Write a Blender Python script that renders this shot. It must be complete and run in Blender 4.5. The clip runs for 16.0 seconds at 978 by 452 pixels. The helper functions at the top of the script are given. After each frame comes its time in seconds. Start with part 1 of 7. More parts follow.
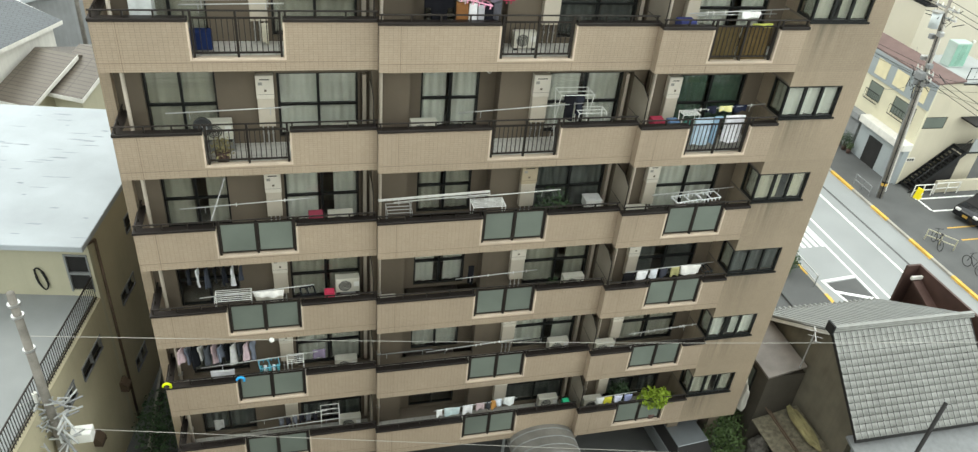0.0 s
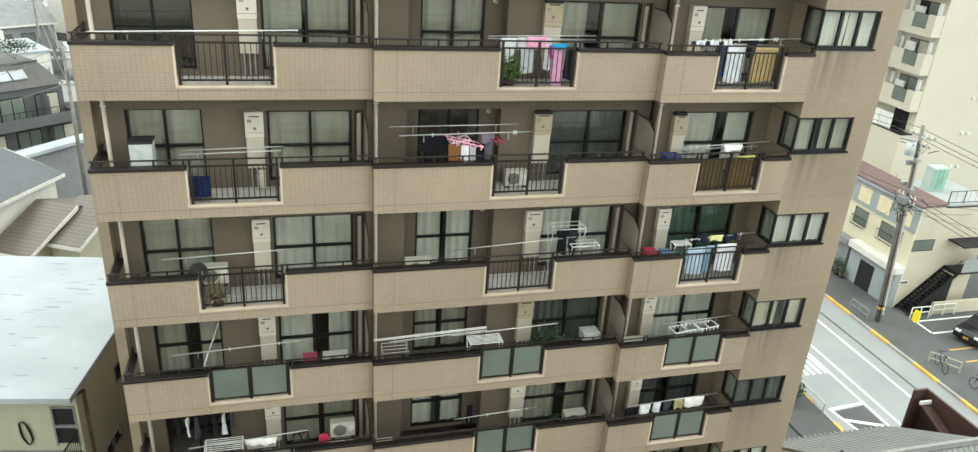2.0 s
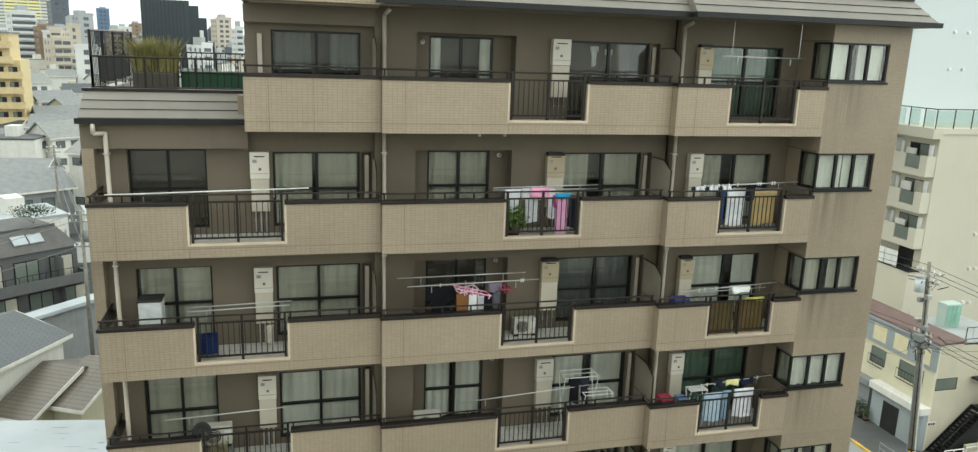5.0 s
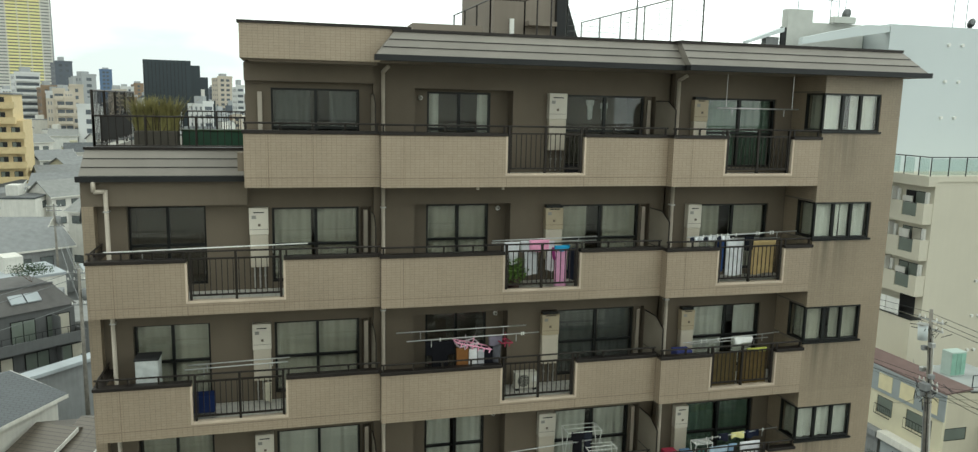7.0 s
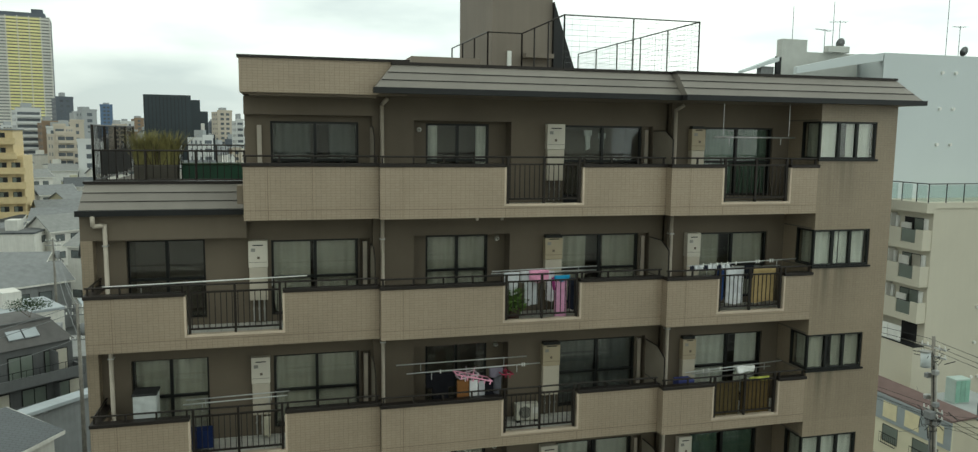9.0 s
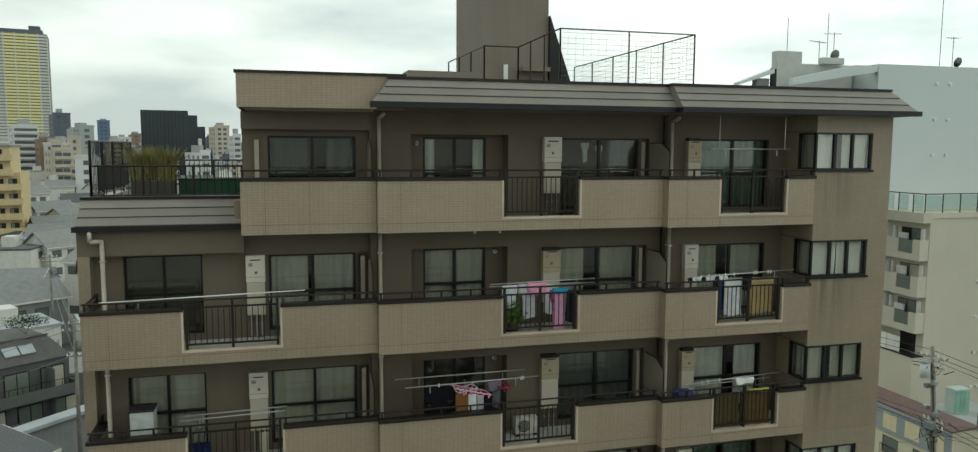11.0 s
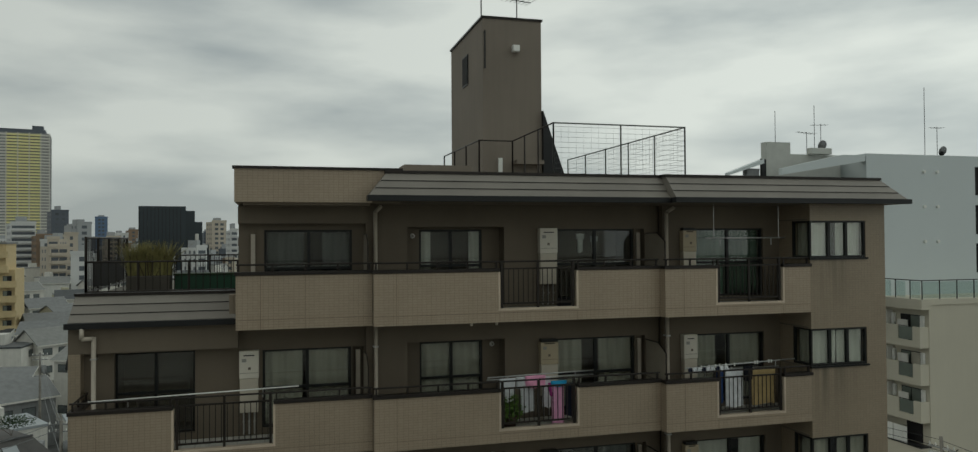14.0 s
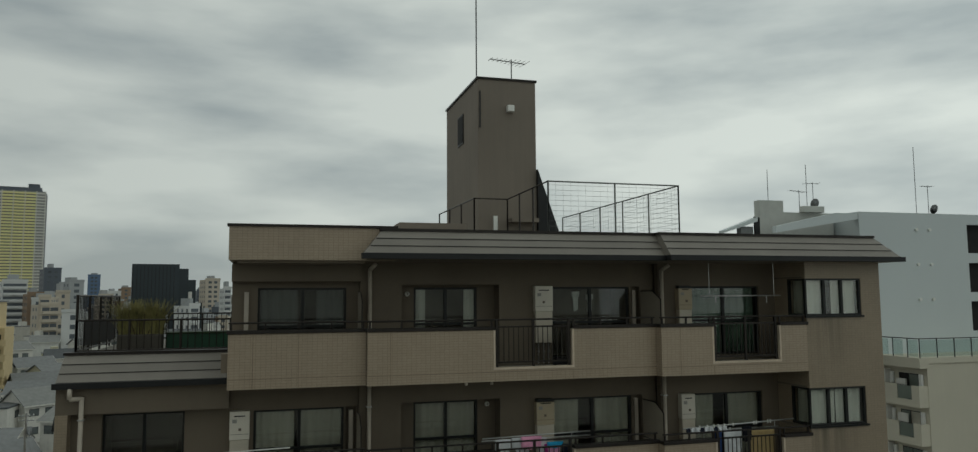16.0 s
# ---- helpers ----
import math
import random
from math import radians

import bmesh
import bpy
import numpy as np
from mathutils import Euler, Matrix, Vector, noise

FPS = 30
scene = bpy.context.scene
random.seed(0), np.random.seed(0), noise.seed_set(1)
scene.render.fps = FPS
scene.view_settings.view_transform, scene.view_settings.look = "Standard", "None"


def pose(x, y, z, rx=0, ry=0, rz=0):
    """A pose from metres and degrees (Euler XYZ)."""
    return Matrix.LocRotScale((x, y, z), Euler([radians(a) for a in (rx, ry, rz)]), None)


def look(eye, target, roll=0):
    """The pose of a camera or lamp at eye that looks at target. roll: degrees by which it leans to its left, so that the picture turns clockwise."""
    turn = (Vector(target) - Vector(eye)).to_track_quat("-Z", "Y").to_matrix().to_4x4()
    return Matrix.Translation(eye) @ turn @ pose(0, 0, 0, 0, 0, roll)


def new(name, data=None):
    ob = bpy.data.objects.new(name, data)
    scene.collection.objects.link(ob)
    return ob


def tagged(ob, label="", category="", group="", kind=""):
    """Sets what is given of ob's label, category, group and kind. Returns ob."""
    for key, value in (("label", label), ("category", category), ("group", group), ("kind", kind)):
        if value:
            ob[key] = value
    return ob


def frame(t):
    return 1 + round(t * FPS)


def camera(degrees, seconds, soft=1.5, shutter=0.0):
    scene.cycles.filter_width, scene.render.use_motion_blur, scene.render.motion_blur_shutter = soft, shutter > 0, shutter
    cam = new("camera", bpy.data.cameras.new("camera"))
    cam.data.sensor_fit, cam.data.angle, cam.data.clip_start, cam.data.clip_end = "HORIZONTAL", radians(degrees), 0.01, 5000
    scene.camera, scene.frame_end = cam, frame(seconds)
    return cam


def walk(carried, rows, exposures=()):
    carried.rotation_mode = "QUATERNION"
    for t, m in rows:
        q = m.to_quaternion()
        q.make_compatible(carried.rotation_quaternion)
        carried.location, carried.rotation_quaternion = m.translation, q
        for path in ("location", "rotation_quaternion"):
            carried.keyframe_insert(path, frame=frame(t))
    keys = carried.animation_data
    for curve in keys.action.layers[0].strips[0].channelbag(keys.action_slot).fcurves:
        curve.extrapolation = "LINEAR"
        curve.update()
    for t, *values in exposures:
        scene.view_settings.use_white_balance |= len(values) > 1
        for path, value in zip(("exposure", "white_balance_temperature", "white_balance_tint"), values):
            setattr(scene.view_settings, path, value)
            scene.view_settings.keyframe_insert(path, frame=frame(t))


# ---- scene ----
EYE = 24.6          # the camera's height over the street
cam = camera(65.1, 16.0, soft=1.3)
walk(cam, [
    (0.0, pose(0, 0, EYE, 55.61, -4.99, -13.40)),
    (0.5, pose(0, 0, EYE, 57.97, -4.99, -13.86)),
    (1.0, pose(0, 0, EYE, 60.90, -4.50, -13.99)),
    (1.5, pose(0, 0, EYE, 63.18, -4.13, -14.16)),
    (2.0, pose(0, 0, EYE, 65.83, -3.59, -14.58)),
    (2.5, pose(0, 0, EYE, 67.43, -3.49, -14.92)),
    (3.0, pose(0, 0, EYE, 69.16, -3.36, -14.96)),
    (3.5, pose(0, 0, EYE, 71.62, -2.86, -14.51)),
    (4.0, pose(0, 0, EYE, 73.75, -2.58, -14.65)),
    (4.5, pose(0, 0, EYE, 75.50, -2.21, -14.63)),
    (5.0, pose(0, 0, EYE, 76.92, -1.89, -14.53)),
    (7.5, pose(0, 0, EYE, 81.17, -1.09, -14.81)),
    (8.0, pose(0, 0, EYE, 81.31, -1.24, -15.12)),
    (8.5, pose(0, 0, EYE, 82.15, -0.98, -15.22)),
    (9.0, pose(0, 0, EYE, 83.17, -0.66, -14.86)),
    (11.5, pose(0, 0, EYE, 84.85, -0.17, -15.11)),
    (12.0, pose(0, 0, EYE, 87.27, -0.09, -15.28)),
    (12.5, pose(0, 0, EYE, 89.09, 0.11, -15.44)),
    (13.0, pose(0, 0, EYE, 90.32, 0.26, -15.28)),
    (13.5, pose(0, 0, EYE, 90.61, 0.39, -15.33)),
    (14.0, pose(0, 0, EYE, 90.99, 0.37, -15.39)),
    (14.5, pose(0, 0, EYE, 92.21, 0.43, -15.53)),
    (15.0, pose(0, 0, EYE, 93.34, 0.20, -15.50)),
    (15.5, pose(0, 0, EYE, 94.53, 0.37, -15.66)),
    (16.0, pose(0, 0, EYE, 95.31, 0.39, -15.76)),
], exposures=[(0.0, 0.83, 6560, 4), (2.0, 0.86, 6560, 2), (3.5, 0.79, 6580, 1), (5.0, 0.4, 6560, 0), (7.5, -0.15, 6560, -3), (9.0, -0.48, 6560, -5), (11.5, -0.8, 6550, -4), (12.5, -1.31, 6580, -2), (14.0, -1.47, 6600, 0), (16.0, -1.57, 6500, -1)])

# ---- world and sun: an overcast afternoon ----
world = bpy.data.worlds.new("overcast_sky")
scene.world = world
world.use_nodes = True
wn, wl = world.node_tree.nodes, world.node_tree.links
wn.clear()
w_out = wn.new("ShaderNodeOutputWorld")
w_bg = wn.new("ShaderNodeBackground")
w_sky = wn.new("ShaderNodeTexSky")
w_sky.sky_type = "NISHITA"
w_sky.sun_disc = False
w_sky.sun_elevation, w_sky.sun_rotation = radians(49), radians(-53)
w_co = wn.new("ShaderNodeTexCoord")
w_sep = wn.new("ShaderNodeSeparateXYZ")
wl.new(w_co.outputs["Generated"], w_sep.inputs[0])


def wmath(op, a, b=0.0):
    n = wn.new("ShaderNodeMath")
    n.operation = op
    for i, v in enumerate((a, b)):
        if isinstance(v, (int, float)):
            n.inputs[i].default_value = v
        else:
            wl.new(v, n.inputs[i])
    return n.outputs[0]


w_flat = wn.new("ShaderNodeCombineXYZ")      # low cloud banks, drawn out along the horizon
wl.new(wmath("MULTIPLY", w_sep.outputs[0], 3.0), w_flat.inputs[0])
wl.new(wmath("MULTIPLY", w_sep.outputs[1], 3.0), w_flat.inputs[1])
wl.new(wmath("ADD", wmath("MULTIPLY", w_sep.outputs[2], 11.0), 4.3), w_flat.inputs[2])
w_n1 = wn.new("ShaderNodeTexNoise")
w_n1.inputs["Scale"].default_value, w_n1.inputs["Detail"].default_value = 1.0, 6.0
w_n1.inputs["Roughness"].default_value, w_n1.inputs["Distortion"].default_value = 0.48, 0.0
wl.new(w_flat.outputs[0], w_n1.inputs["Vector"])
w_ramp = wn.new("ShaderNodeValToRGB")
w_ramp.color_ramp.elements[0].position, w_ramp.color_ramp.elements[0].color = 0.33, (0.56, 0.59, 0.615, 1)
w_ramp.color_ramp.elements[1].position, w_ramp.color_ramp.elements[1].color = 0.61, (1.0, 1.0, 0.98, 1)
wl.new(w_n1.outputs["Fac"], w_ramp.inputs[0])
w_mul = wn.new("ShaderNodeMixRGB")
w_mul.blend_type = "MULTIPLY"
w_mul.inputs[0].default_value = 1.0
w_mul.inputs[2].default_value = (8.6, 8.7, 8.75, 1)
w_side = wn.new("ShaderNodeMixRGB")      # thinner cloud towards the east brightens that side
w_side.blend_type = "MULTIPLY"
w_side.inputs[0].default_value = 1.0
wl.new(w_ramp.outputs[0], w_side.inputs[1])
wl.new(wmath("ADD", wmath("MULTIPLY", w_sep.outputs[0], 0.38), 1.03), w_side.inputs[2])
wl.new(w_side.outputs[0], w_mul.inputs[1])
w_mix = wn.new("ShaderNodeMixRGB")
w_mix.inputs[0].default_value = 0.93
wl.new(w_sky.outputs[0], w_mix.inputs[1])
wl.new(w_mul.outputs[0], w_mix.inputs[2])
wl.new(w_mix.outputs[0], w_bg.inputs[0])
w_bg.inputs[1].default_value = 0.2
wl.new(w_bg.outputs[0], w_out.inputs[0])

sun = new("sun", bpy.data.lights.new("sun", "SUN"))
sun.data.energy, sun.data.angle, sun.data.color = 0.7, radians(30), (1.0, 0.97, 0.92)
sun.matrix_world = look((-60, 45, 85), (0, 0, 0))


# ---- materials ----
def lin(r, g, b):
    return tuple((v / 255 / 12.92 if v < 11 else ((v / 255 + 0.055) / 1.055) ** 2.4) for v in (r, g, b)) + (1.0,)


def material(name, rgb, rough=0.7, metal=0.0, vary=0.12, scale=1.5, grain=40.0, bump=0.15, streak=0.0, spec=0.4):
    """A surface with stains at two scales, fine relief, and rain streaks where asked."""
    m = bpy.data.materials.new(name)
    m.use_nodes = True
    nt, ln = m.node_tree.nodes, m.node_tree.links
    p = nt["Principled BSDF"]
    p.inputs["Roughness"].default_value, p.inputs["Metallic"].default_value = rough, metal
    p.inputs["Specular IOR Level"].default_value = spec
    co = nt.new("ShaderNodeNewGeometry")
    big, fine = nt.new("ShaderNodeTexNoise"), nt.new("ShaderNodeTexNoise")
    big.inputs["Scale"].default_value, big.inputs["Detail"].default_value = scale, 5.0
    fine.inputs["Scale"].default_value, fine.inputs["Detail"].default_value = grain, 3.0
    ln.new(co.outputs["Position"], big.inputs["Vector"])
    ln.new(co.outputs["Position"], fine.inputs["Vector"])
    info = nt.new("ShaderNodeObjectInfo")
    total = big.outputs["Fac"]

    def mth(op, a, b):
        n = nt.new("ShaderNodeMath")
        n.operation = op
        for i, v in enumerate((a, b)):
            if isinstance(v, (int, float)):
                n.inputs[i].default_value = v
            else:
                ln.new(v, n.inputs[i])
        return n.outputs[0]

    total = mth("ADD", mth("MULTIPLY", total, 0.6), mth("MULTIPLY", fine.outputs["Fac"], 0.25))
    total = mth("ADD", total, mth("MULTIPLY", info.outputs["Random"], 0.15))
    if streak:
        mp = nt.new("ShaderNodeMapping")
        mp.inputs["Scale"].default_value = (3.5, 3.5, 0.18)
        ln.new(co.outputs["Position"], mp.inputs["Vector"])
        run = nt.new("ShaderNodeTexNoise")
        run.inputs["Scale"].default_value, run.inputs["Detail"].default_value = 1.6, 6.0
        ln.new(mp.outputs[0], run.inputs["Vector"])
        total = mth("ADD", mth("MULTIPLY", total, 1 - streak), mth("MULTIPLY", run.outputs["Fac"], streak))
    ramp = nt.new("ShaderNodeValToRGB")
    lo, hi = [min(1, c * (1 - 2.2 * vary)) for c in rgb[:3]], [min(1, c * (1 + 1.6 * vary)) for c in rgb[:3]]
    ramp.color_ramp.elements[0].position, ramp.color_ramp.elements[0].color = 0.3, (*lo, 1)
    ramp.color_ramp.elements[1].position, ramp.color_ramp.elements[1].color = 0.68, (*hi, 1)
    ln.new(total, ramp.inputs[0])
    ln.new(ramp.outputs[0], p.inputs["Base Color"])
    if bump:
        bp = nt.new("ShaderNodeBump")
        bp.inputs["Strength"].default_value, bp.inputs["Distance"].default_value = bump, 0.01
        ln.new(fine.outputs["Fac"], bp.inputs["Height"])
        ln.new(bp.outputs[0], p.inputs["Normal"])
    return m


def tiled(name, rgb, joint, w, h, rough=0.45, vary=0.1, offset=0.0, gap=0.006, upright=True, streak=0.3, turn=0.0):
    """Small glazed tiles laid in a grid (or siding and tin sheets), with recessed joints."""
    m = material(name, rgb, rough, vary=vary, scale=0.6, grain=25, bump=0, streak=streak)
    nt, ln = m.node_tree.nodes, m.node_tree.links
    p = nt["Principled BSDF"]
    co, sep, com = nt.new("ShaderNodeNewGeometry"), nt.new("ShaderNodeSeparateXYZ"), nt.new("ShaderNodeCombineXYZ")
    ln.new(co.outputs["Position"], sep.inputs[0])
    if upright:
        add = nt.new("ShaderNodeMath")
        ln.new(sep.outputs[0], add.inputs[0])
        ln.new(sep.outputs[1], add.inputs[1])
        ln.new(add.outputs[0], com.inputs[0])
        ln.new(sep.outputs[2], com.inputs[1])
    else:
        ln.new(sep.outputs[0], com.inputs[0])
        ln.new(sep.outputs[1], com.inputs[1])
    br = nt.new("ShaderNodeTexBrick")
    br.offset = offset
    br.inputs["Scale"].default_value = 1.0
    br.inputs["Brick Width"].default_value, br.inputs["Row Height"].default_value = w, h
    br.inputs["Mortar Size"].default_value, br.inputs["Mortar Smooth"].default_value = gap, 0.3
    br.inputs["Color1"].default_value, br.inputs["Color2"].default_value = (1, 1, 1, 1), (0.94, 0.93, 0.92, 1)
    j = [joint[i] / max(rgb[i], 1e-3) for i in range(3)]
    br.inputs["Mortar"].default_value = (*j, 1)
    lay = nt.new("ShaderNodeMapping")
    lay.inputs["Rotation"].default_value = (0, 0, radians(turn))
    ln.new(com.outputs[0], lay.inputs["Vector"])
    ln.new(lay.outputs[0], br.inputs["Vector"])
    mul = nt.new("ShaderNodeMixRGB")
    mul.blend_type = "MULTIPLY"
    mul.inputs[0].default_value = 1.0
    old = p.inputs["Base Color"].links[0].from_socket
    ln.new(old, mul.inputs[1])
    ln.new(br.outputs["Color"], mul.inputs[2])
    ln.new(mul.outputs[0], p.inputs["Base Color"])
    bp = nt.new("ShaderNodeBump")
    bp.invert = True
    bp.inputs["Strength"].default_value, bp.inputs["Distance"].default_value = 0.3, 0.005
    ln.new(br.outputs["Fac"], bp.inputs["Height"])
    ln.new(bp.outputs[0], p.inputs["Normal"])
    return m


def glass(name, tint=(0.93, 0.97, 0.96)):
    """A clear pane: see-through, with a mirror gloss that grows towards grazing."""
    m = bpy.data.materials.new(name)
    m.use_nodes = True
    nt, ln = m.node_tree.nodes, m.node_tree.links
    nt.clear()
    out, mix = nt.new("ShaderNodeOutputMaterial"), nt.new("ShaderNodeMixShader")
    tr, gl, fr = nt.new("ShaderNodeBsdfTransparent"), nt.new("ShaderNodeBsdfGlossy"), nt.new("ShaderNodeLayerWeight")
    tr.inputs[0].default_value = (*tint, 1)
    gl.inputs["Roughness"].default_value = 0.02
    curve, base = nt.new("ShaderNodeMath"), nt.new("ShaderNodeMath")
    curve.operation, base.operation = "POWER", "MULTIPLY_ADD"
    curve.inputs[1].default_value, base.inputs[1].default_value, base.inputs[2].default_value = 4.0, 0.9, 0.05
    ln.new(fr.outputs["Facing"], curve.inputs[0])
    ln.new(curve.outputs[0], base.inputs[0])
    ln.new(base.outputs[0], mix.inputs[0])
    ln.new(tr.outputs[0], mix.inputs[1])
    ln.new(gl.outputs[0], mix.inputs[2])
    ln.new(mix.outputs[0], out.inputs[0])
    return m


TILE = tiled("mosaic_tile", lin(163, 148, 128), lin(136, 119, 101), 0.11, 0.06, vary=0.07, gap=0.004, streak=0.16)
TILE_EDGE = material("lip_render", lin(196, 180, 160), 0.6, vary=0.1)
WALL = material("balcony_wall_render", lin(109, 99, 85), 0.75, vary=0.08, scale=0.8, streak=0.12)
WALL_TILE = tiled("tower_tile", lin(151, 137, 117), lin(132, 118, 100), 0.1, 0.06, vary=0.07, gap=0.004, streak=0.1)
nt, ln = WALL_TILE.node_tree.nodes, WALL_TILE.node_tree.links     # soot runs down the tower from the window corners


def node(kind, op=None, **vals):
    n = nt.new(kind)
    if op:
        n.operation = op
    for i, v in vals.items():
        i = int(i[1:])
        if isinstance(v, (int, float)):
            n.inputs[i].default_value = v
        else:
            ln.new(v, n.inputs[i])
    return n.outputs[0]


geo, sep = nt.new("ShaderNodeNewGeometry"), nt.new("ShaderNodeSeparateXYZ")
ln.new(geo.outputs["Position"], sep.inputs[0])
mid_x = node("ShaderNodeMath", "ABSOLUTE", i0=node("ShaderNodeMath", "SUBTRACT", i0=sep.outputs[0], i1=14.05))
near = nt.new("ShaderNodeMapRange")
near.inputs["From Min"].default_value, near.inputs["From Max"].default_value = 1.0, 0.1
ln.new(mid_x, near.inputs["Value"])
mp = nt.new("ShaderNodeMapping")
mp.inputs["Scale"].default_value = (5.0, 5.0, 0.2)
ln.new(geo.outputs["Position"], mp.inputs["Vector"])
runs = nt.new("ShaderNodeTexNoise")
runs.inputs["Scale"].default_value, runs.inputs["Detail"].default_value = 1.0, 4.0
ln.new(mp.outputs[0], runs.inputs["Vector"])
thin = nt.new("ShaderNodeMapRange")
thin.inputs["From Min"].default_value, thin.inputs["From Max"].default_value = 0.36, 0.66
ln.new(runs.outputs["Fac"], thin.inputs["Value"])
fall = node("ShaderNodeMath", "MODULO", i0=node("ShaderNodeMath", "SUBTRACT", i0=23.015 + 1.04 + 28.5, i1=sep.outputs[2]), i1=2.85)
fade = nt.new("ShaderNodeMapRange")
fade.inputs["From Min"].default_value, fade.inputs["From Max"].default_value = 0.1, 1.3
fade.inputs["To Min"].default_value, fade.inputs["To Max"].default_value = 1.0, 0.15
ln.new(fall, fade.inputs["Value"])
soot = node("ShaderNodeMath", "MULTIPLY", i0=node("ShaderNodeMath", "MULTIPLY", i0=fade.outputs[0], i1=near.outputs[0]), i1=node("ShaderNodeMath", "MULTIPLY", i0=thin.outputs[0], i1=0.9))
wp = nt["Principled BSDF"].inputs["Base Color"]
dirt = nt.new("ShaderNodeMixRGB")
dirt.inputs[2].default_value = lin(92, 84, 70)
ln.new(wp.links[0].from_socket, dirt.inputs[1])
ln.new(soot, dirt.inputs[0])
ln.new(dirt.outputs[0], wp)
SOFFIT = material("soffit_paint", lin(128, 117, 102), 0.8, vary=0.08)
FLOOR_M = tiled("balcony_floor_sheet", lin(200, 198, 190), lin(168, 166, 158), 0.3, 0.3, upright=False, gap=0.012, rough=0.7)
CAP = material("dark_bronze_cap", lin(42, 37, 34), 0.45, 0.35, vary=0.15, bump=0.05)
BRONZE = material("dark_bronze_rail", lin(46, 41, 37), 0.4, 0.4, vary=0.12, bump=0.03)
FRAME_M = material("black_window_frame", lin(38, 39, 38), 0.4, 0.4, vary=0.12, bump=0.03)
PANE = glass("window_glass", (0.91, 0.93, 0.92))
FROST = material("frosted_panel", lin(106, 114, 105), 0.3, vary=0.12, scale=0.7, bump=0.05, spec=0.6)
SCREEN = material("partition_board", lin(152, 143, 128), 0.7, vary=0.08)
ROOF_M = material("brown_metal_roof", lin(126, 121, 113), 0.5, 0.2, vary=0.1, scale=0.7)
GUTTER = material("dark_gutter", lin(34, 35, 36), 0.45, 0.3, vary=0.12)
PIPE_M = material("downpipe_vinyl", lin(188, 178, 163), 0.5, vary=0.1)
HEATER_M = material("heater_enamel", lin(214, 208, 194), 0.45, vary=0.06)
DARK = material("dark_opening", lin(34, 33, 32), 0.8, vary=0.2)
ROOM = material("room_plaster", lin(120, 112, 102), 0.9, vary=0.1)
CURTAINS = [material("curtain_white", lin(222, 219, 208), 0.9, vary=0.07), material("curtain_lace", lin(182, 177, 162), 0.9, vary=0.07),
            material("curtain_cream", lin(196, 188, 166), 0.9, vary=0.07), material("curtain_green", lin(92, 112, 96), 0.9, vary=0.1),
            material("curtain_grey", lin(98, 99, 96), 0.9, vary=0.1)]
WHITE = material("white_plastic", lin(228, 228, 222), 0.45, vary=0.06)
AC_M = material("air_conditioner_enamel", lin(205, 202, 188), 0.5, vary=0.08)
STEEL = material("bright_steel", lin(200, 200, 198), 0.3, 0.8, vary=0.08)
CONCRETE = material("pole_concrete", lin(124, 120, 112), 0.85, vary=0.22, scale=2.0)
ASPHALT = material("asphalt", lin(86, 87, 86), 0.9, vary=0.14, scale=0.35, grain=60)
ROAD_M = material("worn_asphalt_road", lin(142, 145, 144), 0.88, vary=0.08, scale=0.25, grain=60)
PAINT_W = material("road_paint_white", lin(225, 226, 222), 0.7, vary=0.12)
PAINT_Y = material("road_paint_yellow", lin(200, 162, 74), 0.7, vary=0.22)
KERB_M = material("kerb_concrete", lin(160, 156, 146), 0.85, vary=0.12)
WHITE_ROOF = material("white_roof_coating", lin(156, 162, 165), 0.6, vary=0.1, scale=0.5)
CREAM = material("cream_wall", lin(178, 174, 150), 0.8, vary=0.07, scale=0.5, streak=0.15)
CREAM_DK = material("beige_wall", lin(186, 178, 150), 0.8, vary=0.1, scale=0.4, streak=0.1)
GREY_WALL = material("grey_wall", lin(128, 130, 130), 0.8, vary=0.1, streak=0.4)
WHITE_WALL = material("white_wall", lin(210, 208, 200), 0.8, vary=0.07, streak=0.4)
BEIGE = material("beige_tower_wall", lin(202, 196, 178), 0.75, vary=0.035, scale=0.25, streak=0.15)
PALE = material("pale_grey_panel_wall", lin(204, 211, 211), 0.7, vary=0.03, scale=0.1)
KAWARA = material("grey_roof_tile", lin(136, 137, 132), 0.5, vary=0.1, scale=4.0)
SLATE = tiled("slate_roof", lin(78, 82, 85), lin(56, 59, 61), 0.45, 0.24, offset=0.5, gap=0.02, upright=False, streak=0.2)
BROWN_ROOF = tiled("brown_tin_roof", lin(90, 83, 74), lin(66, 60, 53), 3.0, 0.26, gap=0.025, upright=False, streak=0.2, turn=27.6)
BROWN_M = material("brown_sheet_metal", lin(82, 62, 56), 0.55, 0.2, vary=0.15)
RUSTY = material("purple_brown_roof", lin(112, 92, 88), 0.6, vary=0.1)
LEAF = material("leaf_green", lin(72, 92, 48), 0.7, vary=0.3, scale=3)
LEAF_G = material("leaf_fresh", lin(96, 126, 56), 0.7, vary=0.3, scale=3)
LEAF_D = material("leaf_dark", lin(46, 66, 38), 0.7, vary=0.3, scale=3)
LEAF_Y = material("leaf_lime", lin(128, 150, 40), 0.7, vary=0.25, scale=3)
LEAF_OLIVE = material("leaf_olive", lin(140, 134, 84), 0.8, vary=0.25, scale=3)
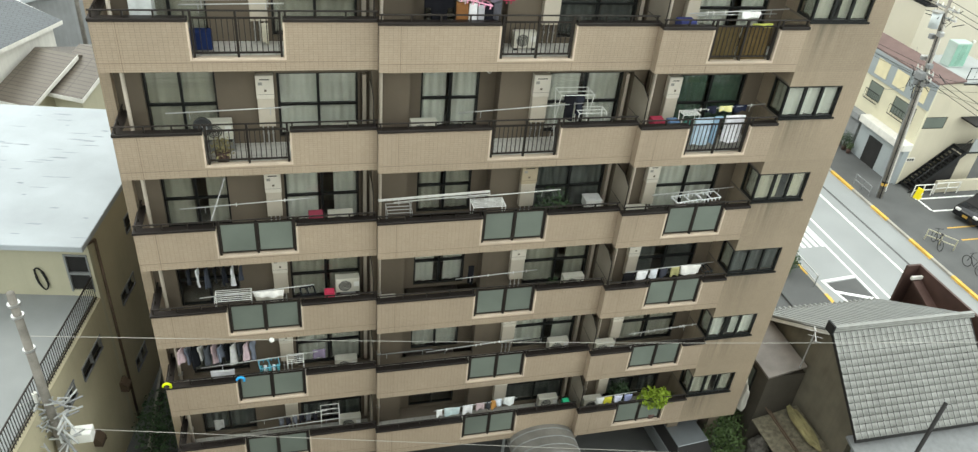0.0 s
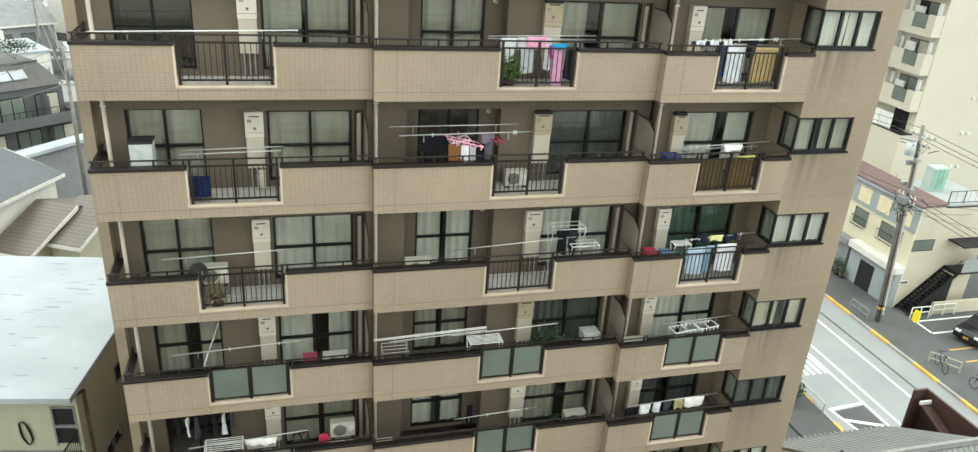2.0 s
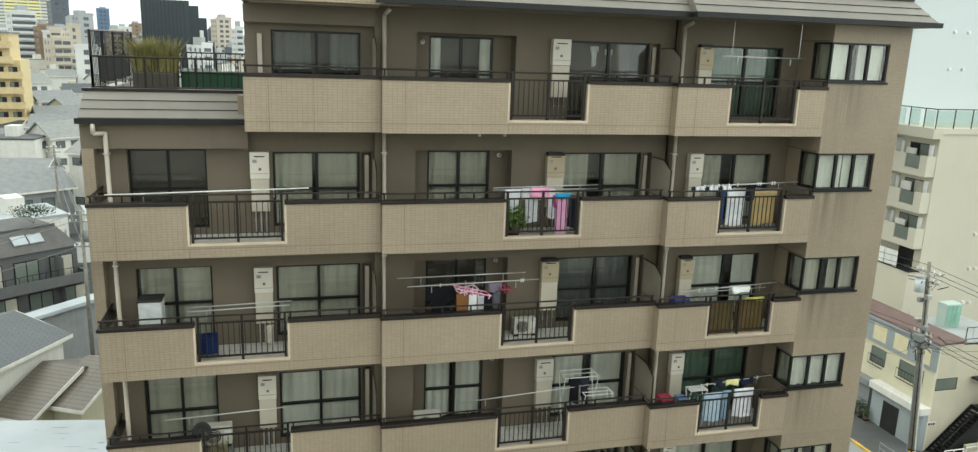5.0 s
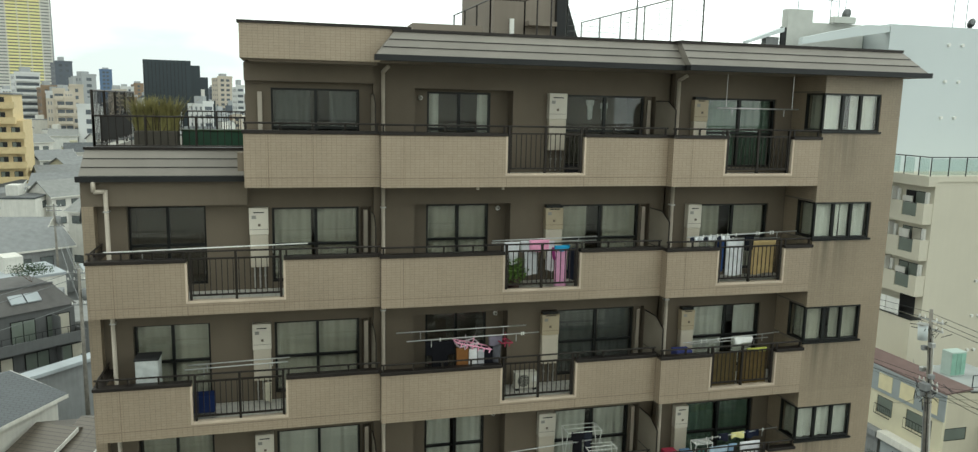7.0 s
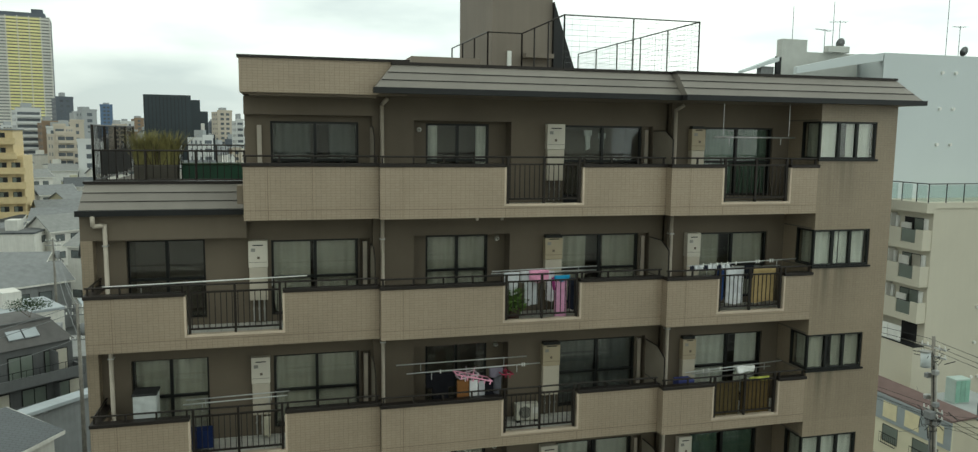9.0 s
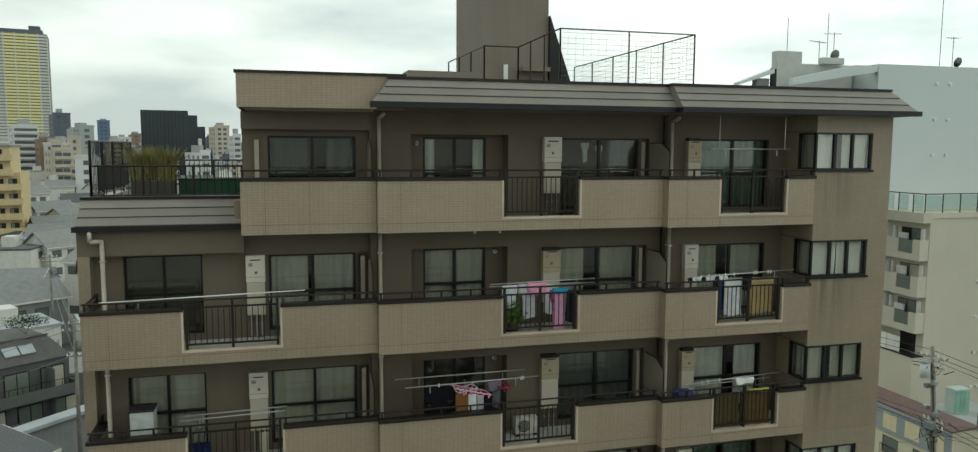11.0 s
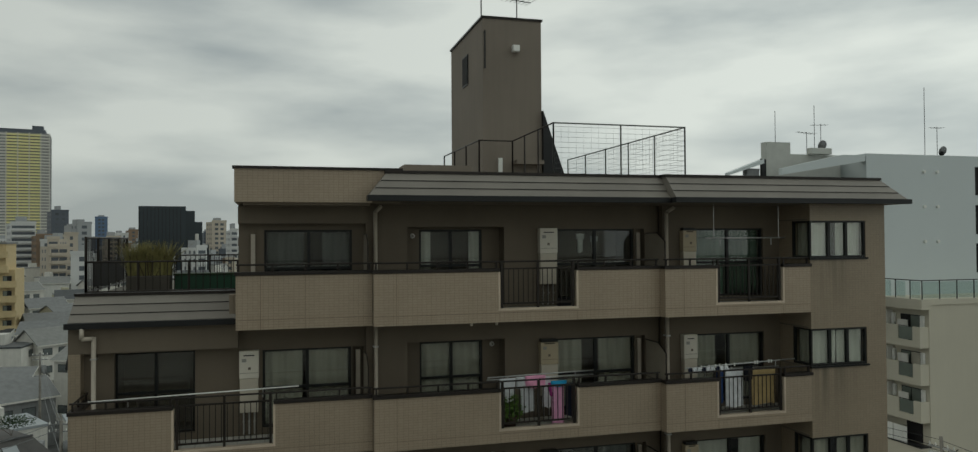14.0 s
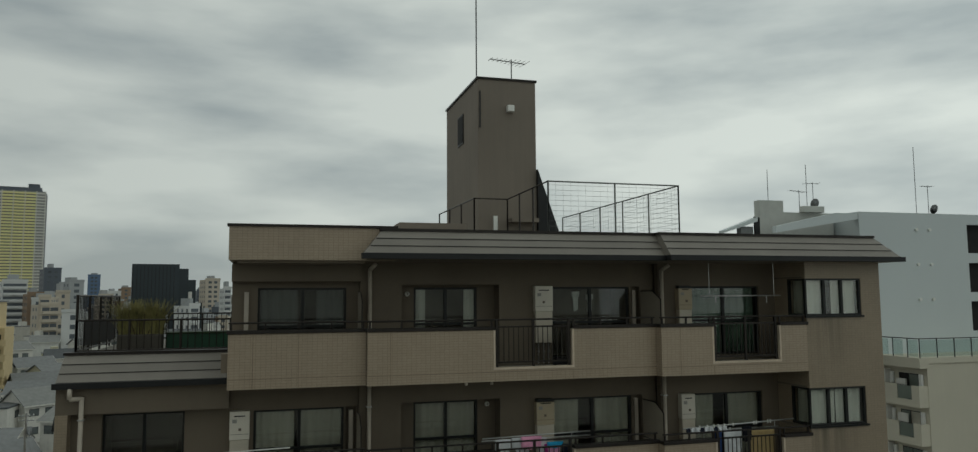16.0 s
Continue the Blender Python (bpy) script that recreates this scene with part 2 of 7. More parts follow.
LEAF_DRY = material("leaf_straw", lin(128, 120, 84), 0.8, vary=0.25, scale=3)
BARK = material("bark", lin(82, 68, 54), 0.9, vary=0.2)


# ---- mesh helpers ----
def box(bm, x0, y0, z0, x1, y1, z1):
    v = [bm.verts.new(p) for p in ((x0, y0, z0), (x1, y0, z0), (x1, y1, z0), (x0, y1, z0), (x0, y0, z1), (x1, y0, z1), (x1, y1, z1), (x0, y1, z1))]
    for f in ((0, 3, 2, 1), (4, 5, 6, 7), (0, 1, 5, 4), (1, 2, 6, 5), (2, 3, 7, 6), (3, 0, 4, 7)):
        bm.faces.new([v[i] for i in f])
    return bm


def rod(bm, p, q, r, n=8, r2=None):
    p, q = Vector(p), Vector(q)
    turn = (q - p).to_track_quat("Z", "Y")
    rings = []
    for c, rad in ((p, r), (q, r if r2 is None else r2)):
        rings.append([bm.verts.new(c + turn @ Vector((rad * math.cos(2 * math.pi * i / n), rad * math.sin(2 * math.pi * i / n), 0))) for i in range(n)])
    for i in range(n):
        bm.faces.new((rings[0][i], rings[0][(i + 1) % n], rings[1][(i + 1) % n], rings[1][i]))
    bm.faces.new(list(reversed(rings[0])))
    bm.faces.new(rings[1])
    return bm


def prism(bm, outline, a, b, axis="x"):
    """An outline of (u, v) drawn out from a to b along an axis: x gives (y, z), y gives (x, z), z gives (x, y)."""
    def at(u, v, w):
        return {"x": (w, u, v), "y": (u, w, v), "z": (u, v, w)}[axis]
    one, two = [bm.verts.new(at(u, v, a)) for u, v in outline], [bm.verts.new(at(u, v, b)) for u, v in outline]
    n = len(outline)
    bm.faces.new(one)
    bm.faces.new(list(reversed(two)))
    for i in range(n):
        bm.faces.new((one[i], two[i], two[(i + 1) % n], one[(i + 1) % n]))
    return bm


def holed(bm, x0, x1, z0, z1, y0, y1, holes):
    """A wall from x0 to x1 in one welded shell, with openings (x0, x1, z0, z1) that go through it."""
    xs = sorted({x0, x1, *[min(max(v, x0), x1) for h in holes for v in h[:2]]})
    zs = sorted({z0, z1, *[min(max(v, z0), z1) for h in holes for v in h[2:]]})
    nx, nz, seen = len(xs) - 1, len(zs) - 1, {}

    def solid(i, j):
        if not (0 <= i < nx and 0 <= j < nz):
            return False
        cx, cz = (xs[i] + xs[i + 1]) / 2, (zs[j] + zs[j + 1]) / 2
        return not any(h[0] < cx < h[1] and h[2] < cz < h[3] for h in holes)

    def v(i, j, y):
        if (i, j, y) not in seen:
            seen[i, j, y] = bm.verts.new((xs[i], y, zs[j]))
        return seen[i, j, y]

    for i in range(nx):
        for j in range(nz):
            if not solid(i, j):
                continue
            for y in (y0, y1):
                bm.faces.new((v(i, j, y), v(i + 1, j, y), v(i + 1, j + 1, y), v(i, j + 1, y)))
            for di, dj, a, b in ((-1, 0, (0, 0), (0, 1)), (1, 0, (1, 0), (1, 1)), (0, -1, (0, 0), (1, 0)), (0, 1, (0, 1), (1, 1))):
                if not solid(i + di, j + dj):
                    p, q = (i + a[0], j + a[1]), (i + b[0], j + b[1])
                    bm.faces.new((v(*p, y0), v(*q, y0), v(*q, y1), v(*p, y1)))
    return bm


def tube(bm, pts, r, n=6):
    """One bent round bar through a row of points."""
    pts = [Vector(p) for p in pts]
    rings = []
    for i, p in enumerate(pts):
        way = (pts[min(i + 1, len(pts) - 1)] - pts[max(i - 1, 0)]).to_track_quat("Z", "Y")
        rings.append([bm.verts.new(p + way @ Vector((r * math.cos(math.tau * k / n), r * math.sin(math.tau * k / n), 0))) for k in range(n)])
    for a, b in zip(rings, rings[1:]):
        for k in range(n):
            bm.faces.new((a[k], a[(k + 1) % n], b[(k + 1) % n], b[k]))
    bm.faces.new(list(reversed(rings[0])))
    bm.faces.new(rings[-1])
    return bm


def mesh_of(name, bm, mat, soft=False):
    bmesh.ops.recalc_face_normals(bm, faces=bm.faces[:])
    me = bpy.data.meshes.new(name)
    bm.to_mesh(me)
    bm.free()
    me.materials.append(mat)
    if soft:
        for f in me.polygons:
            f.use_smooth = True
    return me


def part(name, bm, mat, parent=None, label="", soft=False):
    ob = new(name, bm if isinstance(bm, bpy.types.Mesh) else mesh_of(name, bm, mat, soft))
    ob.parent = parent
    return tagged(ob, label)


def thing(name, label, category, m=None, group="", kind=""):
    ob = new(name)
    if m is not None:
        ob.matrix_basis = m
    return tagged(ob, label, category, group, kind)


def bent(bm, size, bend):
    """Rounds the edges of a small mesh a little."""
    bmesh.ops.bevel(bm, geom=bm.edges[:], offset=size, segments=bend, affect="EDGES", profile=0.6)
    return bm


B = bmesh.new


# ---- the ground and the street ----
ground = tagged(part("ground", box(B(), -2500, -400, -0.5, 2500, 2500, 0), ASPHALT), "grey asphalt and concrete ground of the city", "ground", kind="structure")
road = tagged(part("road", box(B(), 27.1, -120, 0.0, 35.6, 260, 0.012), ROAD_M), "worn light grey asphalt road between pavements", "road", kind="structure")
for name, x0, x1 in (("pavement_far", 35.78, 39.05), ("pavement_near", 24.6, 26.92)):
    tagged(part(name, box(B(), x0, -120, 0, x1, 260, 0.13), ASPHALT), "dark grey asphalt pavement with a raised kerb", "pavement", kind="structure")
for name, x0 in (("kerb_far", 35.6), ("kerb_near", 26.92)):
    tagged(part(name, box(B(), x0, -120, 0, x0 + 0.18, 260, 0.15), KERB_M), "concrete kerb stones beside the road", "kerb", kind="structure")
for y0, y1, x0 in ((20.0, 26.7, 35.59), (28.4, 30.3, 35.59), (32.4, 34.0, 35.59), (36.0, 38.4, 35.59), (22.0, 26.2, 26.91), (27.9, 31, 26.91)):
    tagged(part("kerb_paint", box(B(), x0, y0, 0.01, x0 + 0.2, y1, 0.155), PAINT_Y), "yellow painted stretch of kerb", "road marking", kind="structure")


def marking(name, outline, mat=PAINT_W):
    return tagged(part(name, prism(B(), outline, 0.012, 0.017, "z"), mat), "white painted line on the road", "road marking", kind="structure")


marking("lane_line", [(32.95, -60), (33.1, -60), (33.1, 150), (32.95, 150)])
marking("lane_line", [(30.55, 10), (30.7, 10), (30.75, 60), (30.6, 60)])
marking("lane_line", [(29.85, 22), (29.98, 22), (29.98, 31), (29.85, 60), (29.72, 60)])
marking("hatch_edge", [(27.55, 27.25), (29.9, 27.45), (29.9, 27.65), (27.55, 27.45)])
marking("hatch_ground", [(27.75, 27.15), (29.75, 27.35), (29.75, 21.0), (28.9, 21.0)], ASPHALT)
for i in range(4):
    y = 26.6 - i * 1.35
    tagged(part("hatch_stripe", prism(B(), [(27.7 + i * 0.25, y), (29.75, y - 0.9), (29.75, y - 1.15), (27.75 + i * 0.25, y - 0.25)], 0.017, 0.022, "z"), PAINT_W), "white painted hatching on the road", "road marking", kind="structure")
marking("hatch_edge", [(27.55, 27.3), (27.75, 27.3), (29.0, 21.0), (28.8, 21.0)])
for i in range(5):
    marking("letter_bar", [(27.9 + i * 0.42, 30.4), (28.12 + i * 0.42, 30.4), (28.12 + i * 0.42, 33.2), (27.9 + i * 0.42, 33.2)])
for x0, y0, x1, y1 in ((39.5, 34.5, 46, 34.65), (39.6, 33.2, 39.75, 34.5), (39.7, 33.05, 41.6, 33.2), (39.2, 31.2, 41.5, 31.3), (37.4, 28.6, 38.4, 28.75), (37.4, 29.8, 38.4, 29.95), (38.4, 28.6, 38.52, 29.95), (39.2, 29.9, 41.5, 30.02)):
    marking("bay_line", [(x0, y0), (x1, y0), (x1, y1), (x0, y1)], PAINT_W if y0 > 32 else PAINT_Y)

# unseen wall behind the camera closes the place; added to cut skylight and reflections
tagged(part("wall_south", box(B(), -17, -5.3, 0, 19, -5.0, 26.6), WHITE_WALL), "plain white wall added unseen opposite the block to cut skylight", "wall", kind="structure")

# ---- the apartment block ----
FLOOR = 2.85
LIP = 23.015                    # top of the lip under the balcony openings of the top floor
YL, YM, YR = 17.7, 17.48, 17.2  # fronts of the three balcony bays
DEEP = 1.3                      # from a parapet's face to the wall behind
block = thing("apartment_block", "nine-storey beige tiled apartment block with staggered balconies", "building")


def parapet(bm, x0, x1, y, gap=None, ends=(0, 0)):
    """A tiled balcony front, its lip left under the opening, with side walls where asked; heights from the lip."""
    holes = [(gap[0], gap[1], -0.085, 2.0)] if gap else []
    holed(bm, x0, x1, -0.385, 0.815, y, y + 0.15, holes)
    for side, x in zip(ends, (x0, x1)):
        if side:
            box(bm, x if x == x0 else x - 0.15, y + 0.15, -0.385, x + 0.15 if x == x0 else x, y + side, 0.815)
    return bm


def rails(bm, x0, x1, y, gap=None, n=0):
    """The round handrail on short posts along the cap."""
    rod(bm, (x0, y + 0.07, 1.05), (x1, y + 0.07, 1.05), 0.022)
    runs = [(x0, gap[0]), (gap[1], x1)] if gap else [(x0, x1)]
    for a, b in runs:
        k = max(1, round((b - a) / 0.75))
        for i in range(k + 1):
            px = a + 0.06 + (b - a - 0.12) * i / k
            box(bm, px - 0.02, y + 0.05, 0.88, px + 0.02, y + 0.09, 1.05)
    return bm


def caps(x0, x1, y, gap, back, parent):
    for a, b in ([(x0, gap[0]), (gap[1], x1)] if gap else [(x0, x1)]):
        bm = box(B(), a - (0.03 if a == x0 else 0.0), y - 0.035, 0.815, b + (0.03 if b == x1 else 0.0), y + 0.19, 0.895)
        part("cap", bent(bm, 0.008, 1), CAP, parent, "dark bronze coping")
    if back:
        part("cap", box(B(), x0 - 0.03, y + 0.19, 0.815, x0 + 0.18, y + back, 0.895), CAP, parent, "dark bronze coping")
        bm = B()
        rod(bm, (x0 + 0.07, y + 0.07, 1.05), (x0 + 0.07, y + back, 1.05), 0.022)
        rod(bm, (x0 + 0.07, y + back - 0.1, 0.88), (x0 + 0.07, y + back - 0.1, 1.05), 0.02)
        box(bm, x0 + 0.05, y + 0.5, 0.88, x0 + 0.09, y + 0.54, 1.05)
        part("side_rail", bm, BRONZE, parent)


def grille(x0, x1, y, parent):
    bm = B()
    box(bm, x0 + 0.05, y + 0.06, 0.03, x1 - 0.05, y + 0.1, 0.07)
    box(bm, x0 + 0.05, y + 0.06, 0.86, x1 - 0.05, y + 0.1, 0.9)
    part("grille_frame", bm, BRONZE, parent)
    for px in (x0 + 0.07, (x0 + x1) / 2, x1 - 0.07):
        part("post", box(B(), px - 0.028, y + 0.05, -0.06, px + 0.028, y + 0.11, 1.04), BRONZE, parent)
    bar = mesh_of("baluster", box(B(), -0.009, -0.009, 0.07, 0.009, 0.009, 0.86), BRONZE)
    k = round((x1 - x0) / 0.125)
    for i in range(1, k):
        px = x0 + (x1 - x0) * i / k
        if abs(px - (x0 + x1) / 2) > 0.05 and px - x0 > 0.12 and x1 - px > 0.12:
            part("baluster", bar, None, parent).location = (px, y + 0.08, 0)


def panels(x0, x1, y, parent):
    for px in (x0 + 0.06, (x0 + x1) / 2, x1 - 0.06):
        part("post", box(B(), px - 0.03, y + 0.05, -0.06, px + 0.03, y + 0.11, 1.04), BRONZE, parent)
    for a, b in ((x0 + 0.09, (x0 + x1) / 2 - 0.03), ((x0 + x1) / 2 + 0.03, x1 - 0.09)):
        part("panel_frame", holed(B(), a, b, 0.0, 0.975, y + 0.06, y + 0.1, [(a + 0.03, b - 0.03, 0.045, 0.93)]), BRONZE, parent)
        part("glass_panel", box(B(), a + 0.03, y + 0.072, 0.045, b - 0.03, y + 0.084, 0.93), FROST, parent, "frosted grey-green glass panel")


JOINT = material("joint_sealant", lin(132, 117, 99), 0.8, vary=0.1)


def balcony(k, x0, x1, y, gap, ends, back_x0, back_x1, glazed, side=0.0, wall=None):
    z = LIP - FLOOR * k
    body = parapet(B(), x0, x1, y, gap, ends)
    ob = part("balcony", body, TILE, block, "beige mosaic-tiled balcony front")
    ob.location = (0, 0, z)
    part("floor_slab", box(B(), x0 + 0.003, y + 0.15, -0.345, x1 - 0.003, y + (wall or DEEP), -0.16), SOFFIT, ob)
    part("floor_sheet", box(B(), x0 + 0.16, y + 0.15, -0.16, x1 - 0.16, y + (wall or DEEP), -0.152), FLOOR_M, ob)
    caps(x0, x1, y, gap, side, ob)
    part("handrail", rails(B(), x0, x1, y, gap), BRONZE, ob)
    if gap:
        bm = B()
        box(bm, gap[0], y - 0.012, -0.115, gap[1], y + 0.165, -0.06)
        box(bm, gap[0] - 0.035, y - 0.012, -0.115, gap[0] + 0.012, y + 0.165, 0.813)
        box(bm, gap[1] - 0.012, y - 0.012, -0.115, gap[1] + 0.035, y + 0.165, 0.813)
        part("opening_trim", bm, TILE_EDGE, ob, "pale rendered trim")
        (panels if glazed else grille)(gap[0], gap[1], y, ob)
    # sealed control joints of the tiling
    lines = [x for x in (x0 + 0.52, (x0 + x1) / 2) if not gap or not gap[0] - 0.1 < x < gap[1] + 0.1]
    for x in lines:
        part("joint", box(B(), x - 0.007, y - 0.0025, -0.383, x + 0.007, y + 0.01, 0.813), JOINT, ob)
    part("joint", box(B(), x0 + 0.01, y - 0.0025, -0.175, x1 - 0.01, y + 0.01, -0.162), JOINT, ob)
    if gap:
        for x in gap:
            part("joint", box(B(), x - 0.006, y - 0.0025, -0.383, x + 0.006, y + 0.01, -0.178), JOINT, ob)
    return ob


def curtain(w, h, cover, mat, seed):
    """A hanging cloth with folds, over a part of the window from one side."""
    rng = random.Random(seed)
    bm, n = B(), max(8, int(w * cover / 0.035))
    ph, rows = rng.random() * 6, []
    for j in range(4):
        row = []
        for i in range(n + 1):
            u = i / n
            d = 0.022 * math.sin(u * n * 0.95 + ph) + 0.014 * math.sin(u * n * 0.41 + 2 * ph) + 0.006 * j * math.sin(u * 9 + j)
            row.append(bm.verts.new((w * cover * u, d, h * j / 3)))
        rows.append(row)
    for j in range(3):
        for i in range(n):
            bm.faces.new((rows[j][i], rows[j][i + 1], rows[j + 1][i + 1], rows[j + 1][i]))
    return bm


def window(x0, x1, z0, z1, y, seed, panes=2, rail=0.5, corner=False, style=None, deep=1.1, share=None):
    """A sliding window in its frame, with panes, curtains and the room behind it."""
    rng = random.Random(seed)
    t = 0.05
    w = (x1 - x0 - 2 * t) / panes
    holes, rz = [], z0 + (z1 - z0) * rail
    for i in range(panes):
        a, b = x0 + t + w * i + (0.035 if i else 0), x0 + t + w * (i + 1) - (0.035 if i < panes - 1 else 0)
        holes += [(a, b, z0 + t, rz - 0.03), (a, b, rz + 0.03, z1 - t)] if rail else [(a, b, z0 + t, z1 - t)]
    frm = holed(B(), x0, x1, z0, z1, y, y + 0.085, holes)
    ob = part("window", frm, FRAME_M, block, "black aluminium sliding window")
    for i in range(panes):
        a = x0 + t + w * i
        g = part("pane", box(B(), a + 0.002, y + 0.042, z0 + t, a + w - 0.002, y + 0.048, z1 - t), PANE, ob)
        g.visible_shadow = False
    room = B()
    box(room, x0 - 0.06 if not corner else x0 + 0.01, y + (0.092 if not corner else 0.8), z0 - 0.05, x0 - 0.01 if not corner else x0 + 0.05, y + deep, z1 + 0.05)
    box(room, x1 + 0.01, y + 0.092, z0 - 0.05, x1 + 0.06, y + deep, z1 + 0.05)
    box(room, x0 - 0.06, y + deep, z0 - 0.05, x1 + 0.06, y + deep + 0.05, z1 + 0.05)
    box(room, x0 - 0.01, y + 0.092, z1 + 0.01, x1 + 0.01, y + deep, z1 + 0.05)
    box(room, x0 - 0.01, y + 0.092, z0 - 0.05, x1 + 0.01, y + deep, z0 - 0.01)
    part("room_niche", room, ROOM, ob)
    h = z1 - z0 - 0.1
    style = rng.choice((0, 0, 1, 1, 2, 4)) if style is None else style
    if style >= 0:
        for s in range(2):
            cover = share or rng.choice((0.5, 0.5, 0.49, 0.44, 0.33))
            c = part("curtain", curtain(x1 - x0 - 0.12, h, cover, None, seed * 3 + s), CURTAINS[style], ob, soft=True)
            c.location = (x0 + 0.06 if s == 0 else x1 - 0.06 - (x1 - x0 - 0.12) * cover, y + 0.13, z0 + 0.05)
    return ob


FAN_GREY = material("grey_label_plastic", lin(150, 148, 140), 0.5)
COVER_M = material("pipe_cover_enamel", lin(196, 187, 170), 0.5, vary=0.06)
HEATER_T = material("tan_heater_enamel", lin(178, 164, 138), 0.5, vary=0.06)


def heater(x0, x1, y, z, tan=False):
    """A wall-mounted gas water heater over its pipe cover."""
    ob = part("water_heater", bent(box(B(), x0, y - 0.2, z + 1.22, x1, y, z + (1.78 if tan else 1.86)), 0.012, 2), HEATER_T if tan else HEATER_M, block, "tan enamelled wall water heater" if tan else "cream enamelled wall water heater")
    if tan:
        part("flue_cowl", box(B(), x0 + 0.03, y - 0.17, z + 1.785, x1 - 0.03, y, z + 1.86), FRAME_M, ob)
    part("flue_slot", box(B(), x0 + 0.1, y - 0.206, z + 1.74, x1 - 0.1, y - 0.2, z + 1.765), DARK, ob)
    part("panel_line", box(B(), x0 + 0.015, y - 0.203, z + 1.34, x1 - 0.015, y - 0.2, z + 1.348), WALL, ob)
    part("control_plate", box(B(), x0 + 0.06, y - 0.205, z + 1.6, x0 + 0.16, y - 0.2, z + 1.68), FAN_GREY, ob)
    part("maker_bar", box(B(), x0 + 0.2, y - 0.205, z + 1.42, x0 + 0.26, y - 0.2, z + 1.48), WALL, ob)
    part("pipe_cover", bent(box(B(), x0 + 0.012, y - 0.19, z + 0.42, x1 - 0.012, y, z + 1.215), 0.01, 1), COVER_M, ob)
    bm = B()
    for i in range(3):
        px = x0 + 0.1 + i * (x1 - x0 - 0.2) / 2
        rod(bm, (px, y - 0.1, z - 0.1), (px, y - 0.1, z + 0.42), 0.02, 6)
        rod(bm, (px, y - 0.14, z + 0.2), (px, y - 0.1, z + 0.2), 0.03, 6)
    part("water_pipe", bm, STEEL, ob)
    return ob


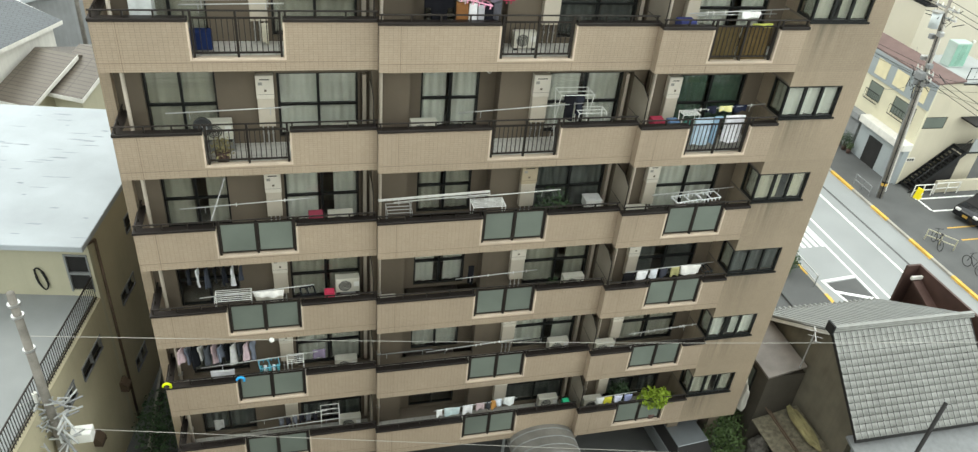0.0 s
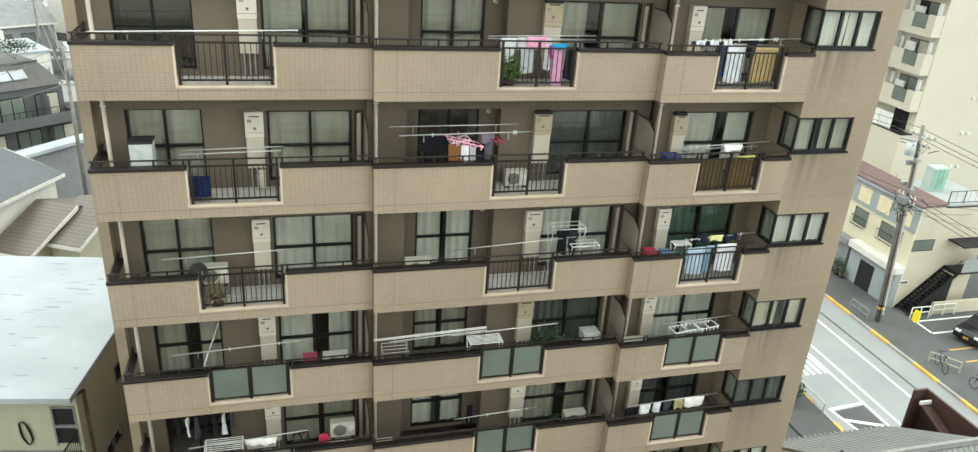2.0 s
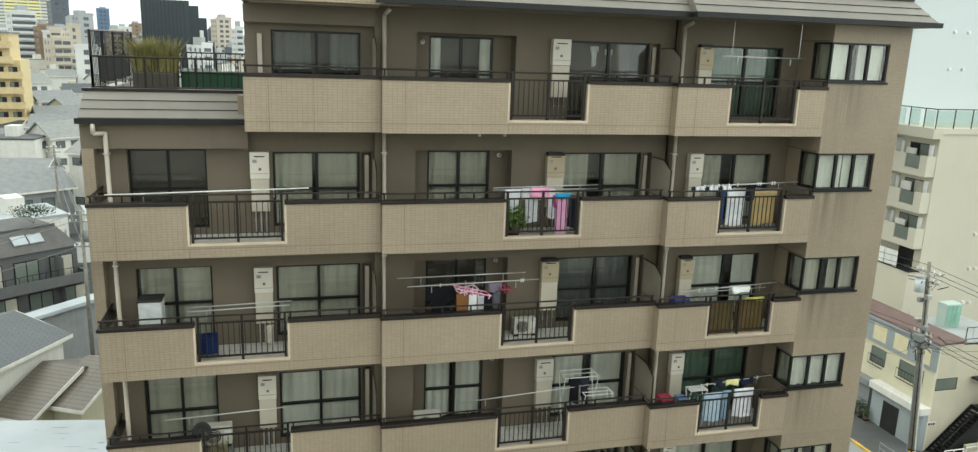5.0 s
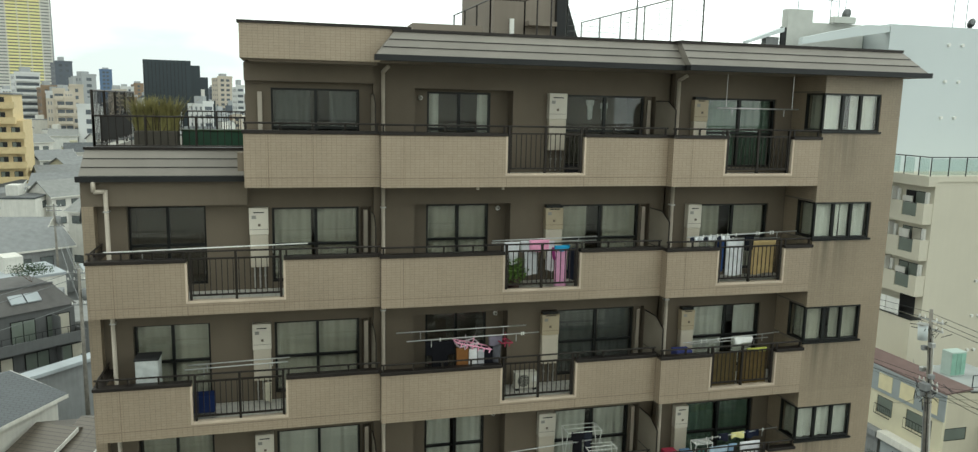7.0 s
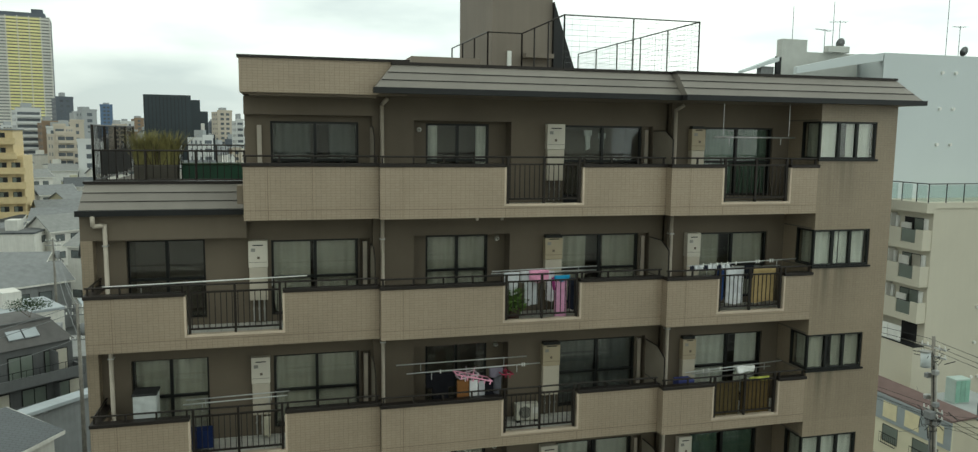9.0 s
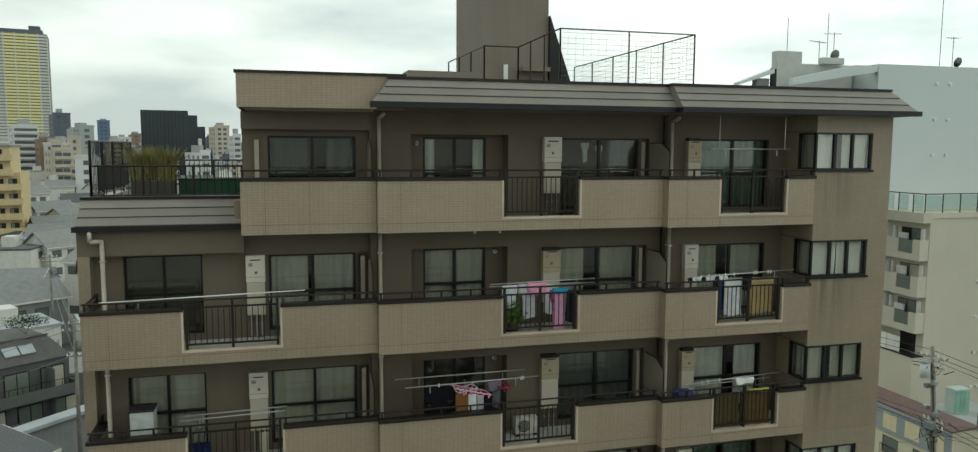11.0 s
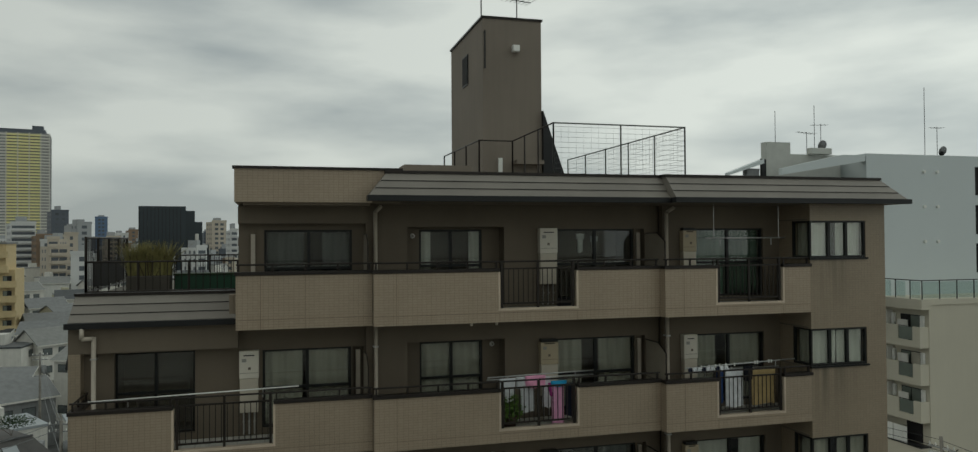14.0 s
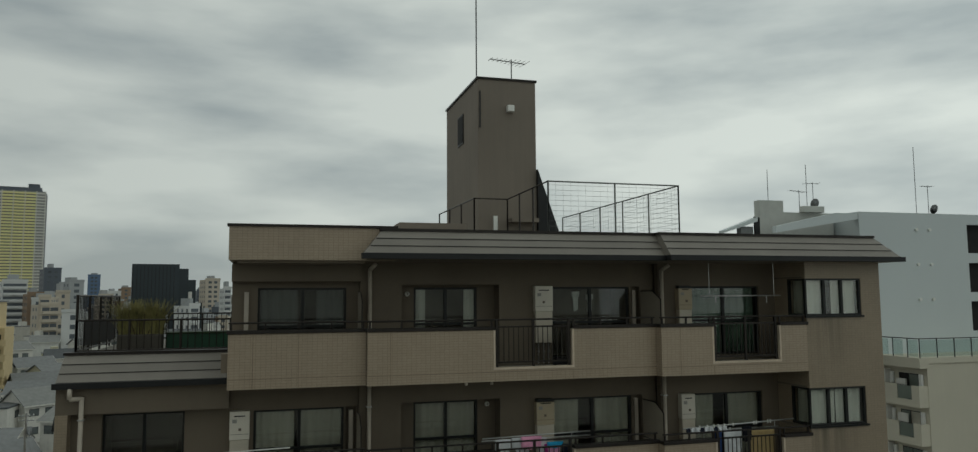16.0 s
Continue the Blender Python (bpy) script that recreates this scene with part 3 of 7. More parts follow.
WL, WM, WR = YL + DEEP, YM + DEEP, YR + DEEP
TOP = 1.84      # window heads over the lip
for k in range(8):
    z = LIP - FLOOR * k
    lo, hi = z - 0.118, z - 0.118 + FLOOR     # wall of this storey, slab to slab
    glazed = k >= 4
    if k == 0:
        balcony(k, -0.9, 2.087, YL, None, (DEEP, 0), -0.9, 2.06, False)
        part("wall", holed(B(), -0.9, 2.06, lo, 25.46, WL, WL + 0.2, [(-0.32, 1.75, z + 0.0, z + TOP)]), WALL, block)
        window(-0.32, 1.75, z + 0.0, z + TOP, WL + 0.06, 11, style=4)
        part("duct_cover", box(B(), -0.62, WL - 0.1, z - 0.05, -0.52, WL - 0.002, z + TOP - 0.1), PIPE_M, block)
    else:
        balcony(k, -4.2, 2.087, YL, (-2.18, -0.1), (DEEP, 0), 0, 0, glazed, side=DEEP)
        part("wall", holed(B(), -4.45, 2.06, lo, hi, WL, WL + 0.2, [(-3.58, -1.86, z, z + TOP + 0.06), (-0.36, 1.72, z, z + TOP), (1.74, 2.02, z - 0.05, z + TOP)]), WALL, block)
        part("recess", box(B(), 1.74, WL + 0.2, lo, 2.02, WL + 0.25, z + TOP), WALL, block)
        window(-3.58, -1.86, z, z + TOP + 0.06, WL + (0.12 if k > 1 else 0.14), 20 + k, style=(-1 if k in (1, 5) else 1 if k < 6 else 4))
        window(-0.36, 1.72, z, z + TOP, WL + 0.06, 40 + k, style=(1, 1, 1, 0, 0, 1, 0, 4)[k])
        heater(-0.88, -0.44, WL, z)
        part("duct_cover", box(B(), 1.84, WL + 0.05, z - 0.05, 1.94, WL + 0.18, z + TOP - 0.1), PIPE_M, block)
    balcony(k, 2.09, 9.267, YM, (5.07, 7.03), (0, 0), 0, 0, glazed)
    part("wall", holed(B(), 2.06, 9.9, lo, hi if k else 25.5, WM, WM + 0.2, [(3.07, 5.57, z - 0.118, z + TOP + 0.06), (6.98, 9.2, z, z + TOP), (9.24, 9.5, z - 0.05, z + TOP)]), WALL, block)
    part("recess", holed(B(), 3.07, 5.57, z - 0.118, z + TOP + 0.06, WM + 0.45, WM + 0.6, [(3.45, 5.1, z, z + TOP)]), WALL, block)
    bm = B()
    box(bm, 2.9, WM + 0.2, z - 0.118, 3.07, WM + 0.6, z + TOP + 0.2)
    box(bm, 5.57, WM + 0.2, z - 0.118, 5.74, WM + 0.6, z + TOP + 0.2)
    box(bm, 3.07, WM + 0.2, z + TOP + 0.06, 5.57, WM + 0.6, z + TOP + 0.2)
    part("reveal", bm, WALL, block)
    part("recess", box(B(), 9.24, WM + 0.2, lo, 9.5, WM + 0.25, z + TOP), WALL, block)
    window(3.45, 5.1, z, z + TOP, WM + 0.47, 60 + k, style=(0, 1, -1, 0, 1, 0, 0, -1)[k], share=(0.17, 0.5, 0, 0, 0, 0.4, 0, 0)[k] or None)
    window(6.98, 9.2, z, z + TOP, WM + 0.06, 80 + k, style=(-1, 1, 4, 0, 4, 1, 0, 4)[k])
    heater(6.47, 6.95, WM, z, k in (1, 2, 4))
    for x, h in ((3.28, 1.68),) if k == 0 else ((5.35, 1.72),):
        y = WM + 0.45
        cap = part("vent_cap", rod(B(), (x, y, z + h), (x, y - 0.06, z + h), 0.065, 12, 0.05), WHITE, block, "white round vent cap", soft=True)
        part("vent_slot", rod(B(), (x, y - 0.062, z + h), (x, y - 0.066, z + h), 0.03, 10), FAN_GREY, cap)
    for x in (4.4, 5.02) if k == 0 else ():
        part("drain_spout", rod(B(), (x, YM + 0.12, z - 0.345), (x, YM + 0.12, z - 0.46), 0.035, 8), PIPE_M, block, "short vinyl drain spout", soft=True)
    part("duct_cover", box(B(), 9.3, WM + 0.05, z - 0.05, 9.4, WM + 0.18, z + TOP - 0.1), PIPE_M, block)
    balcony(k, 9.27, 13.5, YR, (10.72, 12.66), (0.28, 0), 0, 0, glazed)
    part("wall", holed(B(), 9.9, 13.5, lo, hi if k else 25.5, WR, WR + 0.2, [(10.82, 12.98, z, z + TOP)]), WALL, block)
    window(10.82, 12.98, z, z + TOP, WR + 0.06, 100 + k, style=(3, 1, 0, 3, 0, 4, 1, 4)[k])
    heater(10.4, 10.8, WR, z, k in (0, 2))
    # frosted partition between the two flats, with one corner cut
    scr = part("partition_screen", prism(B(), [(YM + 0.2, z + 0.02), (WM, z + 0.02), (WM, z + 1.72), (YM + 0.62, z + 1.72), (YM + 0.2, z + 1.5)], 9.52, 9.54, "x"), SCREEN, block, "pale partition board in a dark frame")
    bm = B()
    for p, q in (((YM + 0.2, z), (YM + 0.2, z + 1.5)), ((YM + 0.2, z + 1.5), (YM + 0.62, z + 1.72)), ((YM + 0.62, z + 1.72), (WM, z + 1.72)), ((YM + 0.2, z + 0.75), (WM, z + 0.75))):
        rod(bm, (9.53, *p), (9.53, *q), 0.017, 6)
    part("screen_frame", bm, BRONZE, scr)
    scr2 = part("partition_screen", prism(B(), [(YL + 0.2, z + 0.02), (WM, z + 0.02), (WM, z + 1.72), (YL + 0.5, z + 1.72), (YL + 0.2, z + 1.5)], 2.0, 2.02, "x"), SCREEN, block, "pale partition board in a dark frame")
    bm = B()
    for p, q in (((YL + 0.2, z), (YL + 0.2, z + 1.5)), ((YL + 0.2, z + 1.5), (YL + 0.5, z + 1.72)), ((YL + 0.5, z + 1.72), (WM, z + 1.72))):
        rod(bm, (2.01, *p), (2.01, *q), 0.015, 6)
    part("screen_frame", bm, BRONZE, scr2)
    # the corner tower of each storey: tiled front, window round the corner
    wz0, wz1 = z + 1.04, z + 2.02
    low, high = z - 0.385, z - 0.385 + FLOOR
    if k == 0:
        high = 25.6
    part("tower_wall", holed(B(), 13.5, 15.87, low, high, YR, YR + 0.18, [(13.4, 15.25, wz0, wz1)]), WALL_TILE, block, "beige tiled corner bay with rain streaks")
    bm = B()
    box(bm, 13.5, YR + 0.18, low, 13.68, YR + 0.75, wz0)
    box(bm, 13.5, YR + 0.18, wz1, 13.68, YR + 0.75, high)
    box(bm, 13.5, YR + 0.75, low, 13.68, WR + 0.2, high)
    box(bm, 15.69, YR + 0.18, low, 15.87, 31, high)
    part("tower_side", bm, WALL_TILE, block)
    bay_win = window(13.5, 15.25, wz0, wz1, YR + 0.02, 120 + k, panes=3, rail=0, style=(0, 0, 1, 0, 2, 4, 0, 1)[k], deep=1.4, corner=True)
    bm = B()
    box(bm, 13.505, YR + 0.115, wz0, 13.58, YR + 0.74, wz0 + 0.05)
    box(bm, 13.505, YR + 0.115, wz1 - 0.05, 13.58, YR + 0.74, wz1)
    box(bm, 13.505, YR + 0.69, wz0 + 0.05, 13.58, YR + 0.74, wz1 - 0.05)
    part("side_frame", bm, FRAME_M, bay_win)
    g = part("pane", box(B(), 13.54, YR + 0.12, wz0 + 0.05, 13.546, YR + 0.69, wz1 - 0.05), PANE, bay_win)
    g.visible_shadow = False
    c = part("curtain", curtain(0.6, 0.88, 0.9, None, 500 + k), CURTAINS[1], bay_win, soft=True)
    c.matrix_basis = pose(13.66, YR + 0.16, wz0 + 0.05, 0, 0, 90)
    part("sill", box(B(), 13.46, YR - 0.04, wz0 - 0.05, 15.3, YR + 0.02, wz0), FRAME_M, bay_win)

# body behind the balconies, and the dark open ground storey
part("body", box(B(), -4.4, 20.8, 0.2, 15.69, 31, 22.9), WALL, block)
part("body", box(B(), -0.85, 20.8, 22.9, 15.69, 31, 25.9), WALL, block)
part("ground_wall", box(B(), -4.4, 20.2, 0, 15.8, 20.4, 3.1), WALL, block)
for px in (-4.3, 1.9, 9.2, 13.6, 15.4):
    part("column", box(B(), px, 17.9, 0, px + 0.45, 18.5, 2.85), WALL, block)
part("first_slab", box(B(), -4.3, 18.0, 2.55, 15.85, 20.5, 2.66), SOFFIT, block)

# roofs: steep metal-clad fronts with a dark gutter
def mansard(x0, x1, y, z0, z1, run, hip0, hip1, steps=3):
    ob = None
    for i in range(steps):
        a, b = i / steps, (i + 1) / steps
        bm = B()
        def p(u, off):
            return (x0 + hip0 * u, x1 - hip1 * u, y + run * u - off, z0 + (z1 - z0) * u)
        l0, r0, y0, h0 = p(a, 0.022)
        l1, r1, y1, h1 = p(b, 0.0)
        v = [bm.verts.new(q) for q in ((l0, y0, h0), (r0, y0, h0), (r1, y1, h1), (l1, y1, h1), (l0, y0 + 0.4, h0), (r0, y0 + 0.4, h0), (r1, y1 + 0.4, h1), (l1, y1 + 0.4, h1))]
        for f in ((0, 1, 2, 3), (7, 6, 5, 4), (0, 4, 5, 1), (1, 5, 6, 2), (2, 6, 7, 3), (3, 7, 4, 0)):
            bm.faces.new([v[j] for j in f])
        ob = part("roof_sheet", bm, ROOF_M, block, "brown metal roof cladding")
        # near-black strip draws the shadow under the lip of each course
        part("seam", box(B(), l0 + 0.01, y0 - 0.003, h0 - 0.012, r0 - 0.01, y0 + 0.05, h0 + 0.004), GUTTER, block)
    part("gutter", box(B(), x0 - 0.05, y - 0.12, z0 - 0.13, x1 + 0.05, y + 0.1, z0 - 0.004), GUTTER, block, "dark box gutter")
    part("ridge_cap", box(B(), x0 + hip0 - 0.03, y + run - 0.03, z1, x1 - hip1 + 0.03, y + run + 0.25, z1 + 0.06), CAP, block)


mansard(1.95, 9.36, YM - 0.4, 25.6, 26.14, 0.5, 0.45, 0.0)
mansard(9.36, 16.25, YR - 0.4, 25.6, 26.14, 0.5, 0.0, 0.42)
mansard(-4.44, -0.95, WL - 0.4, 22.82, 23.37, 0.57, 0.03, 0.0)
part("eave_soffit", box(B(), 2.09, YM - 0.3, 25.47, 9.33, WM + 0.3, 25.52), SOFFIT, block)
part("eave_soffit", box(B(), 9.36, YR - 0.3, 25.47, 16.2, WR + 0.3, 25.52), SOFFIT, block)
part("roof_deck", box(B(), -0.9, 18.0, 25.9, 15.87, 31, 26.02), CONCRETE, block)
part("roof_parapet", box(B(), -0.93, YL, 25.46, 2.75, YL + 0.18, 26.2), TILE, block)
part("roof_parapet", box(B(), -0.93, YL + 0.18, 25.46, -0.75, 30.9, 26.2), TILE, block)
part("cap", box(B(), -0.97, YL - 0.04, 26.2, 2.8, YL + 0.22, 26.26), CAP, block)
part("eave_soffit", box(B(), -0.75, YL + 0.18, 25.4, 2.06, WL + 0.2, 25.46), SOFFIT, block)
part("lintel", box(B(), -0.9, WL - 0.35, 25.0, 2.06, WL - 0.01, 25.4), WALL, block)
part("low_roof_deck", box(B(), -4.3, 19.25, 23.2, -0.9, 27, 23.32), CONCRETE, block)
part("low_eave_wall", box(B(), -4.45, WL - 0.3, 22.12, -0.9, WL - 0.003, 22.85), WALL, block)
part("end_pier", box(B(), -4.45, WL - 0.3, 0, -4.2, WL - 0.003, 22.12), WALL_TILE, block)
part("vent_box", box(B(), -1.05, YL + 0.25, 22.98, -0.91, YL + 0.6, 23.4), SOFFIT, block)

# downpipes
for x, y, z0, z1 in ((-3.92, WL - 0.38, 0, 22.5), (2.28, WM - 0.1, 0, 25.3), (9.95, WR - 0.12, 0, 25.3)):
    bm = B()
    rod(bm, (x, y, z0), (x, y, z1), 0.05, 10)
    if x < 0:
        rod(bm, (x, y, z1 - 0.03), (x - 0.22, y - 0.1, z1 - 0.03), 0.05, 8)
        rod(bm, (x - 0.22, y - 0.1, z1 - 0.03), (x - 0.22, y - 0.1, z1 + 0.2), 0.05, 8)
    else:
        rod(bm, (x, y, z1 - 0.02), (x + 0.1, y - 0.22, z1 + 0.1), 0.05, 8)
    pipe = part("downpipe", bm, PIPE_M, block, "cream vinyl downpipe", soft=True)
    for i in range(9):
        part("pipe_bracket", box(B(), x - 0.065, y - 0.055, z0 + 1.2 + i * 2.6, x + 0.065, y + 0.12, z0 + 1.23 + i * 2.6), STEEL, pipe)

# the roof house with its lift tower
TOWER_M = material("tower_render", lin(128, 119, 108), 0.8, vary=0.07, scale=0.5, streak=0.25)
lift = thing("lift_tower", "brown rendered lift tower on the flat roof", "tower")
part("wall", box(B(), 7.29, 27.2, 26.02, 9.57, 32.5, 32.78), TOWER_M, lift)
part("cap", box(B(), 7.24, 27.15, 32.78, 9.62, 32.55, 32.86), CAP, lift)
wn_l = part("window", box(B(), 7.25, 29.4, 30.75, 7.29, 30.3, 31.95), FRAME_M, lift)
part("pane", box(B(), 7.24, 29.46, 30.81, 7.249, 30.24, 31.89), DARK, wn_l)
part("lamp", bent(box(B(), 8.4, 26.95, 31.55, 8.66, 27.2, 31.8), 0.03, 2), WHITE, lift, "white flood lamp on the wall")
part("stair_cheek", prism(B(), [(9.57, 29.4), (10.75, 26.02), (9.57, 26.02)], 27.0, 28.2, "y"), GUTTER, lift, "dark sloping steel stair side")
part("porch", box(B(), 8.4, 26.6, 27.35, 9.45, 27.2, 27.5), TOWER_M, lift)
part("roof_box", box(B(), 4.2, 26.2, 26.02, 6.6, 27.4, 27.2), TOWER_M, lift)
part("wall_lamp", box(B(), 7.85, 27.1, 26.9, 8.0, 27.2, 27.6), WHITE, lift)
bm = B()
rod(bm, (7.35, 27.1, 32.3), (7.35, 27.1, 30.9), 0.03, 6)
for zz in (30.95, 31.6, 32.25):
    rod(bm, (7.35, 27.1, zz), (7.35, 27.22, zz), 0.025, 6)
part("bracket", bm, GUTTER, lift)


# ---- roof terrace, fences and aerials of the block ----
def fence_run(name, pts, z0, z1, label, gap=0.12, post=1.2, mat=BRONZE, mesh=False):
    """A fence along a line on plan: posts, rails, and thin uprights or wires between."""
    ob = thing(name, label, "fence")
    for (xa, ya), (xb, yb) in zip(pts, pts[1:]):
        n = math.hypot(xb - xa, yb - ya)
        k = max(1, round(n / post))
        for i in range(k + 1):
            x, y = xa + (xb - xa) * i / k, ya + (yb - ya) * i / k
            part("post", rod(B(), (x, y, z0), (x, y, z1 + 0.02), 0.03, 6), mat, ob)
        for z in (z1, z0 + 0.1):
            part("rail", rod(B(), (xa, ya, z), (xb, yb, z), 0.025, 6), mat, ob)
        bm, k = B(), int(n / gap)
        for i in range(1, k):
            x, y = xa + (xb - xa) * i / k, ya + (yb - ya) * i / k
            rod(bm, (x, y, z0 + 0.1), (x, y, z1), 0.003 if mesh else 0.01, 4)
        if mesh:
            for j in range(1, int((z1 - z0) / 0.16)):
                rod(bm, (xa, ya, z0 + 0.1 + 0.16 * j), (xb, yb, z0 + 0.1 + 0.16 * j), 0.0045, 4)
        tagged(part("wire_mesh" if mesh else "bar_screen", bm, mat, ob), kind="stuff")
    return ob


WIRE_M = material("galvanised_wire", lin(120, 122, 120), 0.5, 0.5, vary=0.1)
fence_run("terrace_fence", [(-4.34, 19.8), (-0.95, 19.8)], 23.32, 24.12, "dark railing along the edge of a roof terrace", gap=0.16)
fence_run("terrace_fence", [(-4.34, 19.8), (-4.34, 24.9)], 23.32, 24.7, "tall dark railing at the side of a roof terrace", gap=0.14)
fence_run("terrace_fence", [(-4.34, 25.7), (-0.95, 25.7)], 23.32, 24.16, "dark railing at the back of a roof terrace", gap=0.14)
fence_run("roof_rail", [(6.85, 32.0), (6.95, 26.5), (8.2, 26.5), (8.12, 22.0)], 26.02, 28.15, "dark posts and rails at the foot of the lift tower", gap=9, post=1.6)
fence_run("roof_cage", [(8.12, 22.0), (12.6, 22.0), (12.6, 32.3)], 26.02, 28.15, "wire mesh fence round the flat roof", gap=0.24, post=2.2, mat=WIRE_M, mesh=True)
part_box = thing("storage_bench", "long green plastic storage bench on a roof terrace", "bench")
part("body", bent(box(B(), -2.62, 21.6, 23.32, -0.98, 22.2, 23.7), 0.02, 2), material("green_plastic", lin(34, 74, 52), 0.5), part_box)
part("lid", bent(box(B(), -2.65, 21.57, 23.7, -0.97, 22.23, 23.75), 0.02, 2), LEAF_D, part_box)


def leaves(bm, c, r, n, size, rng, up=0.0, squash=(1, 1, 1)):
    """Many small folded leaves strewn through a lump."""
    for _ in range(n):
        d = Vector((rng.gauss(0, 1), rng.gauss(0, 1), rng.gauss(0, 1))).normalized() * r * rng.random() ** 0.45
        p = Vector(c) + Vector((d.x * squash[0], d.y * squash[1], d.z * squash[2]))
        turn = Euler((rng.uniform(-1, 1), rng.uniform(-1, 1) - up, rng.uniform(0, 6.3))).to_matrix()
        s = size * rng.uniform(0.6, 1.3)
        q = [bm.verts.new(p + turn @ Vector(v)) for v in ((0, 0, 0), (s * 0.5, s * 0.28, s * 0.1), (s, 0, 0), (s * 0.5, -s * 0.28, s * 0.1))]
        bm.faces.new((q[0], q[1], q[2]))
        bm.faces.new((q[0], q[2], q[3]))
    return bm


def plant(name, label, c, r, n, size, mat, seed, pot=True, squash=(1, 1, 1), stem=0.5, potmat=None, blades=False):
    rng = random.Random(seed)
    ob = thing(name, label, "plant", pose(*c))
    if pot:
        part("pot", rod(B(), (0, 0, 0), (0, 0, 0.3), 0.14, 12, 0.19), potmat or BROWN_M, ob, soft=True)
    bm = B()
    for _ in range(5):
        a = rng.uniform(0, 6.3)
        rod(bm, (0, 0, 0.2 if pot else 0), (r * 0.6 * math.cos(a) * squash[0], r * 0.6 * math.sin(a) * squash[1], stem + r * 0.5), 0.018, 5, 0.006)
    tagged(part("stems", bm, BARK, ob), kind="stuff")
    bm = B()
    if blades:
        for _ in range(n):
            a, l, t = rng.uniform(0, 6.3), r * rng.uniform(0.6, 1.3), rng.uniform(0.1, 0.75)
            x0 = rng.uniform(-r, r) * squash[0] * 0.7
            tip = Vector((x0 + math.cos(a) * l * t, math.sin(a) * l * t * 0.5, 0.25 + l))
            mid = Vector((x0 + math.cos(a) * l * t * 0.35, math.sin(a) * l * t * 0.2, 0.25 + l * 0.6))
            w = Vector((-math.sin(a), math.cos(a), 0)) * size * 0.2
            v = [bm.verts.new(p) for p in (Vector((x0, 0, 0.2)) - w, Vector((x0, 0, 0.2)) + w, mid + w, mid - w, tip)]
            bm.faces.new((v[0], v[1], v[2], v[3]))
            bm.faces.new((v[3], v[2], v[4]))
    else:
        leaves(bm, (0, 0, stem + r * 0.6), r, n, size, rng, squash=squash)
    tagged(part("foliage", bm, mat, ob), kind="stuff")
    return ob


DARK_POT = material("dark_planter", lin(74, 70, 62), 0.7, vary=0.15)
tro = plant("terrace_grass", "olive-yellow ornamental grass in a long planter", (-3.2, 21.4, 23.32), 0.85, 900, 0.07, LEAF_OLIVE, 5, pot=False, squash=(0.8, 0.6, 1), blades=True)
part("planter", bent(box(B(), -0.52, -0.25, 0, 0.52, 0.25, 0.4), 0.03, 2), DARK_POT, tro)
tagged(part("wind_screen", box(B(), -4.3, 20.4, 23.5, -4.285, 24.2, 24.1), DARK), "black sheet tied to a terrace railing", "screen")


def aerial(name, base, h, boom, turn, label, elements=7, mat=None):
    """A television aerial: mast, boom and cross rods."""
    ob = thing(name, label, "aerial", pose(*base, 0, 0, turn))
    part("mast", rod(B(), (0, 0, 0), (0, 0, h), 0.025, 6), mat or GUTTER, ob)
    if boom:
        part("boom", rod(B(), (-boom * 0.6, 0, h - 0.1), (boom * 0.4, 0, h - 0.1), 0.018, 6), mat or GUTTER, ob)
        for i in range(elements):
            x = -boom * 0.58 + boom * 0.96 * i / (elements - 1)
            l = 0.2 + 0.25 * i / elements
            part("element", rod(B(), (x, -l, h - 0.1), (x, l, h - 0.1), 0.009, 5), mat or GUTTER, ob)
    return ob


aerial("lightning_rod", (7.35, 27.6, 32.86), 4.2, 0, 0, "tall thin lightning rod on the lift tower")
aerial("tv_aerial", (9.0, 28.4, 32.86), 1.15, 1.6, 12, "dark television aerial on the lift tower", 9)

# ---- the white-roofed house beside the block ----
H1 = thing("white_roofed_house", "cream rendered house with a white coated flat roof and a terrace", "house", pose(-6.67, 22.8, 0, 0, 0, -9.8))
part("wall", holed(B(), -9, 0, 0, 9.2, -0.45, -0.25, [(-0.8, -0.14, 7.05, 8.5)]), CREAM, H1)
side = B()
holes_side = [(-2.75, -1.2, 5.15, 5.65), (-4.25, -3.45, 5.25, 5.8), (1.05, 2.35, 5.15, 5.6), (1.0, 2.05, 1.8, 2.35), (2.6, 4.2, 7.3, 7.9)]


def wall_x(bm, y0, y1, z0, z1, x0, x1, holes):
    """As holed, for a wall that runs along y."""
    tmp = holed(B(), y0, y1, z0, z1, x0, x1, holes)
    new_v = {v: bm.verts.new((v.co.y, v.co.x, v.co.z)) for v in tmp.verts}
    for f in tmp.faces:
        bm.faces.new([new_v[v] for v in f.verts])
    tmp.free()
    return bm


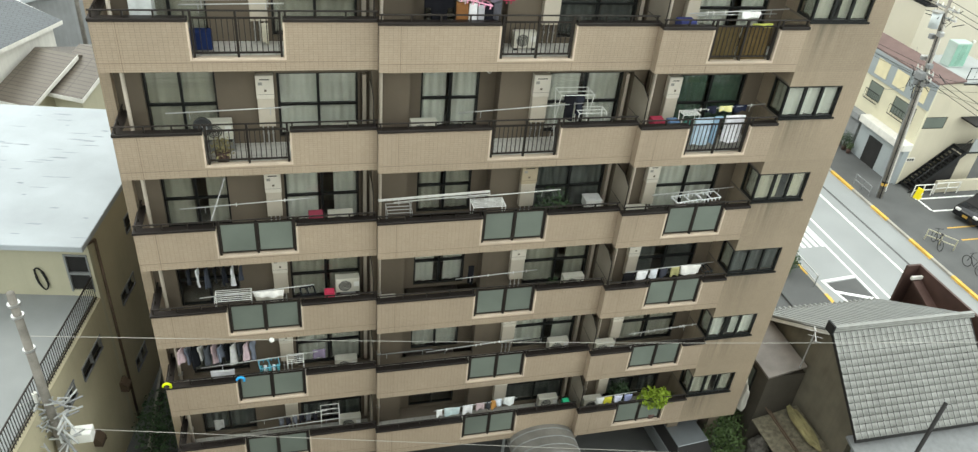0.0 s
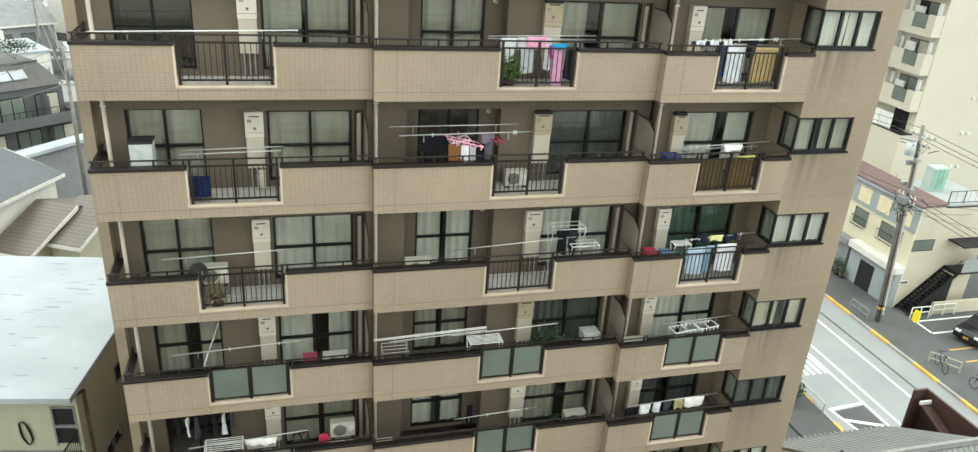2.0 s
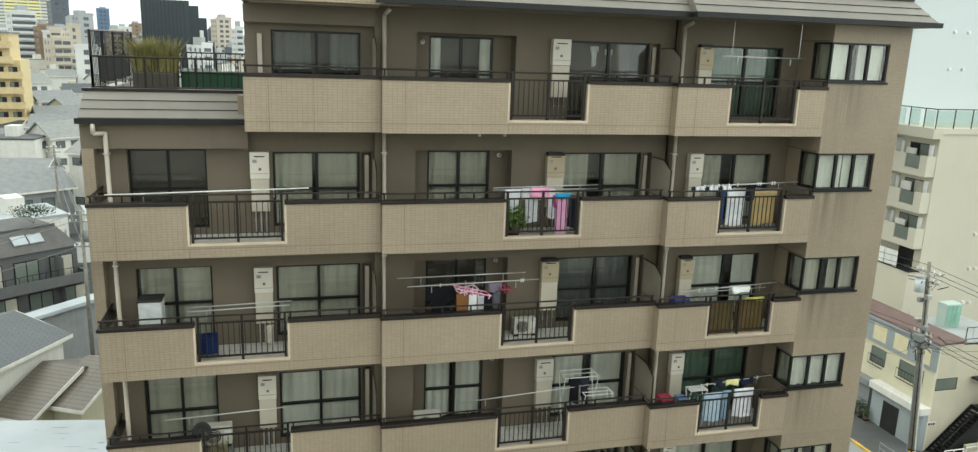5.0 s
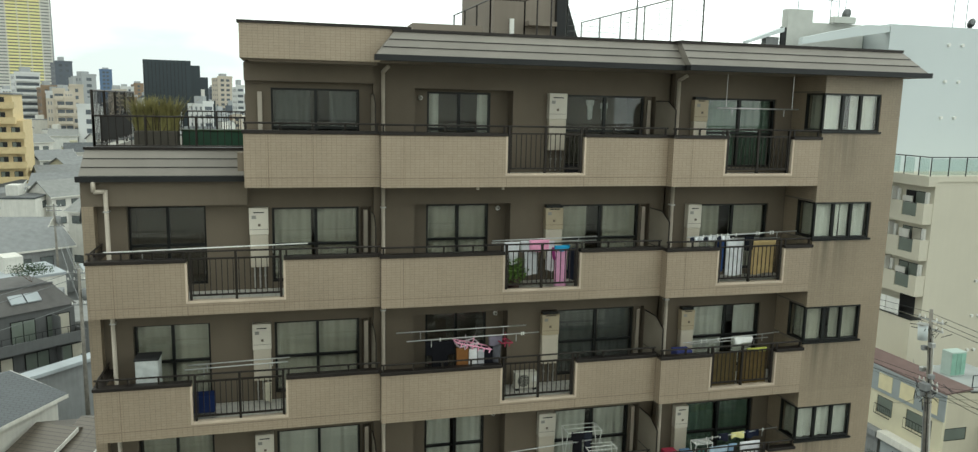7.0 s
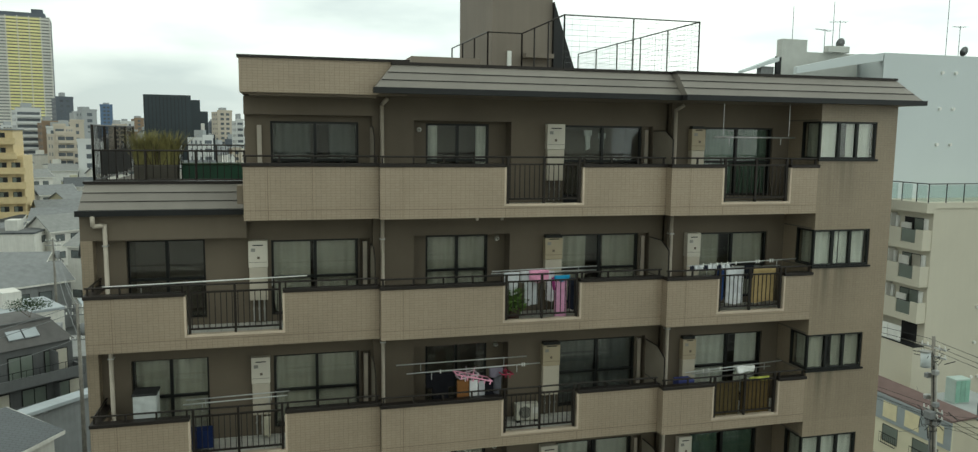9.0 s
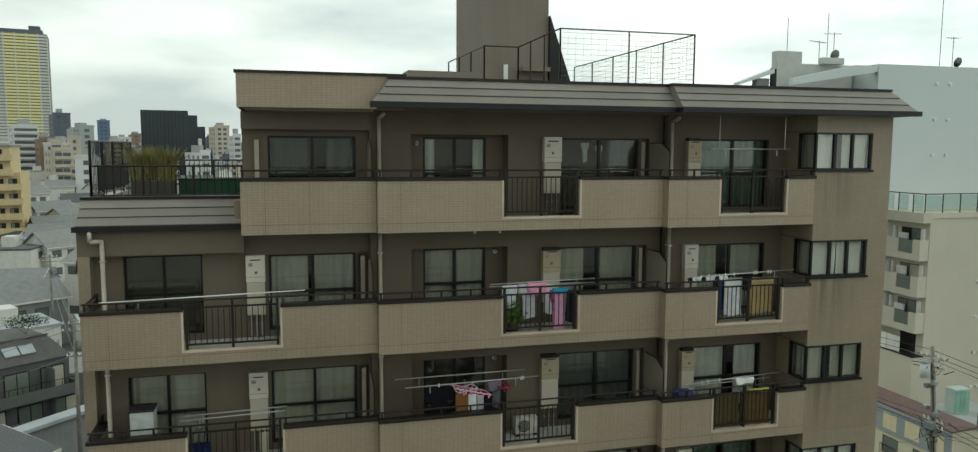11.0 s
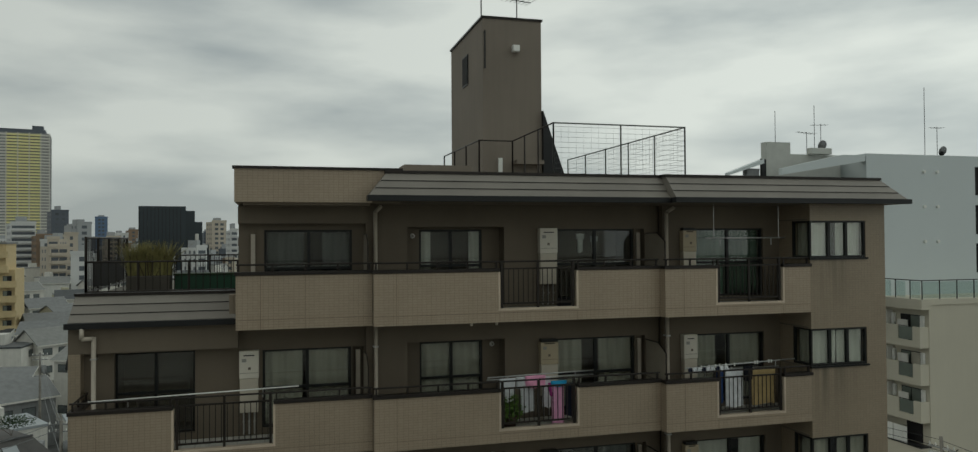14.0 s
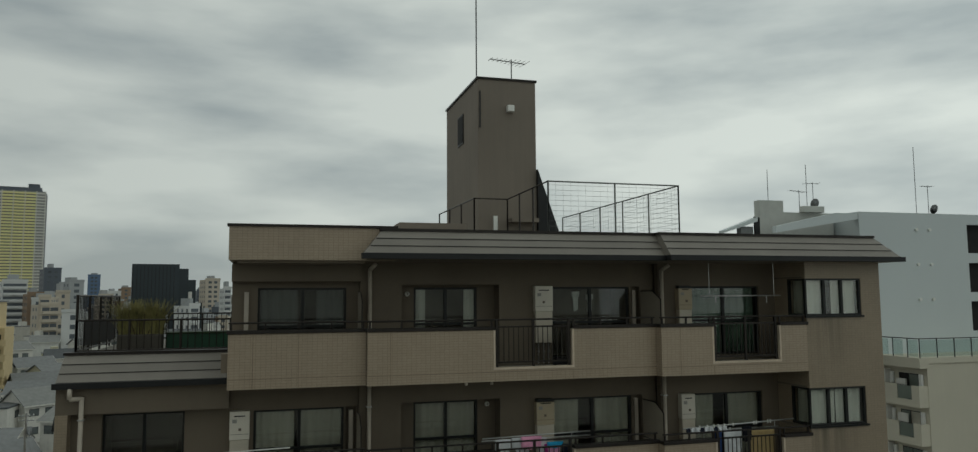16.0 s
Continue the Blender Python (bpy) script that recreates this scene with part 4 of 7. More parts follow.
part("side_wall", wall_x(B(), -0.25, 8, 0, 9.2, -0.2, 0, [h for h in holes_side if h[0] > -0.25]), CREAM_DK, H1, "shaded beige side wall")
part("side_wall", wall_x(B(), -10, -0.452, 0, 6.7, -0.2, 0, [h for h in holes_side if h[0] < -0.9]), CREAM_DK, H1)
part("terrace", box(B(), -9, -10, 6.6, -0.2, -0.45, 6.8), material("terrace_concrete", lin(128, 131, 130), 0.8, vary=0.12, scale=0.5), H1)
part("back_wall", box(B(), -9, 7.8, 0, -0.2, 8, 9.2), CREAM, H1)
part("roof", bent(box(B(), -9.3, -1.2, 9.2, 0.2, 8.3, 9.42), 0.02, 1), WHITE_ROOF, H1, "white coated flat roof with worn spots")
SPOT_M = material("roof_dirt", lin(138, 144, 148), 0.8, vary=0.12)
for i in range(46):
    rg = random.Random(i)
    x, y = rg.uniform(-6, -0.1), rg.uniform(-0.8, 7.8)
    l, w = rg.uniform(0.15, 0.6), rg.uniform(0.015, 0.05)
    part("worn_spot", prism(B(), [(x, y), (x + l, y - w), (x + l * 1.25, y + w * 0.4), (x + l * 0.5, y + w)], 9.42, 9.423, "z"), SPOT_M, H1)
for y0, y1, z0, z1 in holes_side:
    w = part("window", box(B(), -0.12, y0, z0, -0.1, y1, z1), DARK, H1)
    bm = B()
    for a in (y0 - 0.06, (y0 + y1) / 2 - 0.025, y1):
        box(bm, -0.09, a, z0, 0.015, a + 0.05, z1)
    box(bm, -0.09, y0 - 0.06, z1, 0.03, y1 + 0.06, z1 + 0.05)
    box(bm, -0.09, y0 - 0.06, z0 - 0.05, 0.04, y1 + 0.06, z0)
    part("frame", bm, GREY_WALL, w)
door = part("door", box(B(), -0.8, -0.4, 7.05, -0.14, -0.35, 8.5), DARK, H1, "dark screened terrace door")
bm = B()
for x0, x1, z0, z1 in ((-0.85, -0.79, 7.0, 8.55), (-0.15, -0.1, 7.0, 8.55), (-0.79, -0.15, 7.72, 7.8), (-0.79, -0.15, 8.48, 8.55)):
    box(bm, x0, -0.48, z0, x1, -0.35, z1)
part("frame", bm, GREY_WALL, door)
part("rail", rod(B(), (-0.1, -0.5, 7.66), (-0.1, -10, 7.66), 0.03, 6), BRONZE, H1)
part("rail", rod(B(), (-0.1, -0.5, 6.8), (-0.1, -10, 6.8), 0.025, 6), BRONZE, H1)
bal = mesh_of("baluster", rod(B(), (0, 0, 6.7), (0, 0, 7.66), 0.014, 5), BRONZE)
for i in range(75):
    part("baluster", bal, None, H1).location = (-0.1, -0.55 - i * 0.125, 0)
dp = part("downpipe", rod(B(), (0.07, 0, 0), (0.07, 0, 8.85), 0.05, 8), BARK, H1, "brown downpipe", soft=True)
part("gutter", rod(B(), (0.07, 0, 8.85), (0.1, -0.6, 9.1), 0.05, 8), BARK, H1)
for y, z in ((-0.5, 2.4), (-3.15, 2.55)):
    part("vent_hood", bent(prism(B(), [(0.0, z), (0.28, z), (0.28, z + 0.2), (0.1, z + 0.45), (0.0, z + 0.45)], y - 0.2, y + 0.2, "y"), 0.01, 1), BARK, H1, "brown metal vent hood")
hose = tube(B(), [(-1.7 + (0.15 + 0.03 * math.sin(i)) * math.cos(i * 0.6) - 0.06 * math.sin(i * 0.6), -0.49 - 0.012 * (i % 5), 7.55 + 0.46 * math.sin(i * 0.6)) for i in range(44)], 0.018, 6)
tagged(part("garden_hose", hose, GUTTER), "coiled black garden hose on the wall", "hose").matrix_basis = H1.matrix_basis
yard = plant("shrub", "dark green shrubs in the strip beside the block", (-5.6, 21.5, 0), 1.1, 900, 0.16, LEAF_D, 9, pot=False, squash=(0.8, 1.5, 0.8))
plant("shrub", "dark green shrubs in the strip beside the block", (-5.4, 18.8, 0), 1.0, 900, 0.16, LEAF_D, 10, pot=False, squash=(0.8, 1.5, 0.8))
part("strip_wall", box(B(), -5.95, 15, 0, -5.85, 30, 0.9), CONCRETE)
tagged(bpy.data.objects["strip_wall"], "low concrete wall between two plots", "wall", kind="structure")


# ---- poles and wires ----
def utility_pole(c, h, label, lean=0.0):
    ob = thing("utility_pole", label, "utility pole", pose(*c, 0, lean, 0))
    part("shaft", rod(B(), (0, 0, 0), (0, 0, h), 0.17, 14, 0.1), CONCRETE, ob, soft=True)
    return ob


P1 = utility_pole((36.92, 34.9, 0.13), 13.1, "tall concrete utility pole with a transformer beside the street")
P1.matrix_basis = pose(36.92, 34.9, 0.13, -2.3, -2.5, 0)
for z, l in ((12.4, 0.9), (11.9, 0.9), (8.6, 0.7), (8.2, 0.7)):
    part("crossarm", box(B(), -0.05, -l, z, 0.05, l, z + 0.09), STEEL, P1)
    for s in (-1, -0.5, 0.5, 1):
        part("insulator", rod(B(), (0, s * l * 0.92, z + 0.09), (0, s * l * 0.92, z + 0.28), 0.05, 8, 0.03), WHITE, P1)
tr = part("transformer", rod(B(), (-0.45, 0.1, 11.3), (-0.45, 0.1, 12.2), 0.27, 14), PALE, P1, "pale grey drum transformer", soft=True)
part("lid", rod(B(), (-0.45, 0.1, 12.2), (-0.45, 0.1, 12.27), 0.32, 14), STEEL, tr)
part("cable_box", bent(box(B(), -0.6, -0.45, 8.3, -0.2, 0.1, 8.75), 0.03, 1), GREY_WALL, P1)
part("cable_box", bent(box(B(), 0.1, 0.2, 7.6, 0.4, 0.7, 8.0), 0.03, 1), GREY_WALL, P1)
for i in range(16):
    part("step_bolt", rod(B(), (0, 0.1 if i % 2 else -0.1, 2.4 + i * 0.62), (0, 0.33 if i % 2 else -0.33, 2.4 + i * 0.62), 0.014, 5), STEEL, P1)
part("conduit", rod(B(), (-0.2, 0.1, 0), (-0.15, 0.08, 8.2), 0.04, 6), GREY_WALL, P1)
part("conduit", rod(B(), (-0.13, -0.17, 0), (-0.1, -0.13, 11.4), 0.03, 6), GUTTER, P1)
for i, (z, y) in enumerate(((9.3, 0.3), (9.0, -0.35), (7.9, -0.4), (10.6, 0.25), (10.9, -0.3))):
    part("cable_clamp", bent(box(B(), -0.3, y - 0.14, z, 0.02, y + 0.14, z + 0.28), 0.03, 1), GREY_WALL if i % 2 else STEEL, P1)
rg = random.Random(5)
for i in range(14):
    z, s = rg.choice((8.3, 8.6, 7.9, 11.9, 12.2)), rg.choice((-1, 1))
    pts = [(-0.12 - 0.5 * u * (1 - u) * rg.uniform(0.6, 1.4), s * 0.75 * u, z - rg.uniform(0.1, 0.5) * 4 * u * (1 - u)) for u in (0, 0.25, 0.5, 0.75, 1)]
    part("jumper_cable", tube(B(), pts, 0.016, 5), GUTTER, P1)
for z0, z1, mat in ((0.9, 1.1, PAINT_Y), (1.1, 1.2, DARK)):
    part("guard", rod(B(), (0, 0, z0), (0, 0, z1), 0.2, 12), mat, P1)
P2 = utility_pole((-7.35, 17.5, 0), 11.0, "grey concrete utility pole crowded with cables and boxes")
for z in (10.6, 10.2, 9.0):
    part("band", rod(B(), (0, 0, z), (0, 0, z + 0.06), 0.16, 12), STEEL, P2)
for z, l, tw in ((6.6, 0.9, 0.5), (6.1, 0.7, 0.5), (7.1, 0.8, -0.6)):
    part("crossarm", rod(B(), (-l * math.cos(tw), -l * math.sin(tw), z), (l * math.cos(tw), l * math.sin(tw), z), 0.03, 6), GREY_WALL, P2)
part("cable_box", bent(box(B(), 0.35, -0.25, 5.3, 0.95, 0.15, 5.7), 0.03, 1), WHITE, P2, "white cable junction box")
bm = B()
rg = random.Random(3)
for i in range(70):
    a = rg.uniform(0, 6.3)
    p = Vector((rg.uniform(-0.6, 0.5), rg.uniform(-0.5, 0.4), rg.uniform(5.2, 6.9)))
    q = p + Vector((math.cos(a) * 0.5, math.sin(a) * 0.5, rg.uniform(-0.4, 0.3)))
    rod(bm, p, q, rg.uniform(0.012, 0.04), 5)
tagged(part("cable_tangle", bm, material("sun_bleached_cable", lin(168, 170, 168), 0.6, vary=0.2), P2), kind="stuff")
part("insulator", rod(B(), (-0.3, 0.1, 6.9), (-0.3, 0.1, 7.25), 0.07, 8), WHITE, P2)


def wire(p, q, sag, r=0.012, mat=None, label="thin overhead cable strung along the street", n=14):
    bm = tube(B(), [Vector(p).lerp(Vector(q), i / n) - Vector((0, 0, sag * 4 * (i / n) * (1 - i / n))) for i in range(n + 1)], r, 5)
    return tagged(part("overhead_cable", bm, mat or GREY_WALL), label, "cable")


LIGHT_WIRE = material("pale_cable", lin(168, 166, 158), 0.6, vary=0.05)
wire((-7.3, 17.6, 9.4), (40, 11.2, 9.3), 0.35, 0.008, LIGHT_WIRE)
wire((-8.52, 17.50, 6.13), (47.00, 7.00, 4.60), 0.05, 0.008, LIGHT_WIRE)
wire((-7.3, 17.4, 5.9), (-1.0, 9.0, 5.0), 0.1, 0.04)
ball = B()
bmesh.ops.create_icosphere(ball, subdivisions=2, radius=0.075, matrix=Matrix.Translation((-0.97, 16.74, 9.22)))
tagged(part("cable_marker", ball, WHITE, soft=True), "white marker ball on an overhead cable", "cable marker")
for dz, dy in ((0, 0), (0.25, -0.3), (0.6, 0.3), (-3.3, 0), (-3.6, 0.2), (-3.9, -0.2)):
    wire((36.38, 35.4 + dy, 12.4 + dz), (36.9, 90, 12.0 + dz), 0.8, 0.015, GUTTER)
    wire((36.38, 35.4 + dy, 12.4 + dz), (37.4, -10, 12.0 + dz), 0.8, 0.015, GUTTER)
for z, (x, y, zz) in ((8.4, (40, 50, 6.5)), (8.2, (44, 44, 6.8)), (8.0, (46, 37, 6.5)), (7.9, (48, 33, 6.0)), (8.6, (52, 34, 7.0)), (8.3, (39.6, 41, 5.0))):
    wire((36.55, 35.2, z), (x, y, zz), 0.3, 0.012, GUTTER)

# poles among the houses behind
for (px_, py_), h in (((-14.32, 58.5), 12.4), ((-25.37, 95.0), 12.4)):
    up_ = utility_pole((px_, py_, 0), h, "slim grey utility pole among low houses")
    for dz, l in ((0.3, 0.8), (0.8, 0.8), (2.6, 0.6)):
        part("crossarm", box(B(), -l, -0.04, h - dz, l, 0.04, h - dz + 0.08), GREY_WALL, up_)
        for q in (-0.9, -0.4, 0.4, 0.9):
            part("insulator", rod(B(), (l * q, 0, h - dz + 0.08), (l * q, 0, h - dz + 0.24), 0.05, 6, 0.03), WHITE, up_)
    part("transformer", rod(B(), (0.4, -0.1, h - 2.2), (0.4, -0.1, h - 1.4), 0.26, 12), GREY_WALL, up_, soft=True)
for dz in (0.1, 0.6, 2.5):
    wire((-14.32, 58.5, 12.45 - dz), (-25.37, 95.0, 12.43 - dz), 0.6, 0.02, GREY_WALL, "thin overhead cable over low houses")
    wire((-14.32, 58.5, 12.45 - dz), (-34.0, 52.0, 8.6 - dz), 0.5, 0.02, GREY_WALL, "thin overhead cable over low houses")

# ---- the tile-roofed house on the street corner ----
H2 = thing("tile_roofed_house", "old house with a grey pantile gable roof and weathered walls", "house")
part("wall", prism(B(), [(14.5, 0), (20.4, 0), (20.4, 4.4), (17.2, 6.75), (14.5, 4.4)], 18.75, 24.4, "x"), material("weathered_render", lin(104, 98, 84), 0.85, vary=0.14, streak=0.2), H2, "stained grey render wall")
RX0, RX1, RY, RZ = 18.35, 24.55, 16.9, 7.05     # roof length and ridge
EF, EB, EZ = 14.0, 20.85, 4.5                   # eaves front and back
# dark board showing through the tile gaps stands in for shadow between courses
part("roof_board", prism(B(), [(EF, EZ - 0.03), (RY, RZ - 0.05), (EB, EZ - 0.08), (EB, EZ - 0.2), (RY, RZ - 0.24), (EF, EZ - 0.2)], RX0 + 0.06, RX1 - 0.06, "x"), DARK, H2)
sl = math.hypot(RY - EF, RZ - EZ)
KAWARA_L = material("pale_roof_tile", lin(150, 153, 150), 0.55, vary=0.06)
tile_bm = B()
prof = [(0.006, 0.006), (0.06, -0.016), (0.15, -0.018), (0.2, 0.02), (0.232, 0.004)]
tops = [[tile_bm.verts.new((x, yy, z + zz)) for x, z in prof] for yy, zz in ((0.0, 0.064), (0.234, 0.04))]
feet = [tile_bm.verts.new((x, 0.004, z + 0.02)) for x, z in prof]
for i in range(len(prof) - 1):
    tile_bm.faces.new((tops[0][i], tops[0][i + 1], tops[1][i + 1], tops[1][i]))
    tile_bm.faces.new((feet[i], feet[i + 1], tops[0][i + 1], tops[0][i]))
tile_me = mesh_of("roof_tile", tile_bm, KAWARA, True)
front_tilt = math.atan2(RZ - EZ, RY - EF)
back_tilt = math.atan2(RZ - EZ, EB - RY)
for side_y, tilt, ln_s, turn in ((EF, front_tilt, sl, 0), (EB, back_tilt, math.hypot(EB - RY, RZ - EZ), 180)):
    rows_n, cols = int(ln_s / 0.25), int((RX1 - RX0) / 0.25)
    if turn == 0:
        rest = B()
        for j in range(rows_n + 1):
            for i in range(cols):
                m = pose(RX0 + i * 0.25, EF, EZ, math.degrees(tilt), 0, 0) @ pose(0, j * 0.25, 0.0, 0, 0, 0.6 * math.sin(i * 7 + j * 3))
                if j < 12:
                    part("roof_tile", tile_me, None, H2).matrix_basis = m
                else:
                    vs = [rest.verts.new(m @ v.co) for v in tile_me.vertices]
                    for f in tile_me.polygons:
                        rest.faces.new([vs[q] for q in f.vertices])
        tagged(part("upper_tiles", rest, KAWARA, H2), kind="stuff")
    else:
        part("back_sheet", prism(B(), [(RY, RZ + 0.02), (EB, EZ + 0.02), (EB, EZ - 0.06), (RY, RZ - 0.06)], RX0, RX1, "x"), KAWARA_L, H2, "smooth grey back roof slope")
        for i in range(cols + 1):
            part("back_rib", rod(B(), (RX0 + i * 0.25, RY, RZ + 0.03), (RX0 + i * 0.25, EB, EZ + 0.03), 0.03, 6), KAWARA_L, H2)
        for i in range(cols):
            part("eave_tile", rod(B(), (RX0 + 0.12 + i * 0.25, EB - 0.1, EZ + 0.05), (RX0 + 0.12 + i * 0.25, EB + 0.06, EZ + 0.02), 0.07, 8), KAWARA, H2)
for i in range(3):
    part("ridge_course", box(B(), RX0 - 0.03, RY - 0.14 + 0.035 * i, RZ - 0.02 + 0.055 * i, RX1, RY + 0.14 - 0.035 * i, RZ + 0.027 + 0.055 * i), KAWARA, H2)
part("ridge_end", bent(box(B(), RX0 - 0.12, RY - 0.2, RZ - 0.1, RX0 - 0.03, RY + 0.2, RZ + 0.32), 0.03, 2), GUTTER, H2)
part("barge_board", prism(B(), [(EB, EZ - 0.1), (RY, RZ - 0.1), (RY, RZ - 0.25), (EB, EZ - 0.25)], RX0 - 0.02, RX0 + 0.03, "x"), WHITE_WALL, H2)
part("lean_to_roof", prism(B(), [(17.0, 4.3), (18.55, 4.7), (18.55, 4.62), (17.0, 4.22)], 17.4, 20.8, "y"), material("dull_tin", lin(122, 115, 108), 0.5, vary=0.16, scale=1.5), H2, "dull tin lean-to roof")
part("lean_to_wall", box(B(), 17.1, 17.5, 0, 18.7, 20.7, 4.2), material("weathered_boards", lin(74, 69, 60), 0.85, vary=0.14, streak=0.2), H2)
lw = part("window", box(B(), 17.06, 18.2, 2.2, 17.1, 20.0, 3.9), FRAME_M, H2)
part("pane", box(B(), 17.04, 18.26, 2.26, 17.055, 19.94, 3.84), FROST, lw)
for i, (y0, y1, z) in enumerate(((14.6, 17.4, 2.6), (14.4, 17.4, 2.4), (14.4, 17.2, 1.9))):
    part("drying_rail", rod(B(), (17.4 + 0.25 * i, y0, z), (17.4 + 0.25 * i, y1, z), 0.035, 6), BARK, H2)
part("yard_shelter", prism(B(), [(16.9, 2.1), (18.75, 2.6), (18.75, 2.55), (16.9, 2.05)], 14.3, 17.3, "y"), material("mossy_board", lin(104, 98, 82), 0.9, vary=0.3, scale=6), H2)
part("front_annex", box(B(), 18.9, 12.6, 0, 24.5, 14.4, 3.6), GREY_WALL, H2)
part("annex_roof", prism(B(), [(12.4, 3.5), (14.5, 4.1), (14.5, 4.0), (12.4, 3.4)], 18.5, 24.7, "x"), GREY_WALL, H2, "grey corrugated annex roof")
aerial("tv_aerial", (17.9, 17.1, 5.0), 1.9, 0.9, 60, "pale television aerial on a house gable", 4, STEEL)
tagged(part("stove_flue", rod(B(), (18.95, 12.3, 4.0), (21.2, 13.8, 6.1), 0.07, 10), DARK), "dark sloping metal pole over the roof", "pole")
S1 = thing("sign_parapet", "brown sheet-metal sign enclosure seen from behind", "sign")
part("panel", box(B(), 24.85, 20.6, 0, 25.55, 20.7, 6.5), BROWN_M, S1)
part("panel", box(B(), 25.45, 14.0, 0, 25.55, 20.6, 6.5), BROWN_M, S1)
part("inner_panel", prism(B(), [(16.5, 4.6), (20.2, 6.0), (20.2, 5.9), (16.5, 4.5)], 25.0, 25.44, "x"), BROWN_M, S1)
part("flashing", box(B(), 24.9, 20.2, 6.05, 25.44, 20.3, 6.2), WHITE_WALL, S1)
lump = B()
bmesh.ops.create_icosphere(lump, subdivisions=3, radius=0.5, matrix=Matrix.Translation((24.75, 19.4, 4.95)) @ Matrix.Diagonal((0.6, 1.0, 0.5, 1)))
for v in lump.verts:
    v.co += Vector((0, 0, 0.12)) * noise.noise(v.co * 3)
part("cover_sheet", lump, WHITE_ROOF, S1, "crumpled white sheet", soft=True)
for i, (x, y, r, n) in enumerate(((16.6, 18.6, 1.0, 1300), (16.0, 17.4, 0.9, 1100), (25.7, 28.4, 0.75, 900), (25.5, 29.6, 0.8, 900), (25.5, 30.8, 0.8, 900), (25.6, 32.0, 0.8, 900))):
    plant("shrub", "clipped green shrub at the foot of the block", (x, y, 0), r, n, 0.14, LEAF if i < 2 else LEAF_D, 30 + i, pot=False)


def lumpy(name, c, size, mat, label, category, seed):
    """A soft heap: bags, tarpaulins."""
    bm = B()
    bmesh.ops.create_icosphere(bm, subdivisions=3, radius=1.0)
    for v in bm.verts:
        d = 1 + 0.3 * noise.noise(v.co * 1.7 + Vector((seed, 0, 0))) + 0.12 * noise.noise(v.co * 6)
        v.co = Vector((v.co.x * size[0] * d, v.co.y * size[1] * d, max(0.0, (v.co.z + 0.5) * size[2] * d)))
    ob = tagged(part(name, bm, mat), label, category)
    ob.matrix_basis = pose(*c)
    return ob


lumpy("rubbish_bag", (17.5, 15.0, 0), (0.6, 0.9, 0.6), material("blue_grey_bags", lin(150, 162, 176), 0.5, vary=0.3, scale=7), "heap of blue-grey plastic bags in a yard", "bag", 1)
lumpy("tarpaulin_bundle", (17.3, 16.3, 0), (0.4, 0.4, 0.5), material("green_tarp", lin(50, 120, 86), 0.5, vary=0.2, scale=5), "green tarpaulin bundle in a yard", "tarpaulin", 2)
lumpy("junk_heap", (17.5, 17.0, 0), (0.4, 0.5, 0.7), material("grey_junk", lin(120, 116, 108), 0.7, vary=0.3, scale=6), "grey junk heaped in a narrow yard", "junk", 3)
lumpy("hung_cloth", (16.85, 18.2, 1.9), (0.12, 0.35, 0.9), WHITE_WALL, "pale cloth hung beside a window", "cloth", 4)
lumpy("reed_roll", (18.3, 16.2, 2.55), (0.22, 1.1, 0.25), LEAF_DRY, "weathered rolled reed mat on a shelter", "reed mat", 5)

# ---- across the street ----
GREY_FLAT = material("pale_flat_roof", lin(160, 164, 162), 0.7, vary=0.08, scale=0.5)
SHOP_W = material("shop_cream_wall", lin(192, 185, 164), 0.8, vary=0.06, scale=0.5, streak=0.15)
SHOP_G = material("shop_grey_front", lin(150, 157, 158), 0.75, vary=0.08, scale=0.6, streak=0.1)
SHOP_Y = material("shop_yellow_wall", lin(204, 198, 172), 0.8, vary=0.07, scale=0.5)
H3 = thing("yellow_shop_house", "two-storey cream and yellow shop house with a grey ground floor", "house", pose(0, 0.45, 0))
part("wall", wall_x(B(), 36.1, 48, 0, 7.3, 39.4, 39.6, [(36.9, 39.0, 4.0, 5.2), (40.2, 41.6, 4.0, 5.2), (43.5, 45.0, 4.0, 5.2)]), SHOP_Y, H3)
part("back_wall", box(B(), 41.26, 40.4, 0, 41.4, 48, 7.45), SHOP_W, H3)
part("back_wall", box(B(), 41.4, 40.4, 0, 45.3, 40.6, 7.19), SHOP_W, H3)
part("wall", holed(B(), 39.6, 45.3, 0, 7.3, 36.1, 36.3, [(39.6, 41.3, 4.15, 5.0)]), SHOP_W, H3)
part("body", box(B(), 39.75, 36.5, 0, 41.25, 48, 7.2), DARK, H3)
part("body", box(B(), 41.25, 36.5, 0, 45.3, 40.4, 7.2), DARK, H3)
part("roof", prism(B(), [(39.25, 7.3), (41.3, 7.5), (41.3, 7.6), (39.25, 7.4)], 35.95, 48.1, "y"), RUSTY, H3, "purplish brown roof strip")
part("roof", box(B(), 41.3, 36.1, 7.2, 45.5, 40.6, 7.4), GREY_FLAT, H3, "pale flat roof")
part("fascia", box(B(), 39.3, 36.0, 5.5, 39.395, 48.1, 7.3), SHOP_G, H3)
part("fascia", box(B(), 39.2, 35.9, 7.1, 39.3, 48.1, 7.3), SHOP_G, H3)
PANEL_Y = material("yellow_panel", lin(214, 204, 168), 0.6, vary=0.06)
